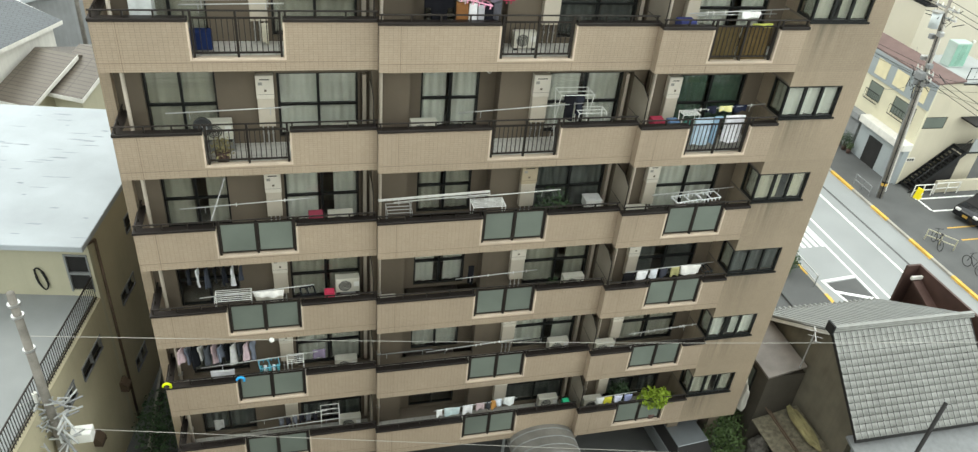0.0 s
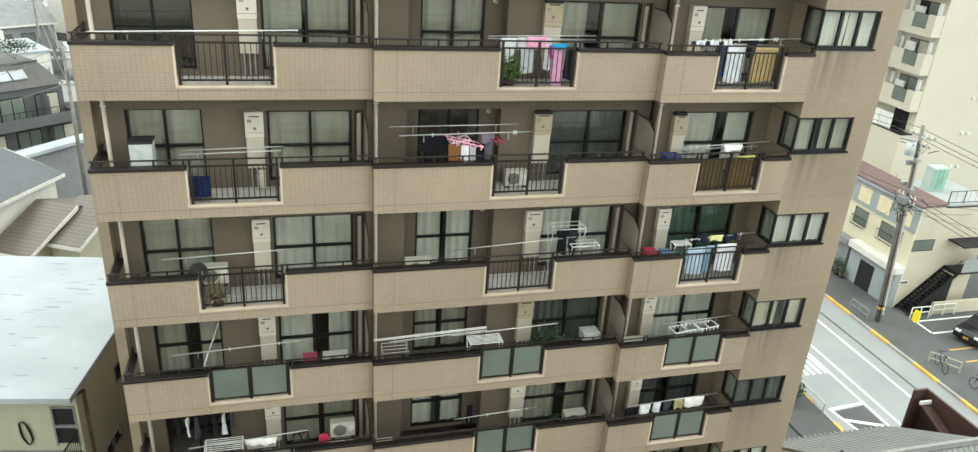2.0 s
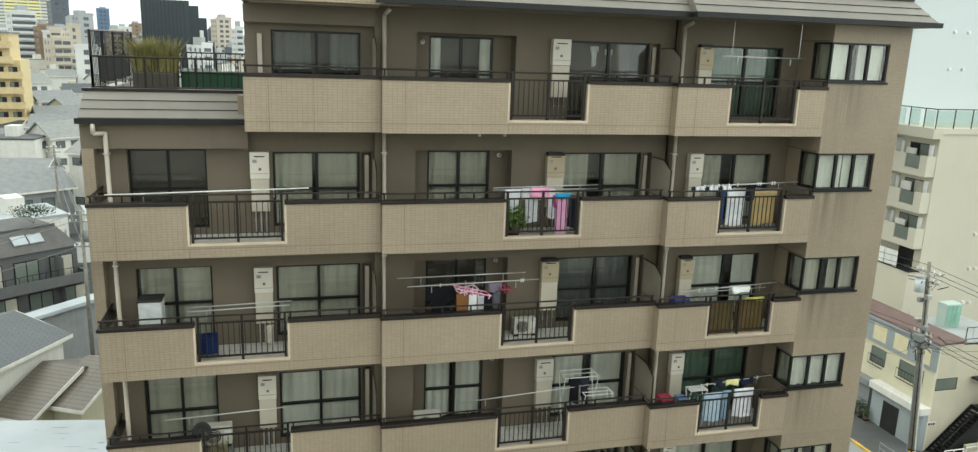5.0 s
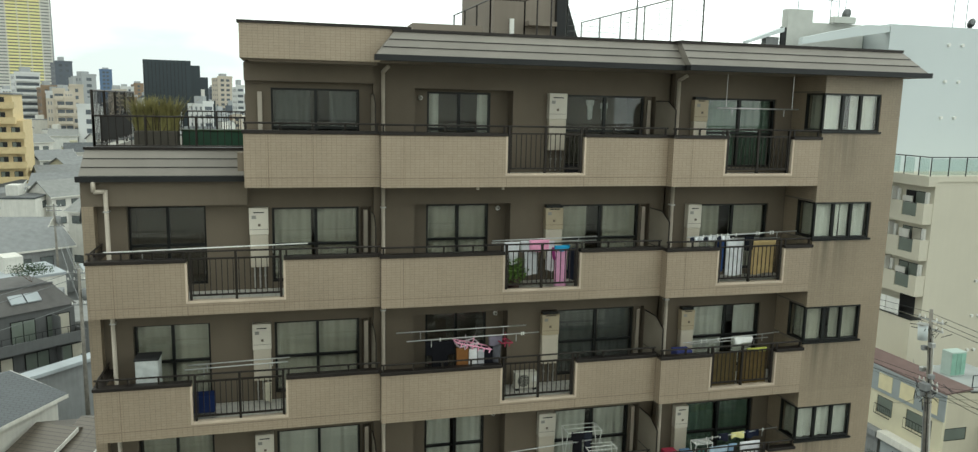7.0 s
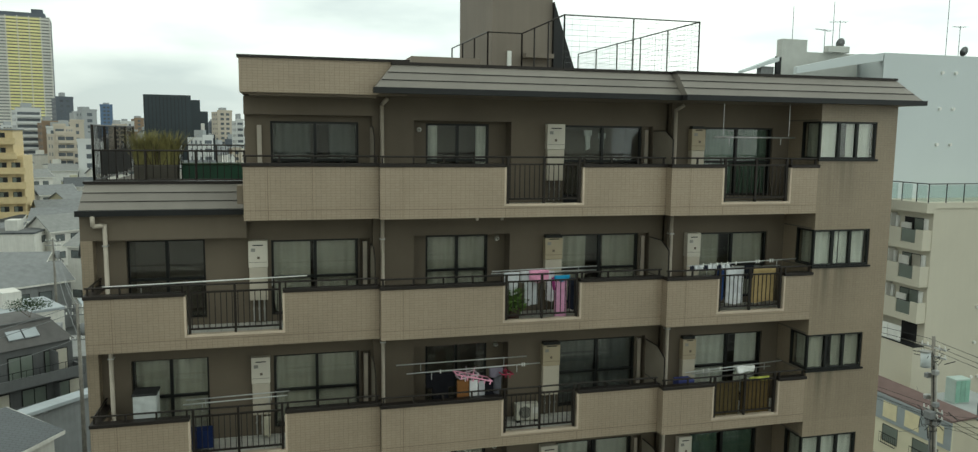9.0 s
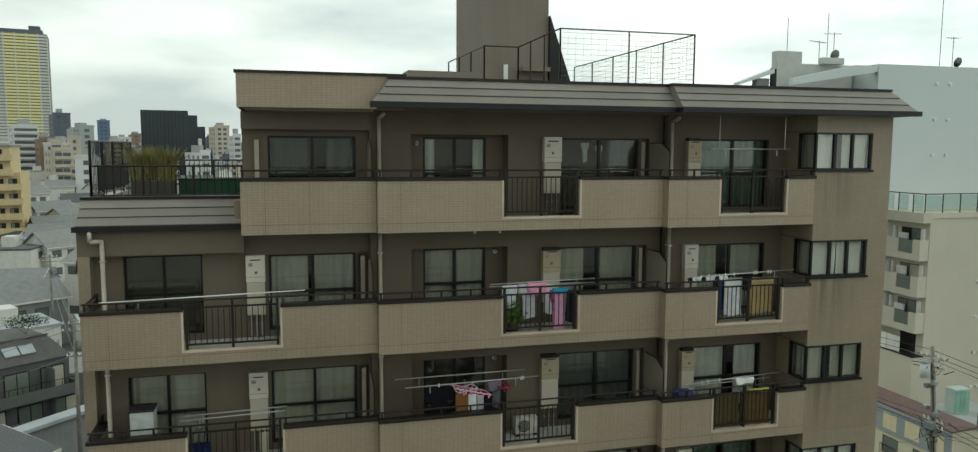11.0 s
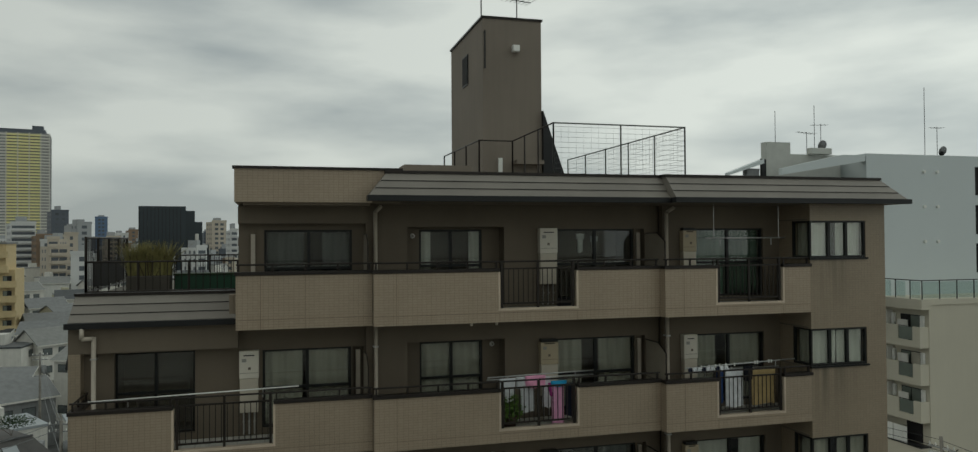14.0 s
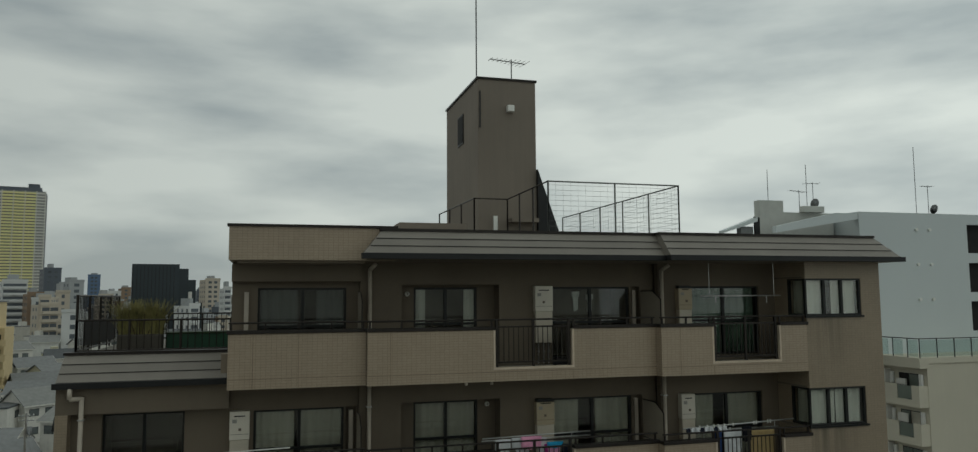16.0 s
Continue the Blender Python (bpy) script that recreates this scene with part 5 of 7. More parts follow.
for i in range(6):
    part("panel", box(B(), 39.27, 36.5 + i * 1.9, 5.75, 39.298, 37.7 + i * 1.9, 6.85), PANEL_Y, H3)
for y0, y1 in ((36.9, 39.0), (40.2, 41.6), (43.5, 45.0)):
    w = part("window", box(B(), 39.44, y0, 4.0, 39.52, y1, 5.2), FRAME_M, H3)
    part("pane", box(B(), 39.42, y0 + 0.06, 4.06, 39.436, y1 - 0.06, 5.14), FROST, w)
    for i in range(9):
        part("window_bar", rod(B(), (39.2, y0 + i * (y1 - y0) / 8, 3.95), (39.2, y0 + i * (y1 - y0) / 8, 4.6), 0.015, 4), GUTTER, w)
    for z in (3.92, 4.6):
        part("window_rail", box(B(), 39.18, y0, z, 39.22, y1, z + 0.04), GUTTER, w)
w = part("window", box(B(), 39.6, 36.14, 4.15, 41.3, 36.2, 5.0), FRAME_M, H3)
part("pane", box(B(), 39.66, 36.12, 4.21, 41.24, 36.135, 4.94), FROST, w)
part("shop_front", box(B(), 38.92, 36.0, 0, 39.38, 40.4, 2.6), SHOP_G, H3, "pale grey garage front")
part("awning", bent(box(B(), 38.6, 35.9, 2.6, 39.39, 40.5, 3.1), 0.05, 2), WHITE_WALL, H3, "white rounded awning box")
dr = part("shop_door", box(B(), 38.89, 37.9, 0, 38.92, 39.3, 2.1), DARK, H3)
part("shop_front", box(B(), 38.95, 40.7, 0, 39.38, 47.5, 2.5), GREY_WALL, H3)
part("awning", box(B(), 38.7, 40.7, 2.5, 39.39, 47.6, 2.9), GREY_WALL, H3)
part("sign_plate", box(B(), 39.45, 36.06, 1.75, 40.1, 36.1, 2.02), WHITE_WALL, H3)
for i in range(3):
    part("writing_bar", box(B(), 39.52 + i * 0.19, 36.05, 1.8, 39.66 + i * 0.19, 36.06, 1.96), DARK, H3)
for i in range(15):
    part("stair_tread", box(B(), 39.75 + i * 0.2, 34.95, 0.19 * (i + 1) - 0.04, 39.99 + i * 0.2, 36.05, 0.19 * (i + 1)), GUTTER, H3)
for y in (34.93, 36.03):
    part("stair_string", prism(B(), [(39.55, 0.0), (39.8, 0.0), (42.85, 2.75), (42.85, 3.0), (42.7, 3.0)], y, y + 0.04, "y"), GUTTER, H3, "dark steel stair side")
part("stair_rail", rod(B(), (39.7, 34.95, 1.0), (42.8, 34.95, 3.9), 0.03, 6), GUTTER, H3)
for i in range(7):
    part("stair_post", rod(B(), (39.75 + i * 0.5, 34.95, 0.1 + i * 0.47), (39.75 + i * 0.5, 34.95, 1.05 + i * 0.47), 0.02, 5), GUTTER, H3)
part("stair_store", prism(B(), [(40.1, 0.0), (42.85, 0.0), (42.85, 2.55)], 35.2, 35.9, "y"), DARK, H3)
part("landing", box(B(), 42.75, 34.9, 2.85, 45.5, 36.05, 2.97), GUTTER, H3)
part("canopy", box(B(), 42.3, 34.7, 4.9, 45.3, 36.05, 5.0), DARK, H3)
part("landing_screen", box(B(), 43.0, 34.92, 2.97, 45.4, 34.96, 3.9), GREY_FLAT, H3)
plant("potted_shrub", "potted bushy evergreen outside a shop front", (38.5, 41.2, 0.13), 0.4, 500, 0.1, LEAF_D, 51, stem=0.6, squash=(1, 1, 1.6))
for y in (41.9, 40.7):
    plant("potted_shrub", "potted bushy evergreen outside a shop front", (38.55, y, 0.13), 0.25, 200, 0.09, LEAF, 52, stem=0.4)
GB = thing("roof_cabinet", "pale green metal cabinet on a flat roof", "cabinet")
part("body", bent(box(B(), 42.02, 38.92, 7.4, 43.25, 39.72, 9.05), 0.03, 1), material("mint_metal", lin(172, 188, 180), 0.5, vary=0.06), GB)
for i in range(3):
    part("door", box(B(), 42.07 + i * 0.385, 38.9, 7.5, 42.42 + i * 0.385, 38.92, 8.95), material("mint_metal_door", lin(132, 172, 154), 0.5), GB)
fence_run("roof_fence", [(45.2, 36.7), (41.5, 36.7)], 7.42, 8.3, "thin metal railing on a flat roof", gap=0.5, mat=GUTTER)

H4 = thing("beige_apartment_tower", "tall beige apartment building with a pale grey upper part", "building")
part("wall", box(B(), 46.3, 46.0, 0, 75, 62, 19.55), BEIGE, H4)
part("lower_wing", box(B(), 45.35, 45.98, 0, 46.3, 60, 9.05), BEIGE, H4)
part("terrace_edge", box(B(), 45.3, 45.93, 9.05, 46.3, 60, 9.13), GUTTER, H4)
for i in range(5):
    part("terrace_screen", bent(box(B(), 45.38, 47.3 + i * 1.35, 9.13, 45.42, 48.6 + i * 1.35, 10.35), 0.005, 1), WHITE, H4, "white balcony screen")
part("terrace_door", box(B(), 46.26, 46.7, 9.2, 46.3, 48.2, 11.2), DARK, H4)
part("terrace_slab", box(B(), 46.28, 45.9, 19.55, 75.3, 62, 19.95), BEIGE, H4)
part("terrace_slab", box(B(), 45.45, 45.8, 19.2, 46.27, 62, 19.95), BEIGE, H4)
for i in range(3):
    z = 16.6 - i * 2.75
    bal_ob = part("balcony", box(B(), 45.5, 46.05, z - 0.25, 46.3, 60, z), BEIGE, H4)
    part("parapet", wall_x(B(), 46.05, 60, z, z + 1.3, 45.5, 45.62, [(46.75, 48.15, z + 0.25, z + 2), (50.0, 51.2, z + 0.25, z + 2), (53.0, 54.4, z + 0.25, z + 2)]), BEIGE, bal_ob)
    part("end_wall", box(B(), 45.62, 46.05, z, 46.3, 46.17, z + 1.3), BEIGE, bal_ob)
    for y0 in (46.75, 50.0, 53.0):
        part("panel_rail", box(B(), 45.54, y0, z + 1.26, 45.58, y0 + 1.4, z + 1.3), GUTTER, bal_ob)
        part("glass_panel", box(B(), 45.55, y0 + 0.03, z + 0.28, 45.57, y0 + 1.37, z + 1.24), FROST, bal_ob)
    part("drying_board", bent(box(B(), 45.8, 47.6, z, 45.95, 48.5, z + (1.9 if i % 2 else 1.7)), 0.01, 1), WHITE_WALL, bal_ob)
    for y0 in (46.35, 49.1, 52.1):
        part("lamp", bent(box(B(), 46.08, y0, z + 1.2, 46.28, y0 + 0.3, z + 2.1), 0.02, 1), WHITE, bal_ob)
    part("divider", box(B(), 45.7, 49.45, z, 46.3, 49.5, z + 2.3), WHITE_WALL, bal_ob)
    for j, y0 in enumerate((46.75, 49.7, 52.6, 55.5)):
        wo = part("window", box(B(), 46.26, y0, z + 0.1, 46.29, y0 + 1.9, z + 2.1), FRAME_M, H4)
        part("pane", box(B(), 46.24, y0 + 0.08, z + 0.16, 46.255, y0 + 0.9, z + 2.04), CURTAINS[1] if (i + j) % 2 else FROST, wo)
        part("pane", box(B(), 46.24, y0 + 0.98, z + 0.16, 46.255, y0 + 1.82, z + 2.04), FROST if (i + j) % 3 else DARK, wo)
for i in range(5):
    z = 16.6 - i * 2.75
    for x in (51.0, 51.6):
        part("vent_cap", rod(B(), (x, 45.99, z + 0.8), (x, 45.85, z + 0.8), 0.12, 10), WHITE, H4)
part("upper_wall", holed(B(), 44.5, 75, 19.95, 31.15, 50.0, 50.3, [(55.2, 59, 21.6, 24.0), (55.2, 59, 24.75, 27.15), (55.2, 59, 27.95, 30.3)]), PALE, H4, "pale grey panel wall")
part("upper_body", box(B(), 44.55, 50.6, 19.95, 75, 62, 31.05), DARK, H4)
part("upper_side", box(B(), 44.5, 50.3, 19.95, 44.55, 62, 31.15), PALE, H4)
part("roof_wing", prism(B(), [(36.9, 29.35), (44.45, 30.55), (44.45, 31.0), (42.4, 31.0), (36.9, 29.85)], 50.05, 50.5, "y"), PALE, H4, "sloping white roof edge")
# near-black colour carries the shade on the glass corner under the roof edge
part("wing_wall", box(B(), 38.0, 51.25, 19.95, 44.45, 60, 29.3), GUTTER, H4)
ROOM_G = material("pale_roof_room", lin(190, 192, 186), 0.8, vary=0.05)
part("roof_room", box(B(), 36.9, 52.0, 22, 39.1, 52.7, 32.1), ROOM_G, H4)
part("roof_room", box(B(), 39.1, 52.5, 22, 44.2, 56, 31.25), ROOM_G, H4)
part("roof_plant", bent(box(B(), 41.0, 52.0, 31.25, 43.0, 52.5, 31.75), 0.03, 1), ROOM_G, H4)
part("roof_eave", prism(B(), [(33.7, 29.45), (36.7, 30.4), (36.7, 30.75), (33.7, 29.65)], 52, 52.8, "y"), PALE, H4)
part("wing_wall", box(B(), 35.3, 52.2, 20, 36.4, 52.8, 30.0), GREY_WALL, H4)
part("wing_post", box(B(), 36.45, 52.01, 20, 36.88, 52.2, 30.72), GUTTER, H4)
for z in (23.2, 26.0, 28.8):
    for x in (50.0, 51.3):
        part("vent_cap", rod(B(), (x, 49.99, z + 1.0), (x, 49.85, z + 1.0), 0.13, 10), WHITE, H4)
GLASS_G = glass("green_tint_glass", (0.86, 0.92, 0.91))
for i in range(14):
    part("rail_post", rod(B(), (45.6 + i * 1.6, 45.9, 19.95), (45.6 + i * 1.6, 45.9, 21.35), 0.04, 6), GUTTER, H4)
    pn = part("glass_panel", box(B(), 45.66 + i * 1.6, 45.89, 20.05, 47.14 + i * 1.6, 45.91, 21.25), GLASS_G, H4)
part("handrail", rod(B(), (45.5, 45.9, 21.35), (68, 45.9, 21.35), 0.04, 6), GUTTER, H4)
part("handrail", rod(B(), (45.5, 45.9, 21.35), (45.5, 58, 21.35), 0.04, 6), GUTTER, H4)
for i in range(8):
    part("rail_post", rod(B(), (45.5, 46.9 + i * 1.4, 19.95), (45.5, 46.9 + i * 1.4, 21.35), 0.04, 6), GUTTER, H4)
    part("glass_panel", box(B(), 45.49, 45.95 + i * 1.4, 20.05, 45.51, 46.85 + i * 1.4, 21.25), GLASS_G, H4)
aerial("tv_aerial", (54.5, 53, 31.1), 2.9, 1.2, 0, "television aerial on a high roof", 5)
aerial("tv_aerial", (41.4, 53, 31.25), 1.9, 2.2, 20, "television aerial on a high roof", 6)
aerial("tv_aerial", (42.75, 53, 31.25), 2.6, 1.3, -20, "television aerial on a high roof", 5)
for x, y, z, h in ((53.2, 53, 31.1, 6.2), (38.45, 53, 32.1, 2.65), (42.3, 53.2, 31.25, 4.1)):
    aerial("lightning_rod", (x, y, z), h, 0, 0, "thin lightning rod on a high roof")
for x, y, z in ((54.5, 52.6, 31.05), (42.6, 52.8, 31.25)):
    d = thing("satellite_dish", "small grey satellite dish on a roof", "satellite dish", pose(x, y, z))
    part("stand", rod(B(), (0, 0, 0), (0, 0, 0.7), 0.04, 6), GUTTER, d)
    part("dish", rod(B(), (0, -0.15, 0.8), (0, 0, 0.85), 0.42, 14, 0.1), GREY_WALL, d, soft=True)


marking("tar_seam", [(33.75, -60), (33.85, -60), (34.0, 30), (33.7, 60), (33.55, 60), (33.85, 30)], ASPHALT)
bm = B()
rg = random.Random(8)
for i in range(34):
    z = rg.choice((8.3, 8.5, 11.8, 12.2, 7.7)) + rg.uniform(-0.3, 0.3)
    p = Vector((rg.uniform(-0.6, 0.5), rg.uniform(-0.8, 0.8), z))
    rod(bm, p, p + Vector((rg.uniform(-0.4, 0.4), rg.uniform(-0.5, 0.5), rg.uniform(-0.6, 0.3))), 0.025, 5)
tagged(part("cable_tangle", bm, GUTTER, P1), kind="stuff")
part("cable_run", rod(B(), (0.16, -0.12, 0.5), (0.13, -0.1, 11.5), 0.05, 6), WHITE_WALL, P1)

# parking ground, parked car, guard rails
def car(label, c, rz, paint, big=1.0):
    ob = thing("car", label, "car", pose(*c, 0, 0, rz))
    L, W = 4.4 * big, 1.72
    body = prism(B(), [(-L / 2, 0.3), (L / 2, 0.3), (L / 2, 0.75), (L * 0.42, 0.9), (L * 0.24, 0.98), (-L * 0.44, 1.0), (-L / 2, 0.8)], -W / 2, W / 2, "y")
    part("body", bent(body, 0.08, 2), paint, ob, soft=True)
    cab = B()
    lo = [(-L * 0.44, 0.98), (L * 0.25, 0.97), (L * 0.1, 1.48), (-L * 0.36, 1.5)]
    a = [cab.verts.new((x, -W / 2 * (0.95 if z < 1.2 else 0.78), z)) for x, z in lo]
    b2 = [cab.verts.new((x, W / 2 * (0.95 if z < 1.2 else 0.78), z)) for x, z in lo]
    cab.faces.new(a), cab.faces.new(b2[::-1])
    for i in range(4):
        cab.faces.new((a[i], b2[i], b2[(i + 1) % 4], a[(i + 1) % 4]))
    part("cabin_glass", cab, DARK, ob)
    part("roof", bent(box(B(), -L * 0.37, -W * 0.4, 1.49, L * 0.11, W * 0.4, 1.54), 0.02, 1), paint, ob)
    for x in (-L * 0.31, L * 0.31):
        for s in (-1, 1):
            wh = part("wheel", rod(B(), (x, s * W * 0.38, 0.31), (x, s * W * 0.51, 0.31), 0.31, 16), DARK, ob, "black tyre")
            part("rim", rod(B(), (x, s * W * 0.511, 0.31), (x, s * W * 0.52, 0.31), 0.19, 12), STEEL, wh)
    for s in (-1, 1):
        part("headlight", bent(box(B(), L * 0.47, s * 0.6 - 0.17, 0.66, L * 0.502, s * 0.6 + 0.17, 0.82), 0.02, 1), WHITE, ob)
    part("number_plate", box(B(), L * 0.5, -0.17, 0.42, L * 0.508, 0.17, 0.58), PAINT_Y, ob)
    return ob


BLACK_CAR = material("black_car_paint", lin(22, 23, 25), 0.2, 0.0, vary=0.05, bump=0, spec=0.6)
GREY_CAR = material("grey_car_paint", lin(120, 124, 126), 0.25, 0.3, vary=0.05, bump=0, spec=0.6)
car("black compact car parked in a marked bay", (42.45, 32.1, 0.01), 195, BLACK_CAR, 0.85)
car("grey car parked under the edge of the block", (14.2, 18.6, 0.01), 95, GREY_CAR)
for pts, mat in (([(39.5, 34.95), (41.0, 34.95)], WHITE), ([(41.3, 35.05), (43.2, 35.05)], WHITE), ([(36.6, 30.2), (37.6, 28.9)], CREAM), ([(26.75, 26.9), (26.75, 30.8)], STEEL), ([(36.2, 36.7), (36.2, 35.1)], GREY_WALL)):
    g = thing("guard_rail", "low tubular guard rail at the kerb", "guard rail")
    (xa, ya), (xb, yb) = pts
    for z in (0.45, 0.85):
        part("rail", rod(B(), (xa, ya, z), (xb, yb, z), 0.035, 8), mat, g)
    for i in range(3):
        x, y = xa + (xb - xa) * i / 2, ya + (yb - ya) * i / 2
        part("post", rod(B(), (x, y, 0), (x, y, 0.87), 0.035, 8), mat, g)
sg = thing("yellow_stand_sign", "yellow folding notice board on the pavement", "sign", pose(39.75, 34.7, 0, 0, 0, 20))
part("board", bent(prism(B(), [(-0.2, 0), (0.2, 0), (0.05, 0.75), (-0.05, 0.75)], -0.19, 0.19, "y"), 0.01, 1), material("signal_yellow", lin(232, 214, 30), 0.5), sg)
part("writing_bar", box(B(), -0.1, -0.2, 0.35, 0.1, -0.191, 0.5), WHITE, sg)
tagged(part("parking_wall", bent(box(B(), 41.4, 35.2, 0, 52, 35.38, 0.9), 0.015, 1), SHOP_W), "low cream wall beside the parking bays", "wall", kind="structure")
for i, (x, y) in enumerate(((36.8, 29.5), (37.2, 27.0), (37.9, 26.2))):
    bk = thing("bicycle", "parked bicycle by the kerb", "bicycle", pose(x, y, 0.13, 0, 0, 70 + 20 * i))
    for sx in (-0.5, 0.5):
        ring = B()
        tube(ring, [(sx + 0.32 * math.cos(j * math.tau / 20), 0, 0.33 + 0.32 * math.sin(j * math.tau / 20)) for j in range(21)], 0.02, 5)
        part("wheel", ring, DARK, bk)
    fr = B()
    for p, q in (((-0.5, 0, 0.33), (-0.15, 0, 0.75)), ((-0.15, 0, 0.75), (0.4, 0, 0.75)), ((0.5, 0, 0.33), (0.36, 0, 0.95)), ((-0.5, 0, 0.33), (0, 0, 0.3)), ((0, 0, 0.3), (0.4, 0, 0.72)), ((0, 0, 0.3), (-0.2, 0, 0.9)), ((0.36, -0.25, 0.98), (0.36, 0.25, 0.98))):
        rod(fr, p, q, 0.018, 6)
    part("frame", fr, GUTTER, bk)
    part("saddle", bent(box(B(), -0.32, -0.07, 0.9, -0.1, 0.07, 0.96), 0.02, 1), DARK, bk)

# the vaulted porch over the entrance
cp = thing("entrance_canopy", "grey vaulted sheet-metal canopy over the entrance", "canopy")
arc = [(8.1 + 1.25 * math.cos(math.pi * i / 12), 2.45 + 0.75 * math.sin(math.pi * i / 12)) for i in range(13)]
inner = [(8.1 + 1.2 * math.cos(math.pi * i / 12), 2.42 + 0.7 * math.sin(math.pi * i / 12)) for i in range(12, -1, -1)]
part("vault", prism(B(), arc + inner, 15.4, 18.2, "y"), material("weathered_zinc", lin(122, 120, 114), 0.5, 0.4, vary=0.12), cp, soft=False)
for i in range(8):
    y = 15.5 + i * 0.36
    seam = B()
    for (xa, za), (xb, zb) in zip(arc, arc[1:]):
        rod(seam, (xa, y, za), (xb, y, zb), 0.018, 4)
    part("seam", seam, GREY_WALL, cp)
for x in (6.9, 9.3):
    for y in (15.5, 18.0):
        part("post", rod(B(), (x, y, 0), (x, y, 2.45), 0.06, 8), GREY_WALL, cp)


# ---- the city behind ----
SLATES = [SLATE, material("dark_roof", lin(84, 82, 80), 0.7, vary=0.12), BROWN_ROOF, material("grey_roof", lin(122, 124, 124), 0.7, vary=0.1)]
PALE_ROOF = material("pale_slate_roof", lin(132, 133, 130), 0.7, vary=0.1)
WALLS = [WHITE_WALL, CREAM, material("pale_wall", lin(206, 206, 200), 0.8, vary=0.08, streak=0.4), GREY_WALL, material("tan_wall", lin(186, 170, 146), 0.8, vary=0.1, streak=0.4)]
WINDOW_ME = mesh_of("window", box(B(), -0.75, -0.04, -0.55, 0.75, 0.06, 0.55), FRAME_M)
PANE_ME = mesh_of("pane", box(B(), -0.69, -0.06, -0.49, 0.69, -0.045, 0.49), material("house_window", lin(92, 98, 98), 0.25, vary=0.2, spec=0.6))


def small_house(m, w, d, h, wall, roof, rise, seed, label, wins=True, flat=False):
    """A house with its gable or flat roof and a few windows; x along its eaves, y into it."""
    rng = random.Random(seed)
    ob = thing("house", label, "house", m)
    if flat:
        part("wall", box(B(), 0, 0, 0, w, d, h), wall, ob)
        part("roof", box(B(), -0.1, -0.1, h, w + 0.1, d + 0.1, h + 0.25), roof, ob)
        part("roof_hut", box(B(), w * 0.3, d * 0.4, h + 0.25, w * 0.55, d * 0.8, h + 1.9), wall, ob)
    else:
        part("wall", prism(B(), [(0, 0), (d, 0), (d, h), (d / 2, h + rise), (0, h)], 0, w, "x"), wall, ob)
        e = 0.4
        s = rise / (d / 2)
        part("roof", prism(B(), [(-e, h - e * s), (d / 2, h + rise), (d / 2, h + rise + 0.18), (-e, h - e * s + 0.18)], -e, w + e, "x"), roof, ob)
        part("roof", prism(B(), [(d + e, h - e * s), (d / 2, h + rise), (d / 2, h + rise + 0.18), (d + e, h - e * s + 0.18)], -e, w + e, "x"), roof, ob)
        part("eave_board", box(B(), -e, -e - 0.03, h - e * s - 0.06, w + e, -e, h - e * s + 0.16), WHITE_WALL, ob)
        part("verge_board", prism(B(), [(-e, h - e * s - 0.06), (d / 2, h + rise - 0.06), (d / 2, h + rise + 0.2), (-e, h - e * s + 0.14)], w + e, w + e + 0.04, "x"), WHITE_WALL, ob)
    if wins and seed % 3 == 0 and h > 5.5:
        part("veranda_floor", box(B(), 0.5, -1.1, 2.75, w * 0.7, -0.003, 2.9), wall, ob)
        part("veranda_front", box(B(), 0.5, -1.1, 2.9, w * 0.7, -1.0, 3.85), wall, ob)
    if wins:
        for zf in range(max(1, int(h / 2.8))):
            for i in range(max(1, int(w / 2.6))):
                if rng.random() < 0.75:
                    wo = part("window", WINDOW_ME, None, ob)
                    wo.location = (1.4 + i * 2.5, -0.03, 1.6 + zf * 2.8)
                    part("pane", PANE_ME, None, wo)
            wo = part("window", WINDOW_ME, None, ob)
            wo.matrix_basis = pose(w + 0.03, d * rng.uniform(0.3, 0.7), 1.6 + zf * 2.8, 0, 0, 90)
            part("pane", PANE_ME, None, wo)
    return ob


small_house(pose(-12.65, 42.75, 0, 0, 0, -27.6), 1.75, 6.3, 5.16, CREAM, BROWN_ROOF, 1.24, 1, "cream house with a brown metal gable roof")
small_house(pose(-15.13, 42.27, 0, 0, 0, -27.6), 1.9, 7.2, 5.0, CREAM, BROWN_ROOF, 1.26, 2, "low cream house with a brown metal gable roof")
small_house(pose(-16.6, 40.87, 0, 0, 0, 64), 7.6, 7.0, 7.1, WHITE_WALL, SLATE, 0.95, 3, "white house with a grey slate gable roof")
sl_w = thing("carport", "long flat white carport roof over a grey wall", "carport", pose(-17.79, 57.4, 0, 0, 0, 49))
part("roof", bent(box(B(), -1, 0, 4.72, 8, 1.3, 5.0), 0.02, 1), WHITE_ROOF, sl_w)
part("wall", box(B(), -0.8, 0.4, 0, 8, 1.2, 4.72), GREY_WALL, sl_w)
GM = thing("grey_apartment_house", "dark grey rendered apartment house with recessed balconies", "house", pose(-24.95, 59.08, 0, 0, 0, 39))
DGREY = material("dark_grey_render", lin(92, 93, 93), 0.8, vary=0.08, streak=0.3)
part("wall", prism(B(), [(0.0, 0), (8, 0), (8, 8.0), (0.6, 8.0), (0.6, 5.3), (0.0, 5.3)], 0, 11, "x"), DGREY, GM)
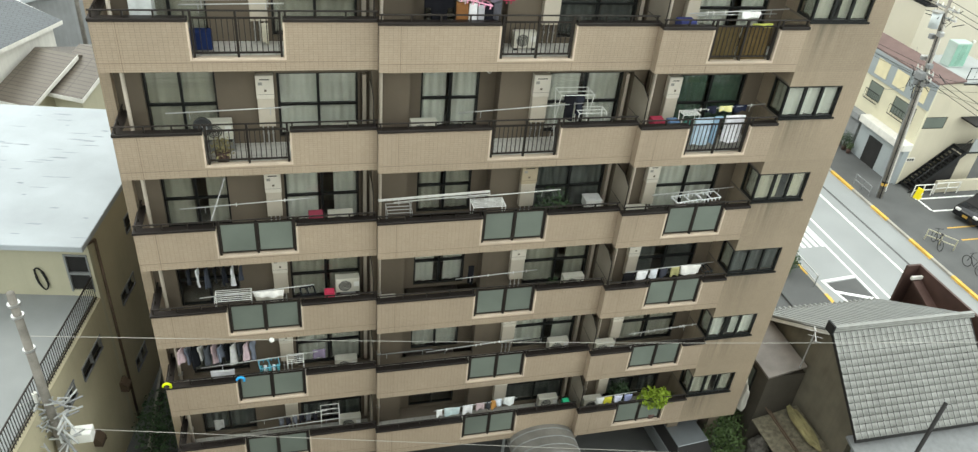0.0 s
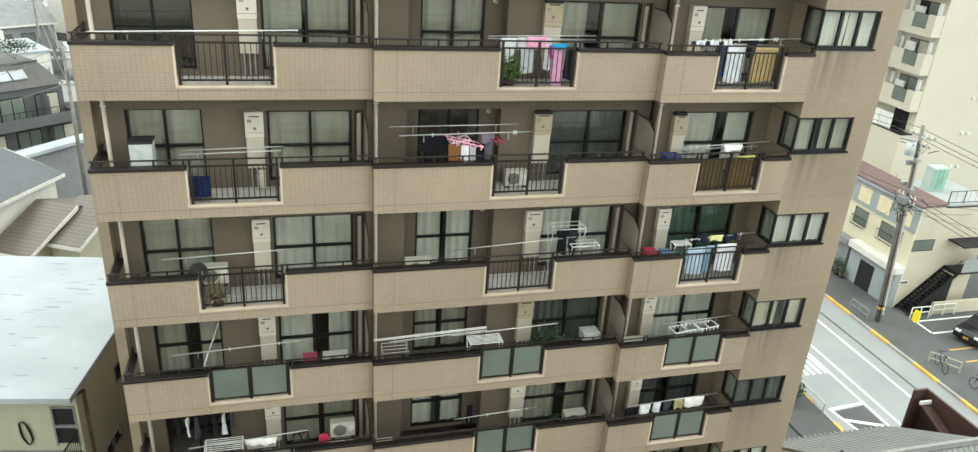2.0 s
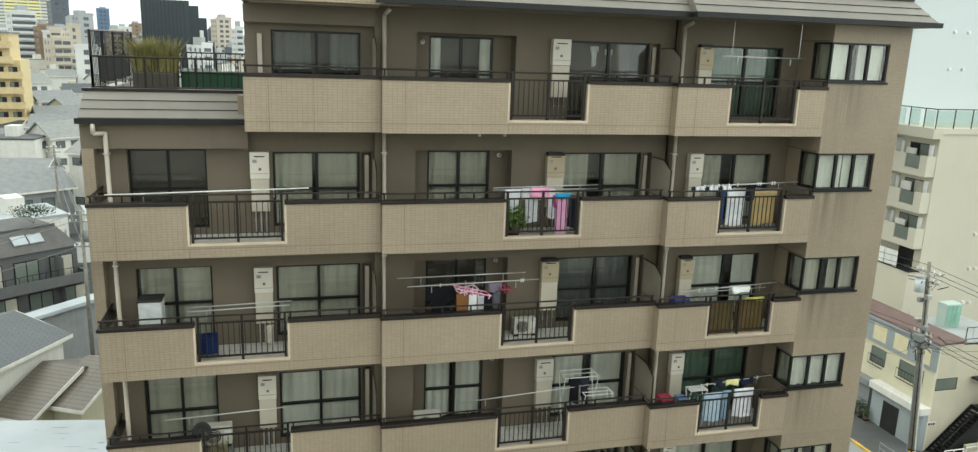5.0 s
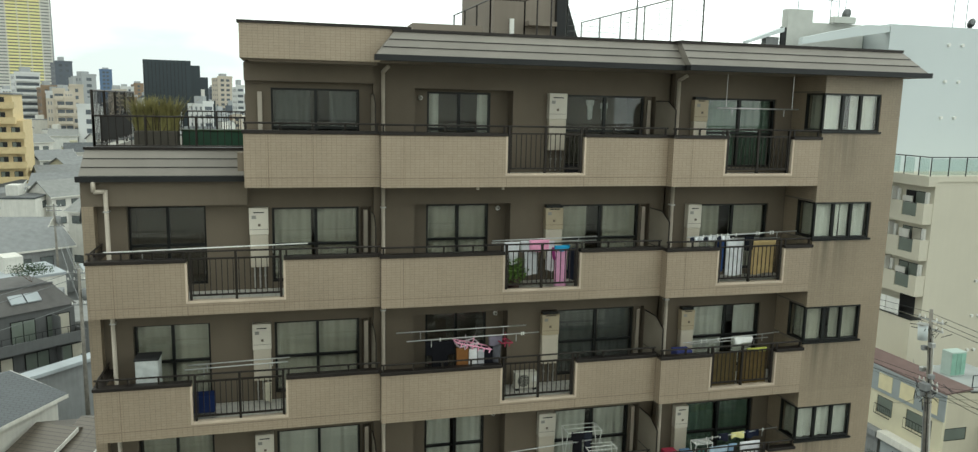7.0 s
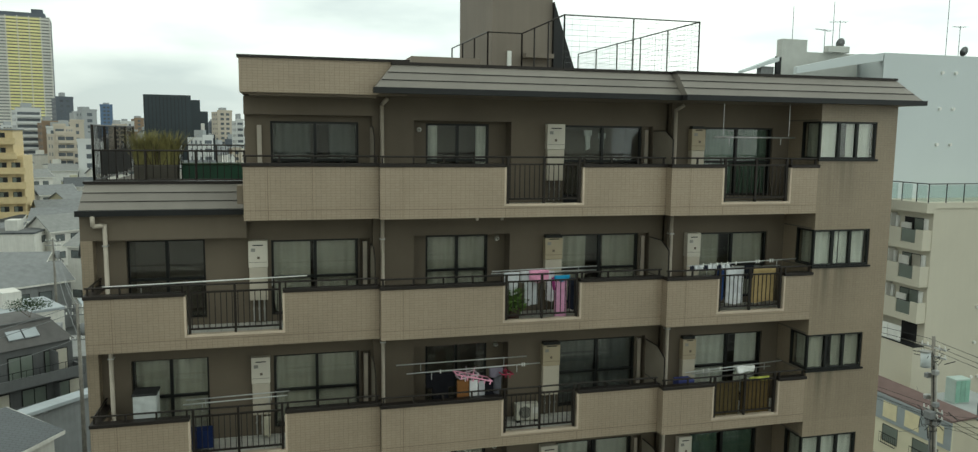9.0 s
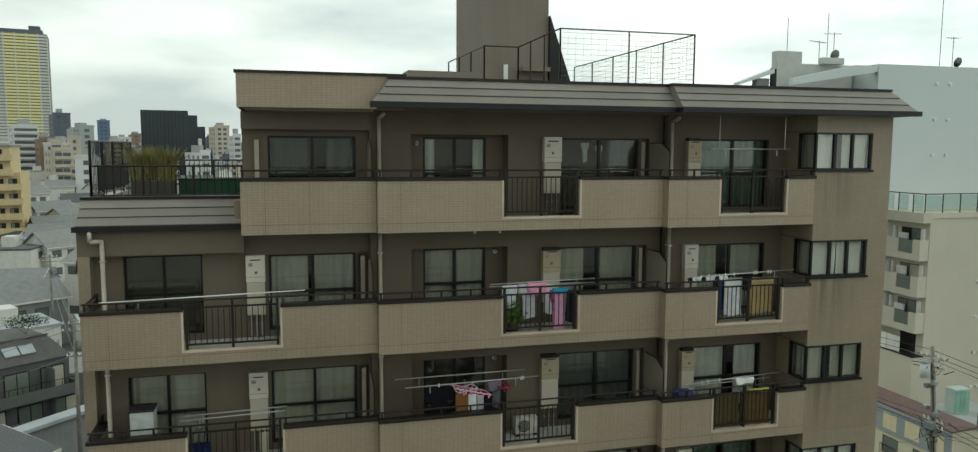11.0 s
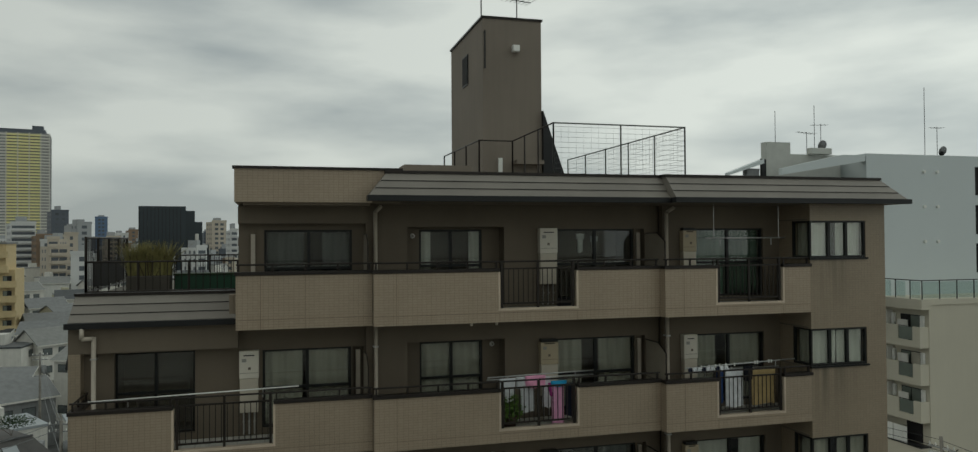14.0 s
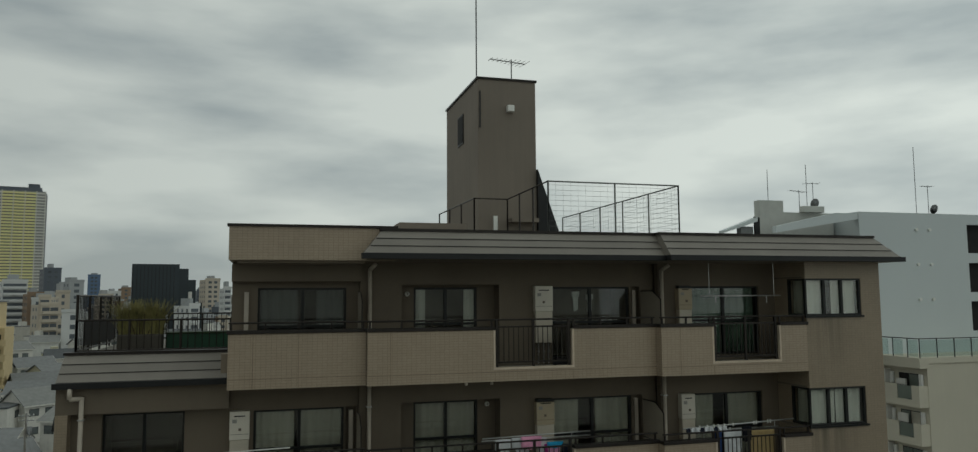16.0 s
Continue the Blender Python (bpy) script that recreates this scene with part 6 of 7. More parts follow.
bm = B()
v = [bm.verts.new(p) for p in ((-0.1, 0.4, 8.0), (11.1, 0.4, 8.0), (11.1, 8.1, 8.0), (-0.1, 8.1, 8.0), (-0.1, 2.4, 9.5), (10.2, 2.4, 9.5), (10.2, 7.0, 9.5), (-0.1, 7.0, 9.5))]
for f in ((0, 1, 5, 4), (1, 2, 6, 5), (2, 3, 7, 6), (3, 0, 4, 7), (4, 5, 6, 7), (3, 2, 1, 0)):
    bm.faces.new([v[i] for i in f])
part("roof", bm, SLATES[1], GM, "dark slate mansard roof")
part("roof_edge", box(B(), -0.1, 2.3, 9.5, 10.25, 2.5, 9.62), DGREY, GM)
for z, yy in ((2.8, 0.0), (5.3, 0.6)):
    part("balcony_slab", box(B(), -0.1, -1.0, z, 11.1, yy, z + 0.12), DGREY, GM)
    part("balcony_band", box(B(), -0.1, -1.0, z + 0.12, 11.1, -0.88, z + (1.1 if z < 5 else 0.8)), DGREY, GM)
    part("balcony_band", box(B(), 10.98, -0.88, z + 0.12, 11.1, yy, z + (1.1 if z < 5 else 0.8)), DGREY, GM)
    if z > 5:
        part("balcony_rail", box(B(), 0, -0.96, z + 1.3, 11, -0.92, z + 1.34), GUTTER, GM)
        for i in range(12):
            part("rail_post", box(B(), 0.2 + i * 0.95, -0.96, z + 0.8, 0.23 + i * 0.95, -0.93, z + 1.3), GUTTER, GM)
    for i in range(4):
        x0 = 1.0 + i * 2.6 + (0.6 if z < 5 else 0)
        wo = part("window", box(B(), x0, yy - 0.05, z + 0.3, x0 + 1.8, yy - 0.003, z + 2.1), FRAME_M, GM)
        part("pane", box(B(), x0 + 0.08, yy - 0.07, z + 0.38, x0 + 0.86, yy - 0.051, z + 2.02), FROST, wo)
        part("pane", box(B(), x0 + 0.94, yy - 0.07, z + 0.38, x0 + 1.72, yy - 0.051, z + 2.02), CURTAINS[1] if i % 2 else FROST, wo)
    part("divider", box(B(), 9.2, -0.85, z + 0.12, 9.25, yy, z + 2.2), DGREY, GM)
sk = part("skylight", prism(B(), [(1.05, 8.56), (1.75, 9.09), (1.73, 9.17), (1.03, 8.64)], 6.6, 8.8, "x"), WHITE_ROOF, GM)
part("skylight_bar", prism(B(), [(1.02, 8.6), (1.72, 9.13), (1.71, 9.19), (1.0, 8.66)], 7.66, 7.74, "x"), GUTTER, sk)
plant("roof_garden", "green roof-garden shrubs on a grey house", (-20.0, 67.5, 9.6), 0.9, 900, 0.16, LEAF_D, 61, pot=False, squash=(2, 1, 0.6))


def spot(az, d):
    return math.sin(radians(az)) * d, math.cos(radians(az)) * d


rng = random.Random(12)
row = 0
d = 72.0
while d < 430:
    az = -19.5 + rng.uniform(0, 1.0)
    stop = -11.0 if d < 150 else -3.5
    while az < stop:
        w, dp_, flat = rng.uniform(6.5, 9.5), rng.uniform(6, 8), rng.random() < 0.35
        x, y = spot(az, d)
        h = rng.choice((5.6, 6.0, 8.4, 8.4)) + (rng.choice((0, 3, 6)) if d > 220 else 0)
        col = rng.choices((0, 1, 2, 3, 4), (10, 2, 5, 1, 0))[0]
        small_house(pose(x, y, 0, 0, 0, rng.uniform(-30, 45)), w, dp_, h, WALLS[col], WHITE_ROOF if flat and rng.random() < 0.4 else rng.choice((SLATE, SLATES[3], SLATES[3], PALE_ROOF)), rng.uniform(1.4, 2.2), 100 + row,
                    ("flat-roofed " if flat else "gable-roofed ") + ("white", "cream", "pale grey", "grey", "tan")[col] + " house in a dense suburb", wins=d < 260, flat=flat)
        az += math.degrees((w + rng.uniform(1.0, 3.5)) / d)
        row += 1
    d += rng.uniform(12, 15) * (1 + d / 400)


FAR = [material("far_white_wall", lin(206, 207, 205), 0.8, vary=0.05, scale=0.1), material("far_grey_wall", lin(160, 163, 164), 0.8, vary=0.05, scale=0.1),
       material("far_tan_wall", lin(190, 180, 164), 0.8, vary=0.06, scale=0.1), material("far_slate_wall", lin(92, 98, 106), 0.6, vary=0.06, scale=0.1),
       material("far_blue_glass", lin(92, 114, 142), 0.35, vary=0.06, scale=0.1), material("far_brown_wall", lin(140, 120, 100), 0.8, vary=0.06, scale=0.1)]
FAR_GLASS = material("far_window", lin(88, 94, 100), 0.35, vary=0.2, scale=0.15)


def far_block(az, el, dist, width, mat, label, seed, depth=14, turn=0.0, top=True):
    """A city building: walls, rows of windows or balconies on the sides that show, parapet and roof room."""
    rng = random.Random(seed)
    x, y = spot(az, dist)
    h = EYE + dist * math.tan(radians(el))
    w = dist * radians(width)
    ob = thing("city_block", label, "building", pose(x, y, 0, 0, 0, -az + turn))
    part("wall", box(B(), -w / 2, 0, 0, w / 2, depth, h), mat, ob)
    part("parapet", box(B(), -w / 2 - 0.2, -0.2, h, w / 2 + 0.2, 0.3, h + 1.0), mat, ob)
    if top:
        part("roof_room", box(B(), -w * rng.uniform(0.1, 0.3), 3, h, w * rng.uniform(0.05, 0.3), depth - 3, h + rng.uniform(2, 4)), FAR[1], ob)
    step, kind = rng.choice((2.2, 2.8, 3.4)), rng.random()
    wide = step * rng.uniform(0.45, 0.7)
    glass_bm, band_bm = B(), B()
    for j in range(int((h - 2) / 3.0)):
        z = h - 2.4 - j * 3.0
        if z < 3:
            break
        if kind < 0.35:
            box(band_bm, -w / 2 + 0.4, -1.1, z - 1.0, w / 2 - 0.4, -0.05, z + 0.1)
            box(glass_bm, -w / 2 + 0.5, -0.06, z + 0.1, w / 2 - 0.5, 0.1, z + 1.4)
        else:
            n = max(1, int((w - 1) / step))
            for i in range(n):
                a = -n * step / 2 + i * step + (step - wide) / 2
                box(glass_bm, a, -0.06, z, a + wide, 0.1, z + 1.5)
        for i in range(int(depth / 4)):
            for sx in (-w / 2, w / 2):
                box(glass_bm, sx - 0.06, 1.5 + i * 4, z, sx + 0.06, 3.0 + i * 4, z + 1.3)
    tagged(part("glazing", glass_bm, FAR_GLASS, ob), kind="stuff")
    if kind < 0.35:
        tagged(part("balcony_front", band_bm, mat, ob), kind="stuff")
    else:
        band_bm.free()
    return ob


for i, (az, el, dist, width, m, t, lb) in enumerate((
        (-13.85, 2.0, 520, 1.0, 3, 10, "dark blue-grey office block in the distance"), (-12.45, 1.2, 430, 0.9, 1, 20, "grey apartment block in the distance"),
        (-11.45, 1.6, 700, 0.75, 4, 0, "blue glass office tower in the distance"), (-13.2, 0.5, 380, 0.8, 2, 12, "tan apartment block in the distance"),
        (-10.7, 0.3, 560, 0.9, 2, 10, "tan office block in the distance"), (-10.2, 0.5, 620, 0.8, 0, 10, "white apartment block in the distance"),
        (-9.5, 0.75, 700, 0.6, 5, 10, "brown apartment block in the distance"), (-4.0, 1.35, 520, 1.0, 2, 16, "tan apartment block in the distance"),
        (-3.0, 0.75, 420, 0.5, 0, 10, "white apartment block in the distance"), (-4.75, 0.6, 640, 0.6, 3, 8, "dark office block in the distance"),
        (-15.9, 1.2, 420, 1.4, 0, 8, "pale apartment block in the distance"), (-14.75, 0.4, 400, 0.9, 5, 8, "brown apartment block in the distance"),
        (-13.9, -0.3, 330, 1.1, 2, 14, "tan apartment block in the distance"), (-12.6, -0.8, 280, 1.3, 0, -8, "white apartment block in the distance"))):
    far_block(az, el, dist, width, FAR[m], lb, 700 + i, turn=t)
rng = random.Random(31)
for i in range(84):
    az = -19 + 16.5 * (i + rng.random()) / 84
    far_block(az, rng.uniform(-1.4, 0.3), rng.uniform(300, 1100), rng.uniform(0.4, 1.0), FAR[rng.choice((0, 0, 0, 1, 2, 2, 3, 5))], "mid-rise city block in the hazy distance", 800 + i, turn=rng.uniform(-25, 25), top=i % 2 == 0)
BLK = material("black_glass_office", lin(46, 54, 58), 0.3, 0.2, vary=0.1, scale=0.05)
bx = thing("black_office_building", "stepped black glass office building in the distance", "building", pose(*spot(-7.6, 330), 0, 0, 0, 7.6))
part("wall", box(B(), -9.2, 0, 0, 8.1, 16, EYE + 330 * math.tan(radians(2.42))), BLK, bx)
part("wall", box(B(), 8.1, 1, 0, 11.5, 16, EYE + 330 * math.tan(radians(2.12))), BLK, bx)
part("wall", box(B(), 11.5, 2, 0, 14.4, 16, EYE + 330 * math.tan(radians(1.35))), BLK, bx)
part("wall", box(B(), 14.4, 3, 0, 17.0, 16, EYE - 1.4), BLK, bx)
part("sign_panel", box(B(), 11.6, 1.7, EYE - 1, 13.0, 1.99, EYE + 3), WHITE_WALL, bx)
for i in range(12):
    part("mullion", box(B(), -8.8 + i * 1.35, -0.15, 10, -8.65 + i * 1.35, -0.01, EYE + 13.2), GUTTER, bx)

# the tall yellow-banded residential tower
YT = thing("yellow_residential_tower", "tall residential tower with yellow and white balcony bands", "building", pose(*spot(-16.1, 900), 0, 0, 0, 12))
TOPZ = EYE + 900 * math.tan(radians(7.0))
YEL = material("yellow_balcony", lin(232, 224, 164), 0.7, vary=0.05)
part("wall", box(B(), -30, 1.5, 0, 26, 40, TOPZ), GREY_WALL, YT)
for i in range(44):
    z = TOPZ - 1.2 - i * 3.05
    part("balcony_band", box(B(), -12, 0, z - 1.9, 18, 1.5, z), YEL, YT)
    part("balcony_band", box(B(), 18, 0.4, z - 1.9, 26.4, 1.5, z), WHITE_WALL, YT)
    part("balcony_band", box(B(), -30, 0.4, z - 1.9, -12, 1.5, z), WHITE_WALL, YT)
for x in (-12, -2, 8, 18, 25.6):
    part("fin", box(B(), x - 0.4, -0.2, 0, x + 0.4, 1.5, TOPZ), WHITE_WALL, YT)
part("crown", box(B(), -20, 4, TOPZ, 22, 30, TOPZ + 4), FAR[3], YT)
part("crown", box(B(), 10, 6, TOPZ + 4, 20, 20, TOPZ + 8), FAR[3], YT)
# the tan apartment house with stepped balconies
TAN_B = material("tan_balcony", lin(198, 178, 136), 0.7, vary=0.06)
TA = thing("tan_apartment_house", "tan apartment house with stepped balconies", "building", pose(*spot(-16.9, 178), 0, 0, 0, 8))
part("wall", box(B(), -8, 0, 0, 0.2, 12, 24.3), TAN_B, TA)
part("wall", box(B(), 0.2, 0.5, 0, 1.7, 12, 19.2), TAN_B, TA)
part("roof_edge", box(B(), -8, -0.3, 24.3, 0.5, 12, 24.6), GREY_WALL, TA)
for i in range(8):
    z = 21.7 - i * 2.9
    x1 = 0.7 if i < 2 else 2.2
    part("balcony", box(B(), -8, -1.3, z - 0.15, x1, 0, z), TAN_B, TA)
    part("parapet", box(B(), -8, -1.3, z, x1, -1.15, z + 1.15), TAN_B, TA)
    part("parapet", box(B(), x1 - 0.15, -1.15, z, x1, 0.4, z + 1.15), TAN_B, TA)
    for a in range(3 if i < 2 else 4):
        w = part("window", box(B(), -7.2 + a * 2.3, -0.06, z + 0.1, -5.7 + a * 2.3, -0.01, z + 2.1), FRAME_M, TA)
        part("pane", box(B(), -7.1 + a * 2.3, -0.08, z + 0.2, -6.5 + a * 2.3, -0.061, z + 2.0), FROST, w)


# ---- things on the balconies ----
BAYS = {"left": (YL, WL), "mid": (YM, WM), "right": (YR, WR)}


def level(k):
    return LIP - FLOOR * k


FAN_M = material("fan_shade", lin(84, 84, 80), 0.8, vary=0.1)


def ac_unit(bay, k, x, dy=0.42, up=0.0, turn=0.0, label="cream air-conditioner outdoor unit on a balcony floor"):
    """An outdoor unit with its fan guard, feet and pipe; it stands near the wall."""
    y = BAYS[bay][1] - dy
    z = level(k) - 0.152
    ob = thing("outdoor_unit", label, "air conditioner", pose(x, y, z, 0, 0, turn), "balcony air conditioners")
    if up:
        part("stand", box(B(), -0.36, -0.1, 0, 0.36, 0.2, up), GREY_WALL, ob)
    part("casing", bent(box(B(), -0.36, -0.13, up + 0.05, 0.36, 0.14, up + 0.56), 0.02, 2), AC_M, ob)
    part("fan_opening", rod(B(), (-0.08, -0.14, up + 0.3), (-0.08, -0.131, up + 0.3), 0.2, 20), FAN_M, ob)
    ring = B()
    for j in range(4):
        r = 0.05 + 0.048 * j
        tube(ring, [(-0.08 + r * math.cos(i * math.tau / 16), -0.148, up + 0.3 + r * math.sin(i * math.tau / 16)) for i in range(17)], 0.005, 4)
    part("fan_guard", ring, AC_M, ob)
    part("side_cover", bent(box(B(), 0.18, -0.14, up + 0.26, 0.34, -0.131, up + 0.44), 0.003, 1), WHITE, ob)
    for s in (-0.28, 0.28):
        part("foot", box(B(), s - 0.05, -0.16, up, s + 0.05, 0.18, up + 0.06), DARK, ob)
    return ob


def pole(bay, k, x0, x1, h, dy=0.45, tilt=0.0, pegs=0, mat=None, label="thin steel laundry pole over a balcony rail"):
    y, z = BAYS[bay][0] + dy, level(k) + h
    ob = thing("laundry_pole", label, "laundry pole", pose(x0, y, z), "laundry poles")
    part("tube", rod(B(), (0, 0, 0), (x1 - x0, 0, tilt), 0.016, 8), mat or STEEL, ob, soft=True)
    for u in (0.18, 0.82):
        part("hook", rod(B(), ((x1 - x0) * u, 0.0, tilt * u - 0.015), ((x1 - x0) * u, 0.0, tilt * u - 0.19), 0.012, 5), STEEL, ob)
    rg = random.Random(int(x0 * 100) + k)
    for i in range(pegs):
        px = (x1 - x0) * rg.uniform(0.05, 0.95)
        part("peg", box(B(), px - 0.013, -0.014, tilt * px / (x1 - x0) - 0.05, px + 0.013, 0.014, tilt * px / (x1 - x0) + 0.04), WHITE, ob)
    return ob


CLOTH = {}


def cloth_mat(rgb):
    if rgb not in CLOTH:
        CLOTH[rgb] = material("cloth", lin(*rgb), 0.9, vary=0.1, scale=6, grain=180, bump=0.25, spec=0.1)
    return CLOTH[rgb]


def garment(name, bay, k, x, w, h, top, rgb, label, dy=0.45, kind="sheet", turn=0.0, seed=0):
    """Washing that hangs from a pole: folded sheets, shirts with sleeves, or trousers, in two layers of cloth."""
    y, z = BAYS[bay][0] + dy, level(k) + top
    rg = random.Random(seed + int(x * 37) + k * 11)
    outline = {"sheet": lambda u, v: True,
               "shirt": lambda u, v: (0.2 < u < 0.8) or v > 0.66,
               "trousers": lambda u, v: v > 0.72 or not 0.44 < u < 0.56}[kind]
    nx, nz = max(6, int(w / 0.05)), max(6, int(h / 0.07))
    ph, amp = rg.uniform(0, 6), rg.uniform(0.012, 0.028)
    bm, seen = B(), {}

    def v(i, j, s):
        key = (i, j, s)
        if key not in seen:
            u, t = i / nx, j / nz
            fold = amp * (1.2 - t) * math.sin(u * nx * 0.9 + ph) + 0.01 * math.sin(u * 5 + t * 4 + ph)
            sag = 0.02 * math.sin(u * math.pi * 2 + ph) * (1 - t)
            seen[key] = bm.verts.new(((u - 0.5) * w * (0.96 + 0.06 * t), s * (0.012 + 0.02 * (1 - t)) + fold, (t - 1) * h + sag))
        return seen[key]

    def inside(i, j):
        return 0 <= i < nx and 0 <= j < nz and outline((i + 0.5) / nx, (j + 0.5) / nz)

    for i in range(nx):
        for j in range(nz):
            if not inside(i, j):
                continue
            for s in (-1, 1):
                bm.faces.new((v(i, j, s), v(i + 1, j, s), v(i + 1, j + 1, s), v(i, j + 1, s)))
            for di, dj, a, b2 in ((-1, 0, (0, 0), (0, 1)), (1, 0, (1, 0), (1, 1)), (0, 1, (0, 1), (1, 1))):
                if not inside(i + di, j + dj):
                    p, q = (i + a[0], j + a[1]), (i + b2[0], j + b2[1])
                    bm.faces.new((v(*p, -1), v(*q, -1), v(*q, 1), v(*p, 1)))
    ob = tagged(part(name, bm, cloth_mat(rgb), soft=True), label, "laundry", "washing on the balconies")
    ob.matrix_basis = pose(x, y, z, 0, 0, turn)
    return ob


def pinch_hanger(bay, k, x, top, rgb, w=0.7, tilt=0.0, dy=0.45, n=9, label="plastic pinch hanger with pegs on a pole"):
    """A square peg frame that hangs from a hook."""
    y, z = BAYS[bay][0] + dy, level(k) + top
    ob = thing("pinch_hanger", label, "hanger", pose(x, y, z, 0, tilt, 8))
    m = cloth_mat(rgb)
    fr = B()
    for a, b2 in (((-w / 2, -0.18), (w / 2, -0.18)), ((-w / 2, 0.18), (w / 2, 0.18)), ((-w / 2, -0.18), (-w / 2, 0.18)), ((w / 2, -0.18), (w / 2, 0.18)), ((0, -0.18), (0, 0.18))):
        rod(fr, (*a, -0.2), (*b2, -0.2), 0.018, 6)
    part("frame", fr, m, ob)
    part("hook", rod(B(), (0, 0, -0.2), (0, 0, 0.03), 0.01, 5), m, ob)
    for i in range(n):
        px = -w / 2 + w * (i + 0.5) / n
        part("peg", box(B(), px - 0.013, -0.19 if i % 2 else 0.17, -0.29, px + 0.013, -0.17 if i % 2 else 0.19, -0.2), m, ob)
    return ob


def rack(bay, k, x, w, d, h, dy, label="white folding drying rack on a balcony", mat=None, up=0.0, bars=4):
    """A folding rack of thin tubes."""
    y, z = BAYS[bay][0] + dy, level(k) - 0.152 + up
    ob = thing("drying_rack", label, "drying rack", pose(x, y, z))
    m = mat or WHITE
    for s in (-w / 2, w / 2):
        part("leg", rod(B(), (s, -d / 2, 0), (s, d / 2, h), 0.013, 6), m, ob)
        part("leg", rod(B(), (s, d / 2, 0), (s, -d / 2, h), 0.013, 6), m, ob)
    for i in range(bars):
        yy = -d / 2 + d * i / (bars - 1)
        part("bar", rod(B(), (-w / 2, yy, h), (w / 2, yy, h), 0.011, 6), m, ob)
    for s in (-w / 2, w / 2):
        part("arm", rod(B(), (s, -d / 2, h), (s, d / 2, h), 0.013, 6), m, ob)
    return ob


def crate(name, bay, k, x, dy, w, d, h, rgb, label, up=0.0, lid=None, category="box"):
    y, z = BAYS[bay][0] + dy, level(k) - 0.152 + up
    ob = thing(name, label, category, pose(x, y, z))
    part("body", bent(box(B(), -w / 2, -d / 2, 0, w / 2, d / 2, h), 0.02, 2), cloth_mat(rgb), ob)
    if lid:
        part("lid", bent(box(B(), -w / 2 - 0.02, -d / 2 - 0.02, h, w / 2 + 0.02, d / 2 + 0.02, h + 0.05), 0.012, 1), cloth_mat(lid), ob)
    return ob


def potted(bay, k, x, dy, r, n, size, mat, seed, label, stem=0.5, blades=False, squash=(1, 1, 1), up=0.0):
    return plant("balcony_plant", label, (x, BAYS[bay][0] + dy, level(k) - 0.152 + up), r, n, size, mat, seed, stem=stem, blades=blades, squash=squash)


# outdoor units
ac_unit("mid", 2, 5.98, 0.35).scale = (0.85, 0.85, 0.85)
ac_unit("left", 3, -1.9, 0.3, 0.3)
ac_unit("left", 3, 1.3, 0.4, 0.1)
ac_unit("left", 4, 1.15, 0.4, 0.2)
ac_unit("left", 5, 1.25, 0.4, 0.0)
ac_unit("left", 5, 1.3, 0.4, 0.66, label="cream air-conditioner outdoor unit stacked on a second one")
ac_unit("left", 6, 1.2, 0.4, 0.15)
ac_unit("left", 7, 1.3, 0.4, 0.15)
ac_unit("mid", 3, 3.4, 0.4, 0.3)
ac_unit("mid", 5, 8.6, 0.4, 0.2)
ac_unit("mid", 6, 8.5, 0.4, 0.2)
ac_unit("mid", 7, 8.5, 0.4, 0.2)
ac_unit("right", 4, 10.1, 0.4, 0.1)
ac_unit("right", 6, 10.1, 0.45, 0.2)
ac_unit("right", 7, 10.15, 0.45, 0.2)

# top floor
for x in (10.95, 12.9):
    tagged(part("pole_hanger", rod(B(), (x, YR + 0.5, 24.6), (x, YR + 0.5, 25.48), 0.007, 6), STEEL), "thin steel pole hanger under an eave", "pole hanger")
pole("right", 0, 10.7, 13.1, 1.58, 0.5)
garment("shirt", "mid", 0, 7.75, 0.22, 0.5, 1.72, (220, 220, 214), "white shirt on a hanger behind glass", dy=1.55, kind="shirt")
garment("shirt", "mid", 0, 8.15, 0.2, 0.45, 1.65, (214, 214, 210), "white shirt on a hanger behind glass", dy=1.55, kind="shirt")
crate("shoe_box", "mid", 0, 7.1, 1.05, 0.3, 0.25, 0.2, (60, 60, 62), "dark box on the balcony floor")

# second floor from the top
pole("left", 1, -3.9, 0.45, 1.03, 0.3, 0.1, mat=WHITE)
pole("mid", 1, 4.85, 7.6, 1.1, 0.35, 0.05)
pole("mid", 1, 4.9, 7.7, 1.0, 0.6, 0.0)
garment("towel", "mid", 1, 5.35, 0.38, 0.55, 1.06, (214, 216, 218), "white towel hung behind a balcony grille", 0.35)
garment("shirt", "mid", 1, 5.85, 0.55, 0.85, 1.08, (196, 198, 200), "pale grey shirt hung behind a balcony grille", 0.35, "shirt")
garment("towel", "mid", 1, 6.05, 0.5, 0.28, 1.10, (228, 160, 190), "pink towel over a laundry pole", 0.32)
garment("towel", "mid", 1, 6.35, 0.2, 0.75, 1.06, (210, 206, 210), "white vest hung behind a balcony grille", 0.35)
garment("trousers", "mid", 1, 6.62, 0.3, 0.95, 0.85, (226, 166, 200), "pink trousers hung behind a balcony grille", 0.3, "trousers")
garment("peg_cloth", "mid", 1, 6.65, 0.4, 0.13, 0.95, (60, 160, 206), "row of blue cloths pegged on a hanger", 0.3)
garment("shirt", "mid", 1, 6.93, 0.2, 0.8, 0.88, (40, 44, 58), "dark navy shirt hung behind a balcony grille", 0.3)
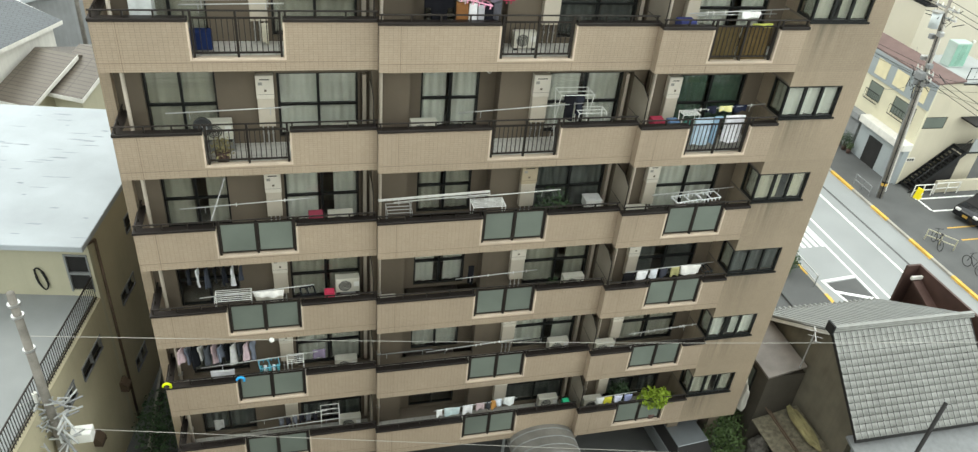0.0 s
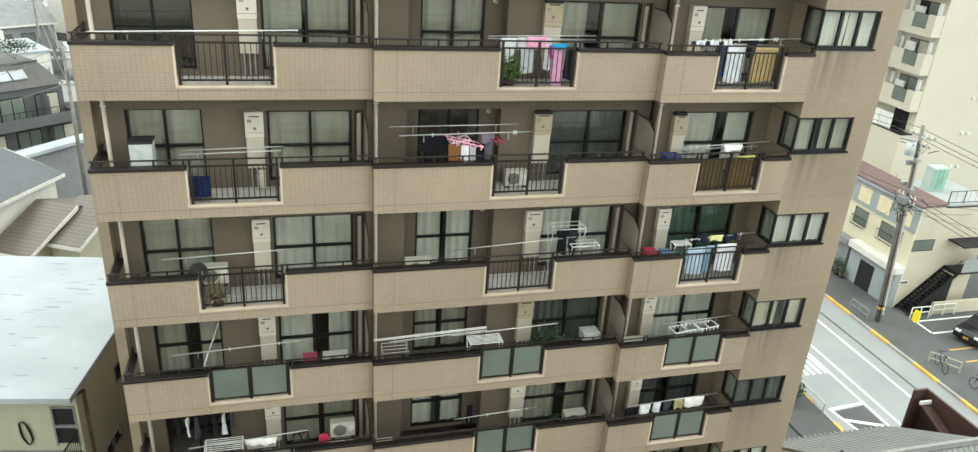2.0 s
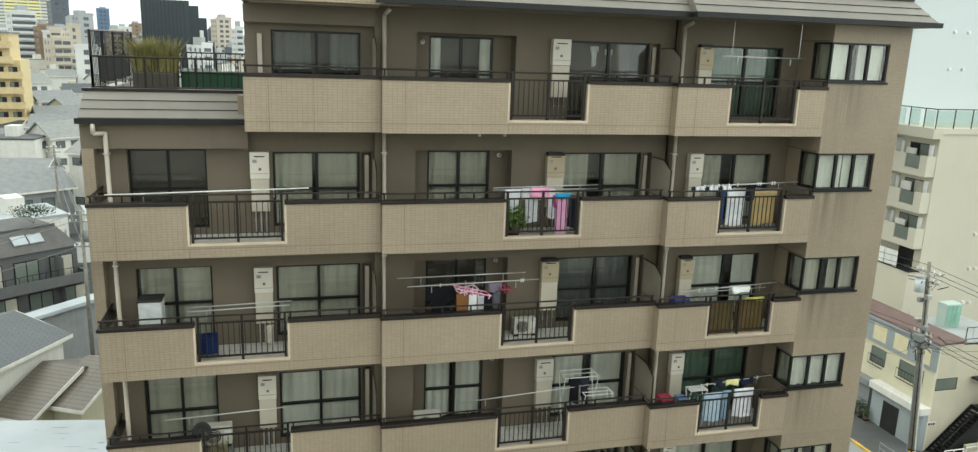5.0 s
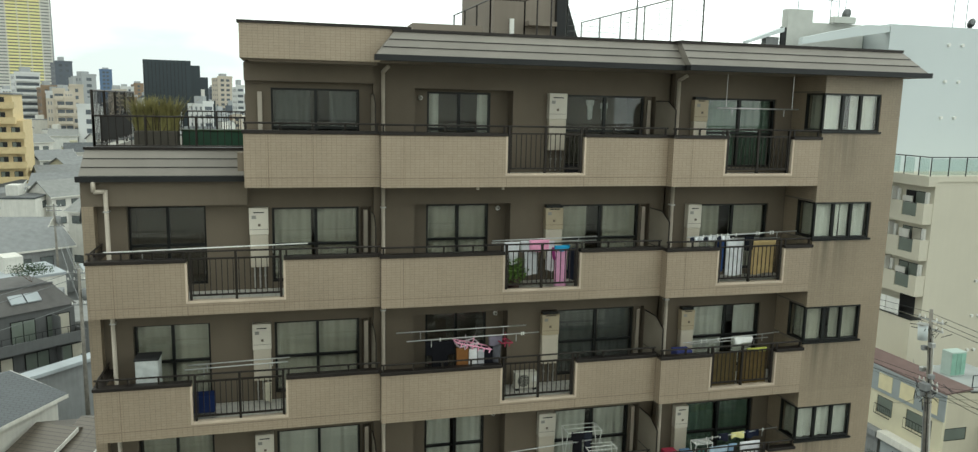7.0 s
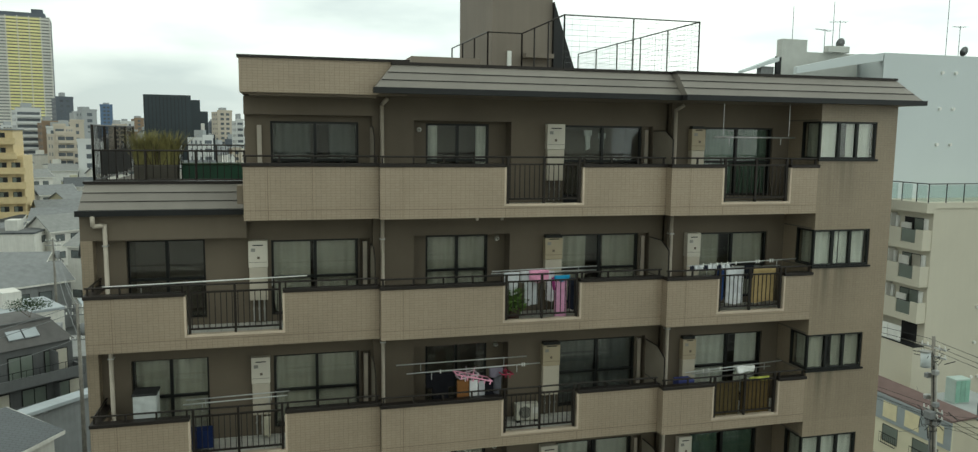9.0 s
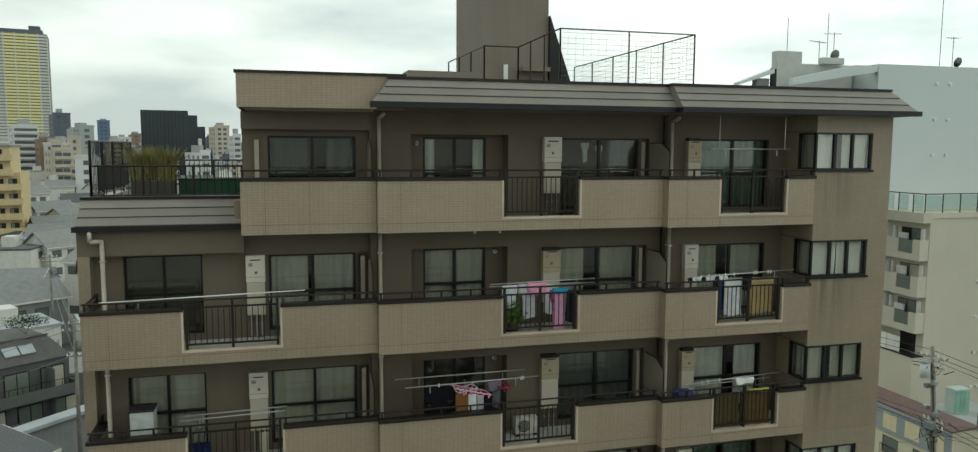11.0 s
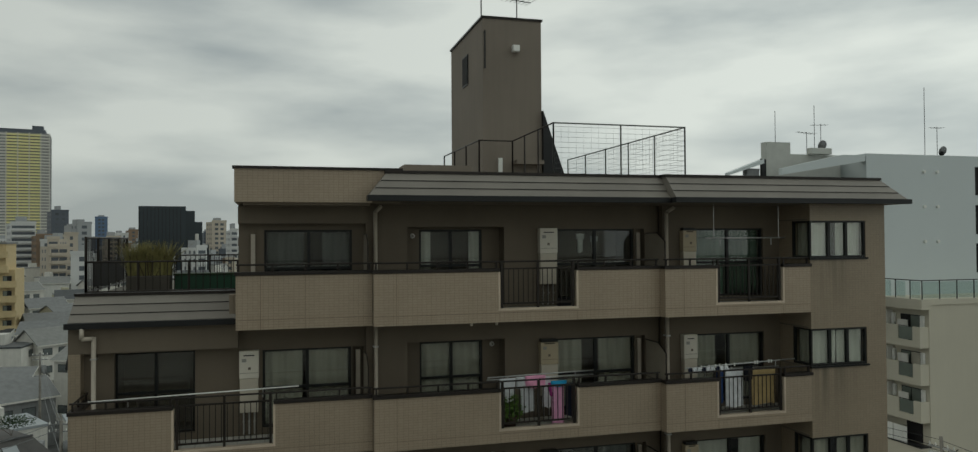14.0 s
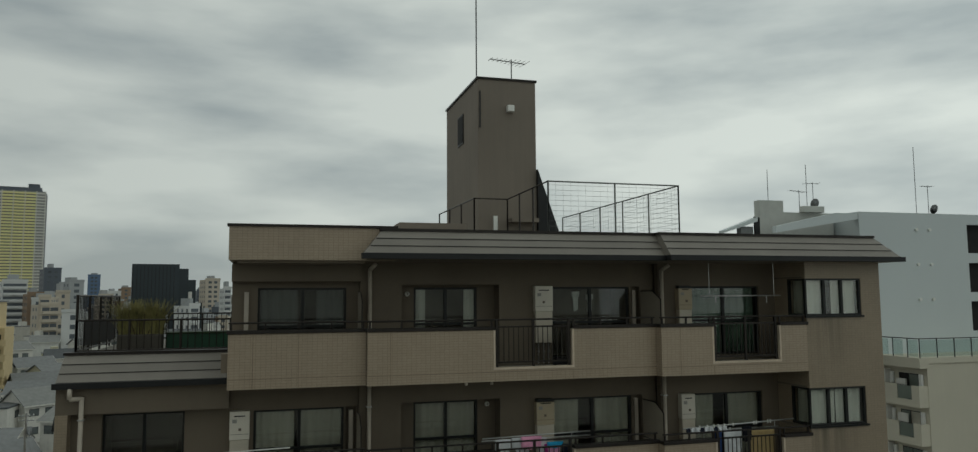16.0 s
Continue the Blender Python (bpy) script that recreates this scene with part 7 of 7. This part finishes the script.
garment("cloth", "mid", 1, 6.45, 0.13, 0.3, 0.90, (150, 60, 120), "magenta cloth hung behind a balcony grille", 0.33)
potted("mid", 1, 5.42, 0.4, 0.36, 420, 0.12, LEAF_G, 71, "leafy green pot plant behind a grille", 0.25)
pole("right", 1, 9.95, 13.2, 1.12, 0.3, 0.1, pegs=10)
pole("right", 1, 10.2, 12.9, 1.0, 0.55, 0.0, pegs=4)
garment("towel", "right", 1, 10.95, 0.18, 0.8, 1.0, (52, 74, 120), "blue towel hung behind a balcony grille", 0.3)
garment("towel", "right", 1, 11.35, 0.5, 0.95, 1.03, (232, 234, 236), "white towel hung behind a balcony grille", 0.28)
garment("shirt", "right", 1, 11.75, 0.25, 0.35, 1.1, (30, 32, 38), "black shirt over a laundry pole", 0.25)
garment("blanket", "right", 1, 12.2, 0.72, 0.9, 1.0, (176, 154, 110), "ochre striped blanket hung behind a grille", 0.27)
for i in range(9):
    garment("sock", "right", 1, 10.1 + i * 0.13, 0.1, 0.12, 1.13, (224, 226, 228) if i % 3 else (44, 48, 60), "small white and dark washing on a pole", 0.3, seed=i)

# third floor from the top
pole("left", 2, -2.35, -0.05, 1.08, 0.35, 0.05)
pole("left", 2, -2.3, 0.0, 1.1, 0.6, 0.05)
crate("storage_cabinet", "left", 2, -3.2, 0.85, 0.5, 0.5, 1.42, (206, 210, 208), "white storage cabinet with a dark lid", lid=(58, 58, 58), category="cabinet")
crate("storage_tub", "left", 2, -1.98, 0.5, 0.5, 0.35, 0.42, (30, 44, 84), "blue plastic storage tub behind a grille", up=0.16)
garment("cleaning_cloth", "left", 2, -0.55, 0.18, 0.5, 0.4, (206, 200, 180), "pale cleaning cloth by the water pipes", 1.05)
pole("mid", 2, 2.55, 5.9, 1.62, 0.75, 0.02)
pole("mid", 2, 2.75, 6.15, 1.5, 0.4, 0.05, pegs=3)
garment("coat", "mid", 2, 3.58, 0.72, 1.15, 1.46, (24, 24, 28), "black coat hung on a laundry pole", 0.42, "shirt")
pinch_hanger("mid", 2, 4.45, 1.52, (240, 172, 196), 0.95, 16, 0.42, 12, "pink pinch hanger sloping under its washing")
pinch_hanger("mid", 2, 5.25, 1.56, (150, 62, 80), 0.3, 4, 0.42, 5, "red pinch hanger on a laundry pole")
pinch_hanger("mid", 2, 4.25, 1.54, (206, 190, 196), 0.5, -8, 0.5, 6, "pale pinch hanger on a laundry pole")
garment("cloth", "mid", 2, 5.0, 0.35, 0.22, 1.5, (110, 104, 116), "grey cloth folded over a laundry pole", 0.42)
garment("cloth", "mid", 2, 4.15, 0.3, 0.85, 1.26, (140, 98, 60), "orange patterned cloth pegged on a hanger", 0.4)
garment("towel", "mid", 2, 4.42, 0.2, 0.85, 1.22, (226, 226, 226), "white towel pegged on a hanger", 0.4)
garment("shirt", "mid", 2, 4.64, 0.16, 0.75, 1.16, (196, 196, 200), "pale striped shirt pegged on a hanger", 0.46)
garment("shirt", "mid", 2, 4.85, 0.3, 0.7, 1.21, (34, 34, 40), "black shirt pegged on a hanger", 0.5)
garment("cloth", "mid", 2, 5.05, 0.2, 0.45, 1.26, (90, 90, 96), "grey cloth pegged on a hanger", 0.45)
pole("right", 2, 10.1, 13.0, 1.1, 0.4, 0.14, pegs=3)
pole("right", 2, 10.4, 12.8, 0.98, 0.6, 0.06)
crate("laundry_basket", "right", 2, 10.15, 0.55, 0.45, 0.35, 0.3, (70, 76, 128), "blue plastic laundry basket on a stand", up=0.75)
garment("blanket", "right", 2, 11.2, 0.8, 0.95, 0.85, (92, 80, 54), "olive brown blanket hung behind a grille", 0.22)
garment("blanket", "right", 2, 12.1, 0.85, 0.95, 0.87, (100, 84, 54), "ochre brown blanket hung behind a grille", 0.2)
garment("towel", "right", 2, 12.15, 0.6, 0.09, 0.94, (190, 194, 100), "lime towel over a balcony rail", 0.12)
garment("cloth", "right", 2, 11.9, 0.55, 0.16, 1.16, (236, 236, 232), "white cloth over a laundry pole", 0.4)

# fourth floor from the top
DISH = thing("satellite_dish", "dark round satellite dish clamped behind a balcony rail", "satellite dish", pose(-2.2, YL + 0.34, level(3) + 0.86, 62, 0, 25))
bowl, ring0 = B(), []
for s2, dz in ((1, 0.0), (-1, 0.012)):
    rings = []
    for j in range(5):
        r = 0.24 * (j + 0.2) / 4.2
        rings.append([bowl.verts.new((r * math.cos(a * math.tau / 20), r * math.sin(a * math.tau / 20), 0.9 * r * r - dz)) for a in range(20)])
    for j in range(4):
        for a in range(20):
            bowl.faces.new((rings[j][a], rings[j][(a + 1) % 20], rings[j + 1][(a + 1) % 20], rings[j + 1][a]))
    ring0.append(rings[4])
for a in range(20):
    bowl.faces.new((ring0[0][a], ring0[0][(a + 1) % 20], ring0[1][(a + 1) % 20], ring0[1][a]))
part("bowl", bowl, FRAME_M, DISH, soft=True)
part("feed_arm", rod(B(), (0, -0.2, 0.02), (0, -0.06, 0.28), 0.012, 6), GREY_WALL, DISH)
part("receiver", rod(B(), (0, -0.09, 0.24), (0, -0.02, 0.3), 0.03, 8), GREY_WALL, DISH)
part("clamp", rod(B(), (0, 0.0, -0.01), (0.05, -0.25, -0.2), 0.02, 6), STEEL, DISH)
pole("left", 3, -3.0, 0.0, 1.22, 0.4, 0.1)
potted("left", 3, -1.8, 0.35, 0.3, 300, 0.09, LEAF_DRY, 73, "dry grey-brown pot plant behind a grille", 0.2)
pole("mid", 3, 4.2, 7.7, 1.16, 0.35, 0.2)
rack("mid", 3, 7.5, 0.95, 0.5, 1.75, 0.6, "white folding drying rack with black clothes", bars=3)
garment("shirt", "mid", 3, 7.3, 0.35, 0.75, 1.62, (26, 26, 30), "black shirt hung on a drying rack", 0.36, "shirt")
garment("shirt", "mid", 3, 7.6, 0.25, 0.6, 1.6, (40, 42, 50), "dark grey shirt hung on a drying rack", 0.4, "shirt")
rack("mid", 3, 7.95, 0.8, 0.4, 1.3, 0.35, "low white drying rack over a parapet", bars=3)
pole("right", 3, 10.55, 13.2, 1.15, 0.4, 0.16, pegs=6)
crate("washing_basket", "right", 3, 9.95, 0.5, 0.36, 0.35, 0.2, (164, 60, 80), "crimson plastic washing basket on a stand", up=0.85)
crate("washing_basket", "right", 3, 10.45, 0.5, 0.3, 0.3, 0.14, (110, 140, 176), "sky blue plastic basket on a stand", up=0.85)
garment("shirt", "right", 3, 10.85, 0.28, 0.6, 0.9, (70, 120, 110), "green and red patterned shirt on a pole", 0.32)
garment("shirt", "right", 3, 11.3, 0.55, 0.85, 0.98, (190, 210, 226), "pale blue patterned shirt on a pole", 0.28)
garment("towel", "right", 3, 11.75, 0.25, 0.85, 1.0, (150, 180, 204), "blue towel on a laundry pole", 0.3)
garment("towel", "right", 3, 12.25, 0.6, 0.85, 1.05, (232, 232, 236), "white towel on a laundry pole", 0.25)
garment("shirt", "right", 3, 11.5, 0.3, 0.2, 1.28, (36, 38, 52), "navy washing folded over a pole", 0.4)
garment("cloth", "right", 3, 11.95, 0.4, 0.16, 1.28, (220, 214, 150), "cream yellow washing folded over a pole", 0.4)
garment("shirt", "right", 3, 12.4, 0.4, 0.2, 1.3, (30, 34, 50), "navy washing folded over a pole", 0.4)
rack("right", 3, 10.85, 0.5, 0.3, 1.25, 0.4, "white wire clothes rack on a balcony", bars=5)

# fifth floor from the top, glazed fronts from here down
pole("left", 4, -3.05, 0.45, 1.25, 0.45, 0.15, pegs=2)
tagged(part("prop", rod(B(), (-2.3, YL + 0.35, level(4) + 0.9), (-1.9, YL + 1.0, level(4) + 1.8), 0.014, 6), STEEL), "slanting steel pole prop on a balcony", "pole prop")
crate("cool_box", "left", 4, 0.45, 0.75, 0.4, 0.3, 0.26, (164, 74, 92), "crimson cool box with a white base", up=0.6)
for i, (x0, x1, h) in enumerate(((2.12, 5.3, 1.42), (2.15, 5.35, 1.3), (2.6, 5.4, 1.15), (4.4, 7.6, 1.1))):
    pole("mid", 4, x0, x1, h, 0.35 + 0.12 * i, 0.12, mat=WHITE)
rack("mid", 4, 2.75, 0.7, 0.5, 1.1, 0.6, "grey folding rack on a balcony", STEEL)
rack("mid", 4, 5.3, 0.95, 0.45, 1.25, 0.4, "white wire drying rack behind a glass front", bars=8)
potted("mid", 4, 7.35, 0.6, 0.5, 110, 0.15, LEAF_D, 75, "tall leafy pot plant on a balcony", 0.75)
potted("mid", 4, 7.0, 0.5, 0.3, 200, 0.14, LEAF_D, 76, "dark leafy pot plant on a balcony", 0.6)
crate("lidded_bin", "mid", 4, 8.65, 0.7, 0.5, 0.4, 0.25, (206, 206, 200), "white lidded bin on a balcony", up=0.75, lid=(190, 190, 186), category="bin")
pole("right", 4, 10.3, 13.0, 1.22, 0.4, 0.14)
pinch_hanger("right", 4, 11.5, 1.25, (236, 238, 238), 0.9, 0, 0.4, 12, "white pinch hanger with pegs on a pole")
pinch_hanger("right", 4, 12.2, 1.3, (230, 232, 232), 0.7, 0, 0.4, 10, "white pinch hanger with pegs on a pole")
garment("shirt", "right", 4, 11.3, 0.35, 0.7, 0.95, (150, 140, 136), "grey washing seen through frosted glass", 0.3)

# sixth
pole("left", 5, -2.9, 0.3, 1.15, 0.3, 0.18)
for i in range(7):
    garment("shirt", "left", 5, -3.2 + i * 0.24, 0.18, 0.5 + 0.1 * (i % 3), 1.7, ((40, 42, 48), (222, 224, 226), (70, 74, 84), (30, 30, 34))[i % 4], "washing hung under a balcony ceiling", 0.95, "shirt" if i % 2 else "sheet", turn=70, seed=i)
rack("left", 5, -2.0, 1.0, 0.5, 1.2, 0.45, "white wire drying rack over a balcony front", bars=7)
garment("towel", "left", 5, -1.0, 0.85, 0.2, 1.22, (232, 230, 224), "long white towel over a laundry pole", 0.3)
garment("towel", "left", 5, -1.0, 0.8, 0.35, 1.12, (210, 204, 190), "cream towel over a laundry pole", 0.4)
pinch_hanger("left", 5, 0.1, 1.28, (40, 42, 46), 0.4, 0, 0.35, 6, "black pinch hanger on a laundry pole")
crate("bag", "left", 5, 0.75, 0.8, 0.3, 0.25, 0.4, (216, 70, 100), "pink bag on the balcony floor", up=0.4, category="bag")
pole("mid", 5, 4.5, 7.1, 1.25, 0.35, 0.12, pegs=3)
garment("umbrella", "mid", 5, 5.15, 0.18, 0.7, 1.2, (30, 30, 34), "closed black umbrella hung in a recess", 1.0)
crate("bucket", "mid", 5, 2.45, 0.4, 0.5, 0.25, 0.3, (150, 146, 136), "grey tub behind a parapet", up=0.6, category="tub")
potted("mid", 5, 7.8, 0.55, 0.28, 180, 0.12, LEAF_D, 77, "green pot plant on a balcony", 0.5)
pole("right", 5, 10.0, 13.1, 1.2, 0.35, 0.14)
garment("bag", "right", 5, 10.15, 0.4, 0.45, 1.15, (24, 24, 26), "black bag hung on a laundry pole", 0.35)
for i, (x, rgb, w) in enumerate(((10.6, (226, 226, 226), 0.35), (11.0, (206, 210, 214), 0.25), (11.35, (60, 62, 70), 0.25), (11.75, (160, 156, 110), 0.3), (12.3, (222, 220, 214), 0.7))):
    garment("washing", "right", 5, x, w, 0.35, 1.2 + 0.02 * i, rgb, "washing over a pole above a glass front", 0.35, seed=i)
pinch_hanger("right", 5, 12.85, 1.3, (46, 48, 50), 0.35, 0, 0.35, 6, "black pinch hanger on a laundry pole")

# seventh
pole("left", 6, -3.2, 0.3, 1.22, 0.35, 0.22)
for i in range(12):
    garment("shirt", "left", 6, -3.75 + i * 0.19, 0.3, 0.55 + 0.12 * (i % 3), 1.75, ((214, 190, 196), (120, 126, 140), (34, 36, 40), (222, 222, 220), (80, 84, 90))[i % 5], "washing crowded under a balcony ceiling", 0.7 + 0.1 * (i % 2), "shirt" if i % 2 else "sheet", turn=60, seed=i)
garment("net", "left", 6, -2.6, 0.7, 0.4, 0.95, (206, 206, 210), "white lattice cloth over a pole", 0.45)
pinch_hanger("left", 6, -1.2, 1.3, (110, 170, 190), 0.6, 0, 0.4, 10, "blue pinch hanger with pegs")
for i in range(5):
    garment("sock", "left", 6, -1.45 + i * 0.13, 0.09, 0.28, 1.02, (226, 228, 228) if i % 2 else (90, 170, 180), "small white and turquoise washing", 0.4, seed=i)
rack("left", 6, -0.4, 0.5, 0.4, 1.3, 0.45, "white wire basket hanger on a balcony", bars=6)
garment("fan_cloth", "left", 6, 0.35, 0.4, 0.35, 1.1, (140, 128, 150), "violet and green cloth on a balcony", 0.8)


def hook_shape(name, x, y, z, rgb, label):
    bm = tube(B(), [(x + 0.11 * math.cos(-0.6 + i * 0.42), y, z + 0.11 * math.sin(-0.6 + i * 0.42)) for i in range(10)], 0.04, 6)
    return tagged(part(name, bm, cloth_mat(rgb), soft=True), label, "hook")


hook_shape("safety_hook", -4.15, YL - 0.05, level(6) + 1.0, (214, 230, 40), "lime yellow hook on a balcony corner")
hook_shape("safety_hook", -2.05, YL - 0.05, level(6) + 0.95, (60, 160, 220), "sky blue hook on a balcony rail")
pole("mid", 6, 3.7, 7.2, 1.2, 0.3, 0.2, pegs=5)
pole("mid", 6, 2.15, 4.0, 0.9, 0.7, 0.02, mat=GREY_WALL)
pole("right", 6, 10.7, 13.2, 1.3, 0.35, 0.16, pegs=9)
pole("mid", 6, 6.3, 8.0, 1.05, 0.5, 0.1, mat=DARK)

# lowest balconies
pole("left", 7, -2.0, 1.0, 1.05, 0.3, 0.12)
pole("left", 7, -2.0, 0.5, 1.25, 0.5, 0.15, pegs=5)
for i in range(6):
    garment("washing", "left", 7, -1.0 + i * 0.22, 0.16, 0.3, 1.25 + 0.02 * i, (38, 38, 44) if i % 2 else (90, 92, 98), "dark washing on a low balcony", 0.5, seed=i)
rack("left", 7, 0.6, 0.6, 0.4, 1.6, 0.5, "white folding rack on a low balcony", bars=3)
garment("bag", "left", 7, -3.0, 0.3, 0.4, 1.2, (150, 150, 146), "grey bag on a low balcony", 0.8)
for i, (x, rgb, w) in enumerate(((4.3, (226, 228, 226), 0.2), (4.75, (190, 206, 206), 0.55), (5.3, (224, 224, 224), 0.35), (5.75, (196, 176, 178), 0.3), (6.05, (60, 62, 66), 0.15), (6.25, (186, 138, 78), 0.2), (6.4, (206, 214, 222), 0.25), (6.8, (224, 228, 226), 0.4))):
    garment("washing", "mid", 7, x, w, 0.3 + 0.05 * (i % 3), 1.18 + 0.03 * i, rgb, "pale and bright washing on a low balcony pole", 0.35, seed=i)
pole("mid", 7, 4.1, 7.1, 1.14, 0.35, 0.18)
potted("right", 7, 12.3, 0.2, 0.6, 900, 0.14, LEAF_Y, 81, "lime green trailing plant spilling over a balcony", 0.7, squash=(1.1, 0.6, 0.6))
potted("right", 7, 12.9, 0.6, 0.5, 160, 0.1, LEAF, 82, "spiky green yucca on a balcony", 0.6, blades=True)
potted("right", 7, 11.2, 0.8, 0.4, 300, 0.14, LEAF_D, 83, "dark leafy pot plant on a balcony", 0.7)
for i, (x, rgb) in enumerate(((10.2, (200, 200, 196)), (10.5, (206, 200, 70)), (10.9, (206, 208, 224)), (11.3, (150, 156, 190)))):
    garment("washing", "right", 7, x, 0.3, 0.3, 1.1, rgb, "bright washing on a low balcony pole", 0.35, seed=i)
pole("right", 7, 10.0, 11.6, 1.12, 0.35, 0.08)
crate("watering_can", "mid", 7, 9.0, 0.4, 0.25, 0.2, 0.25, (60, 180, 130), "turquoise watering can on a parapet", up=0.75, category="watering can")
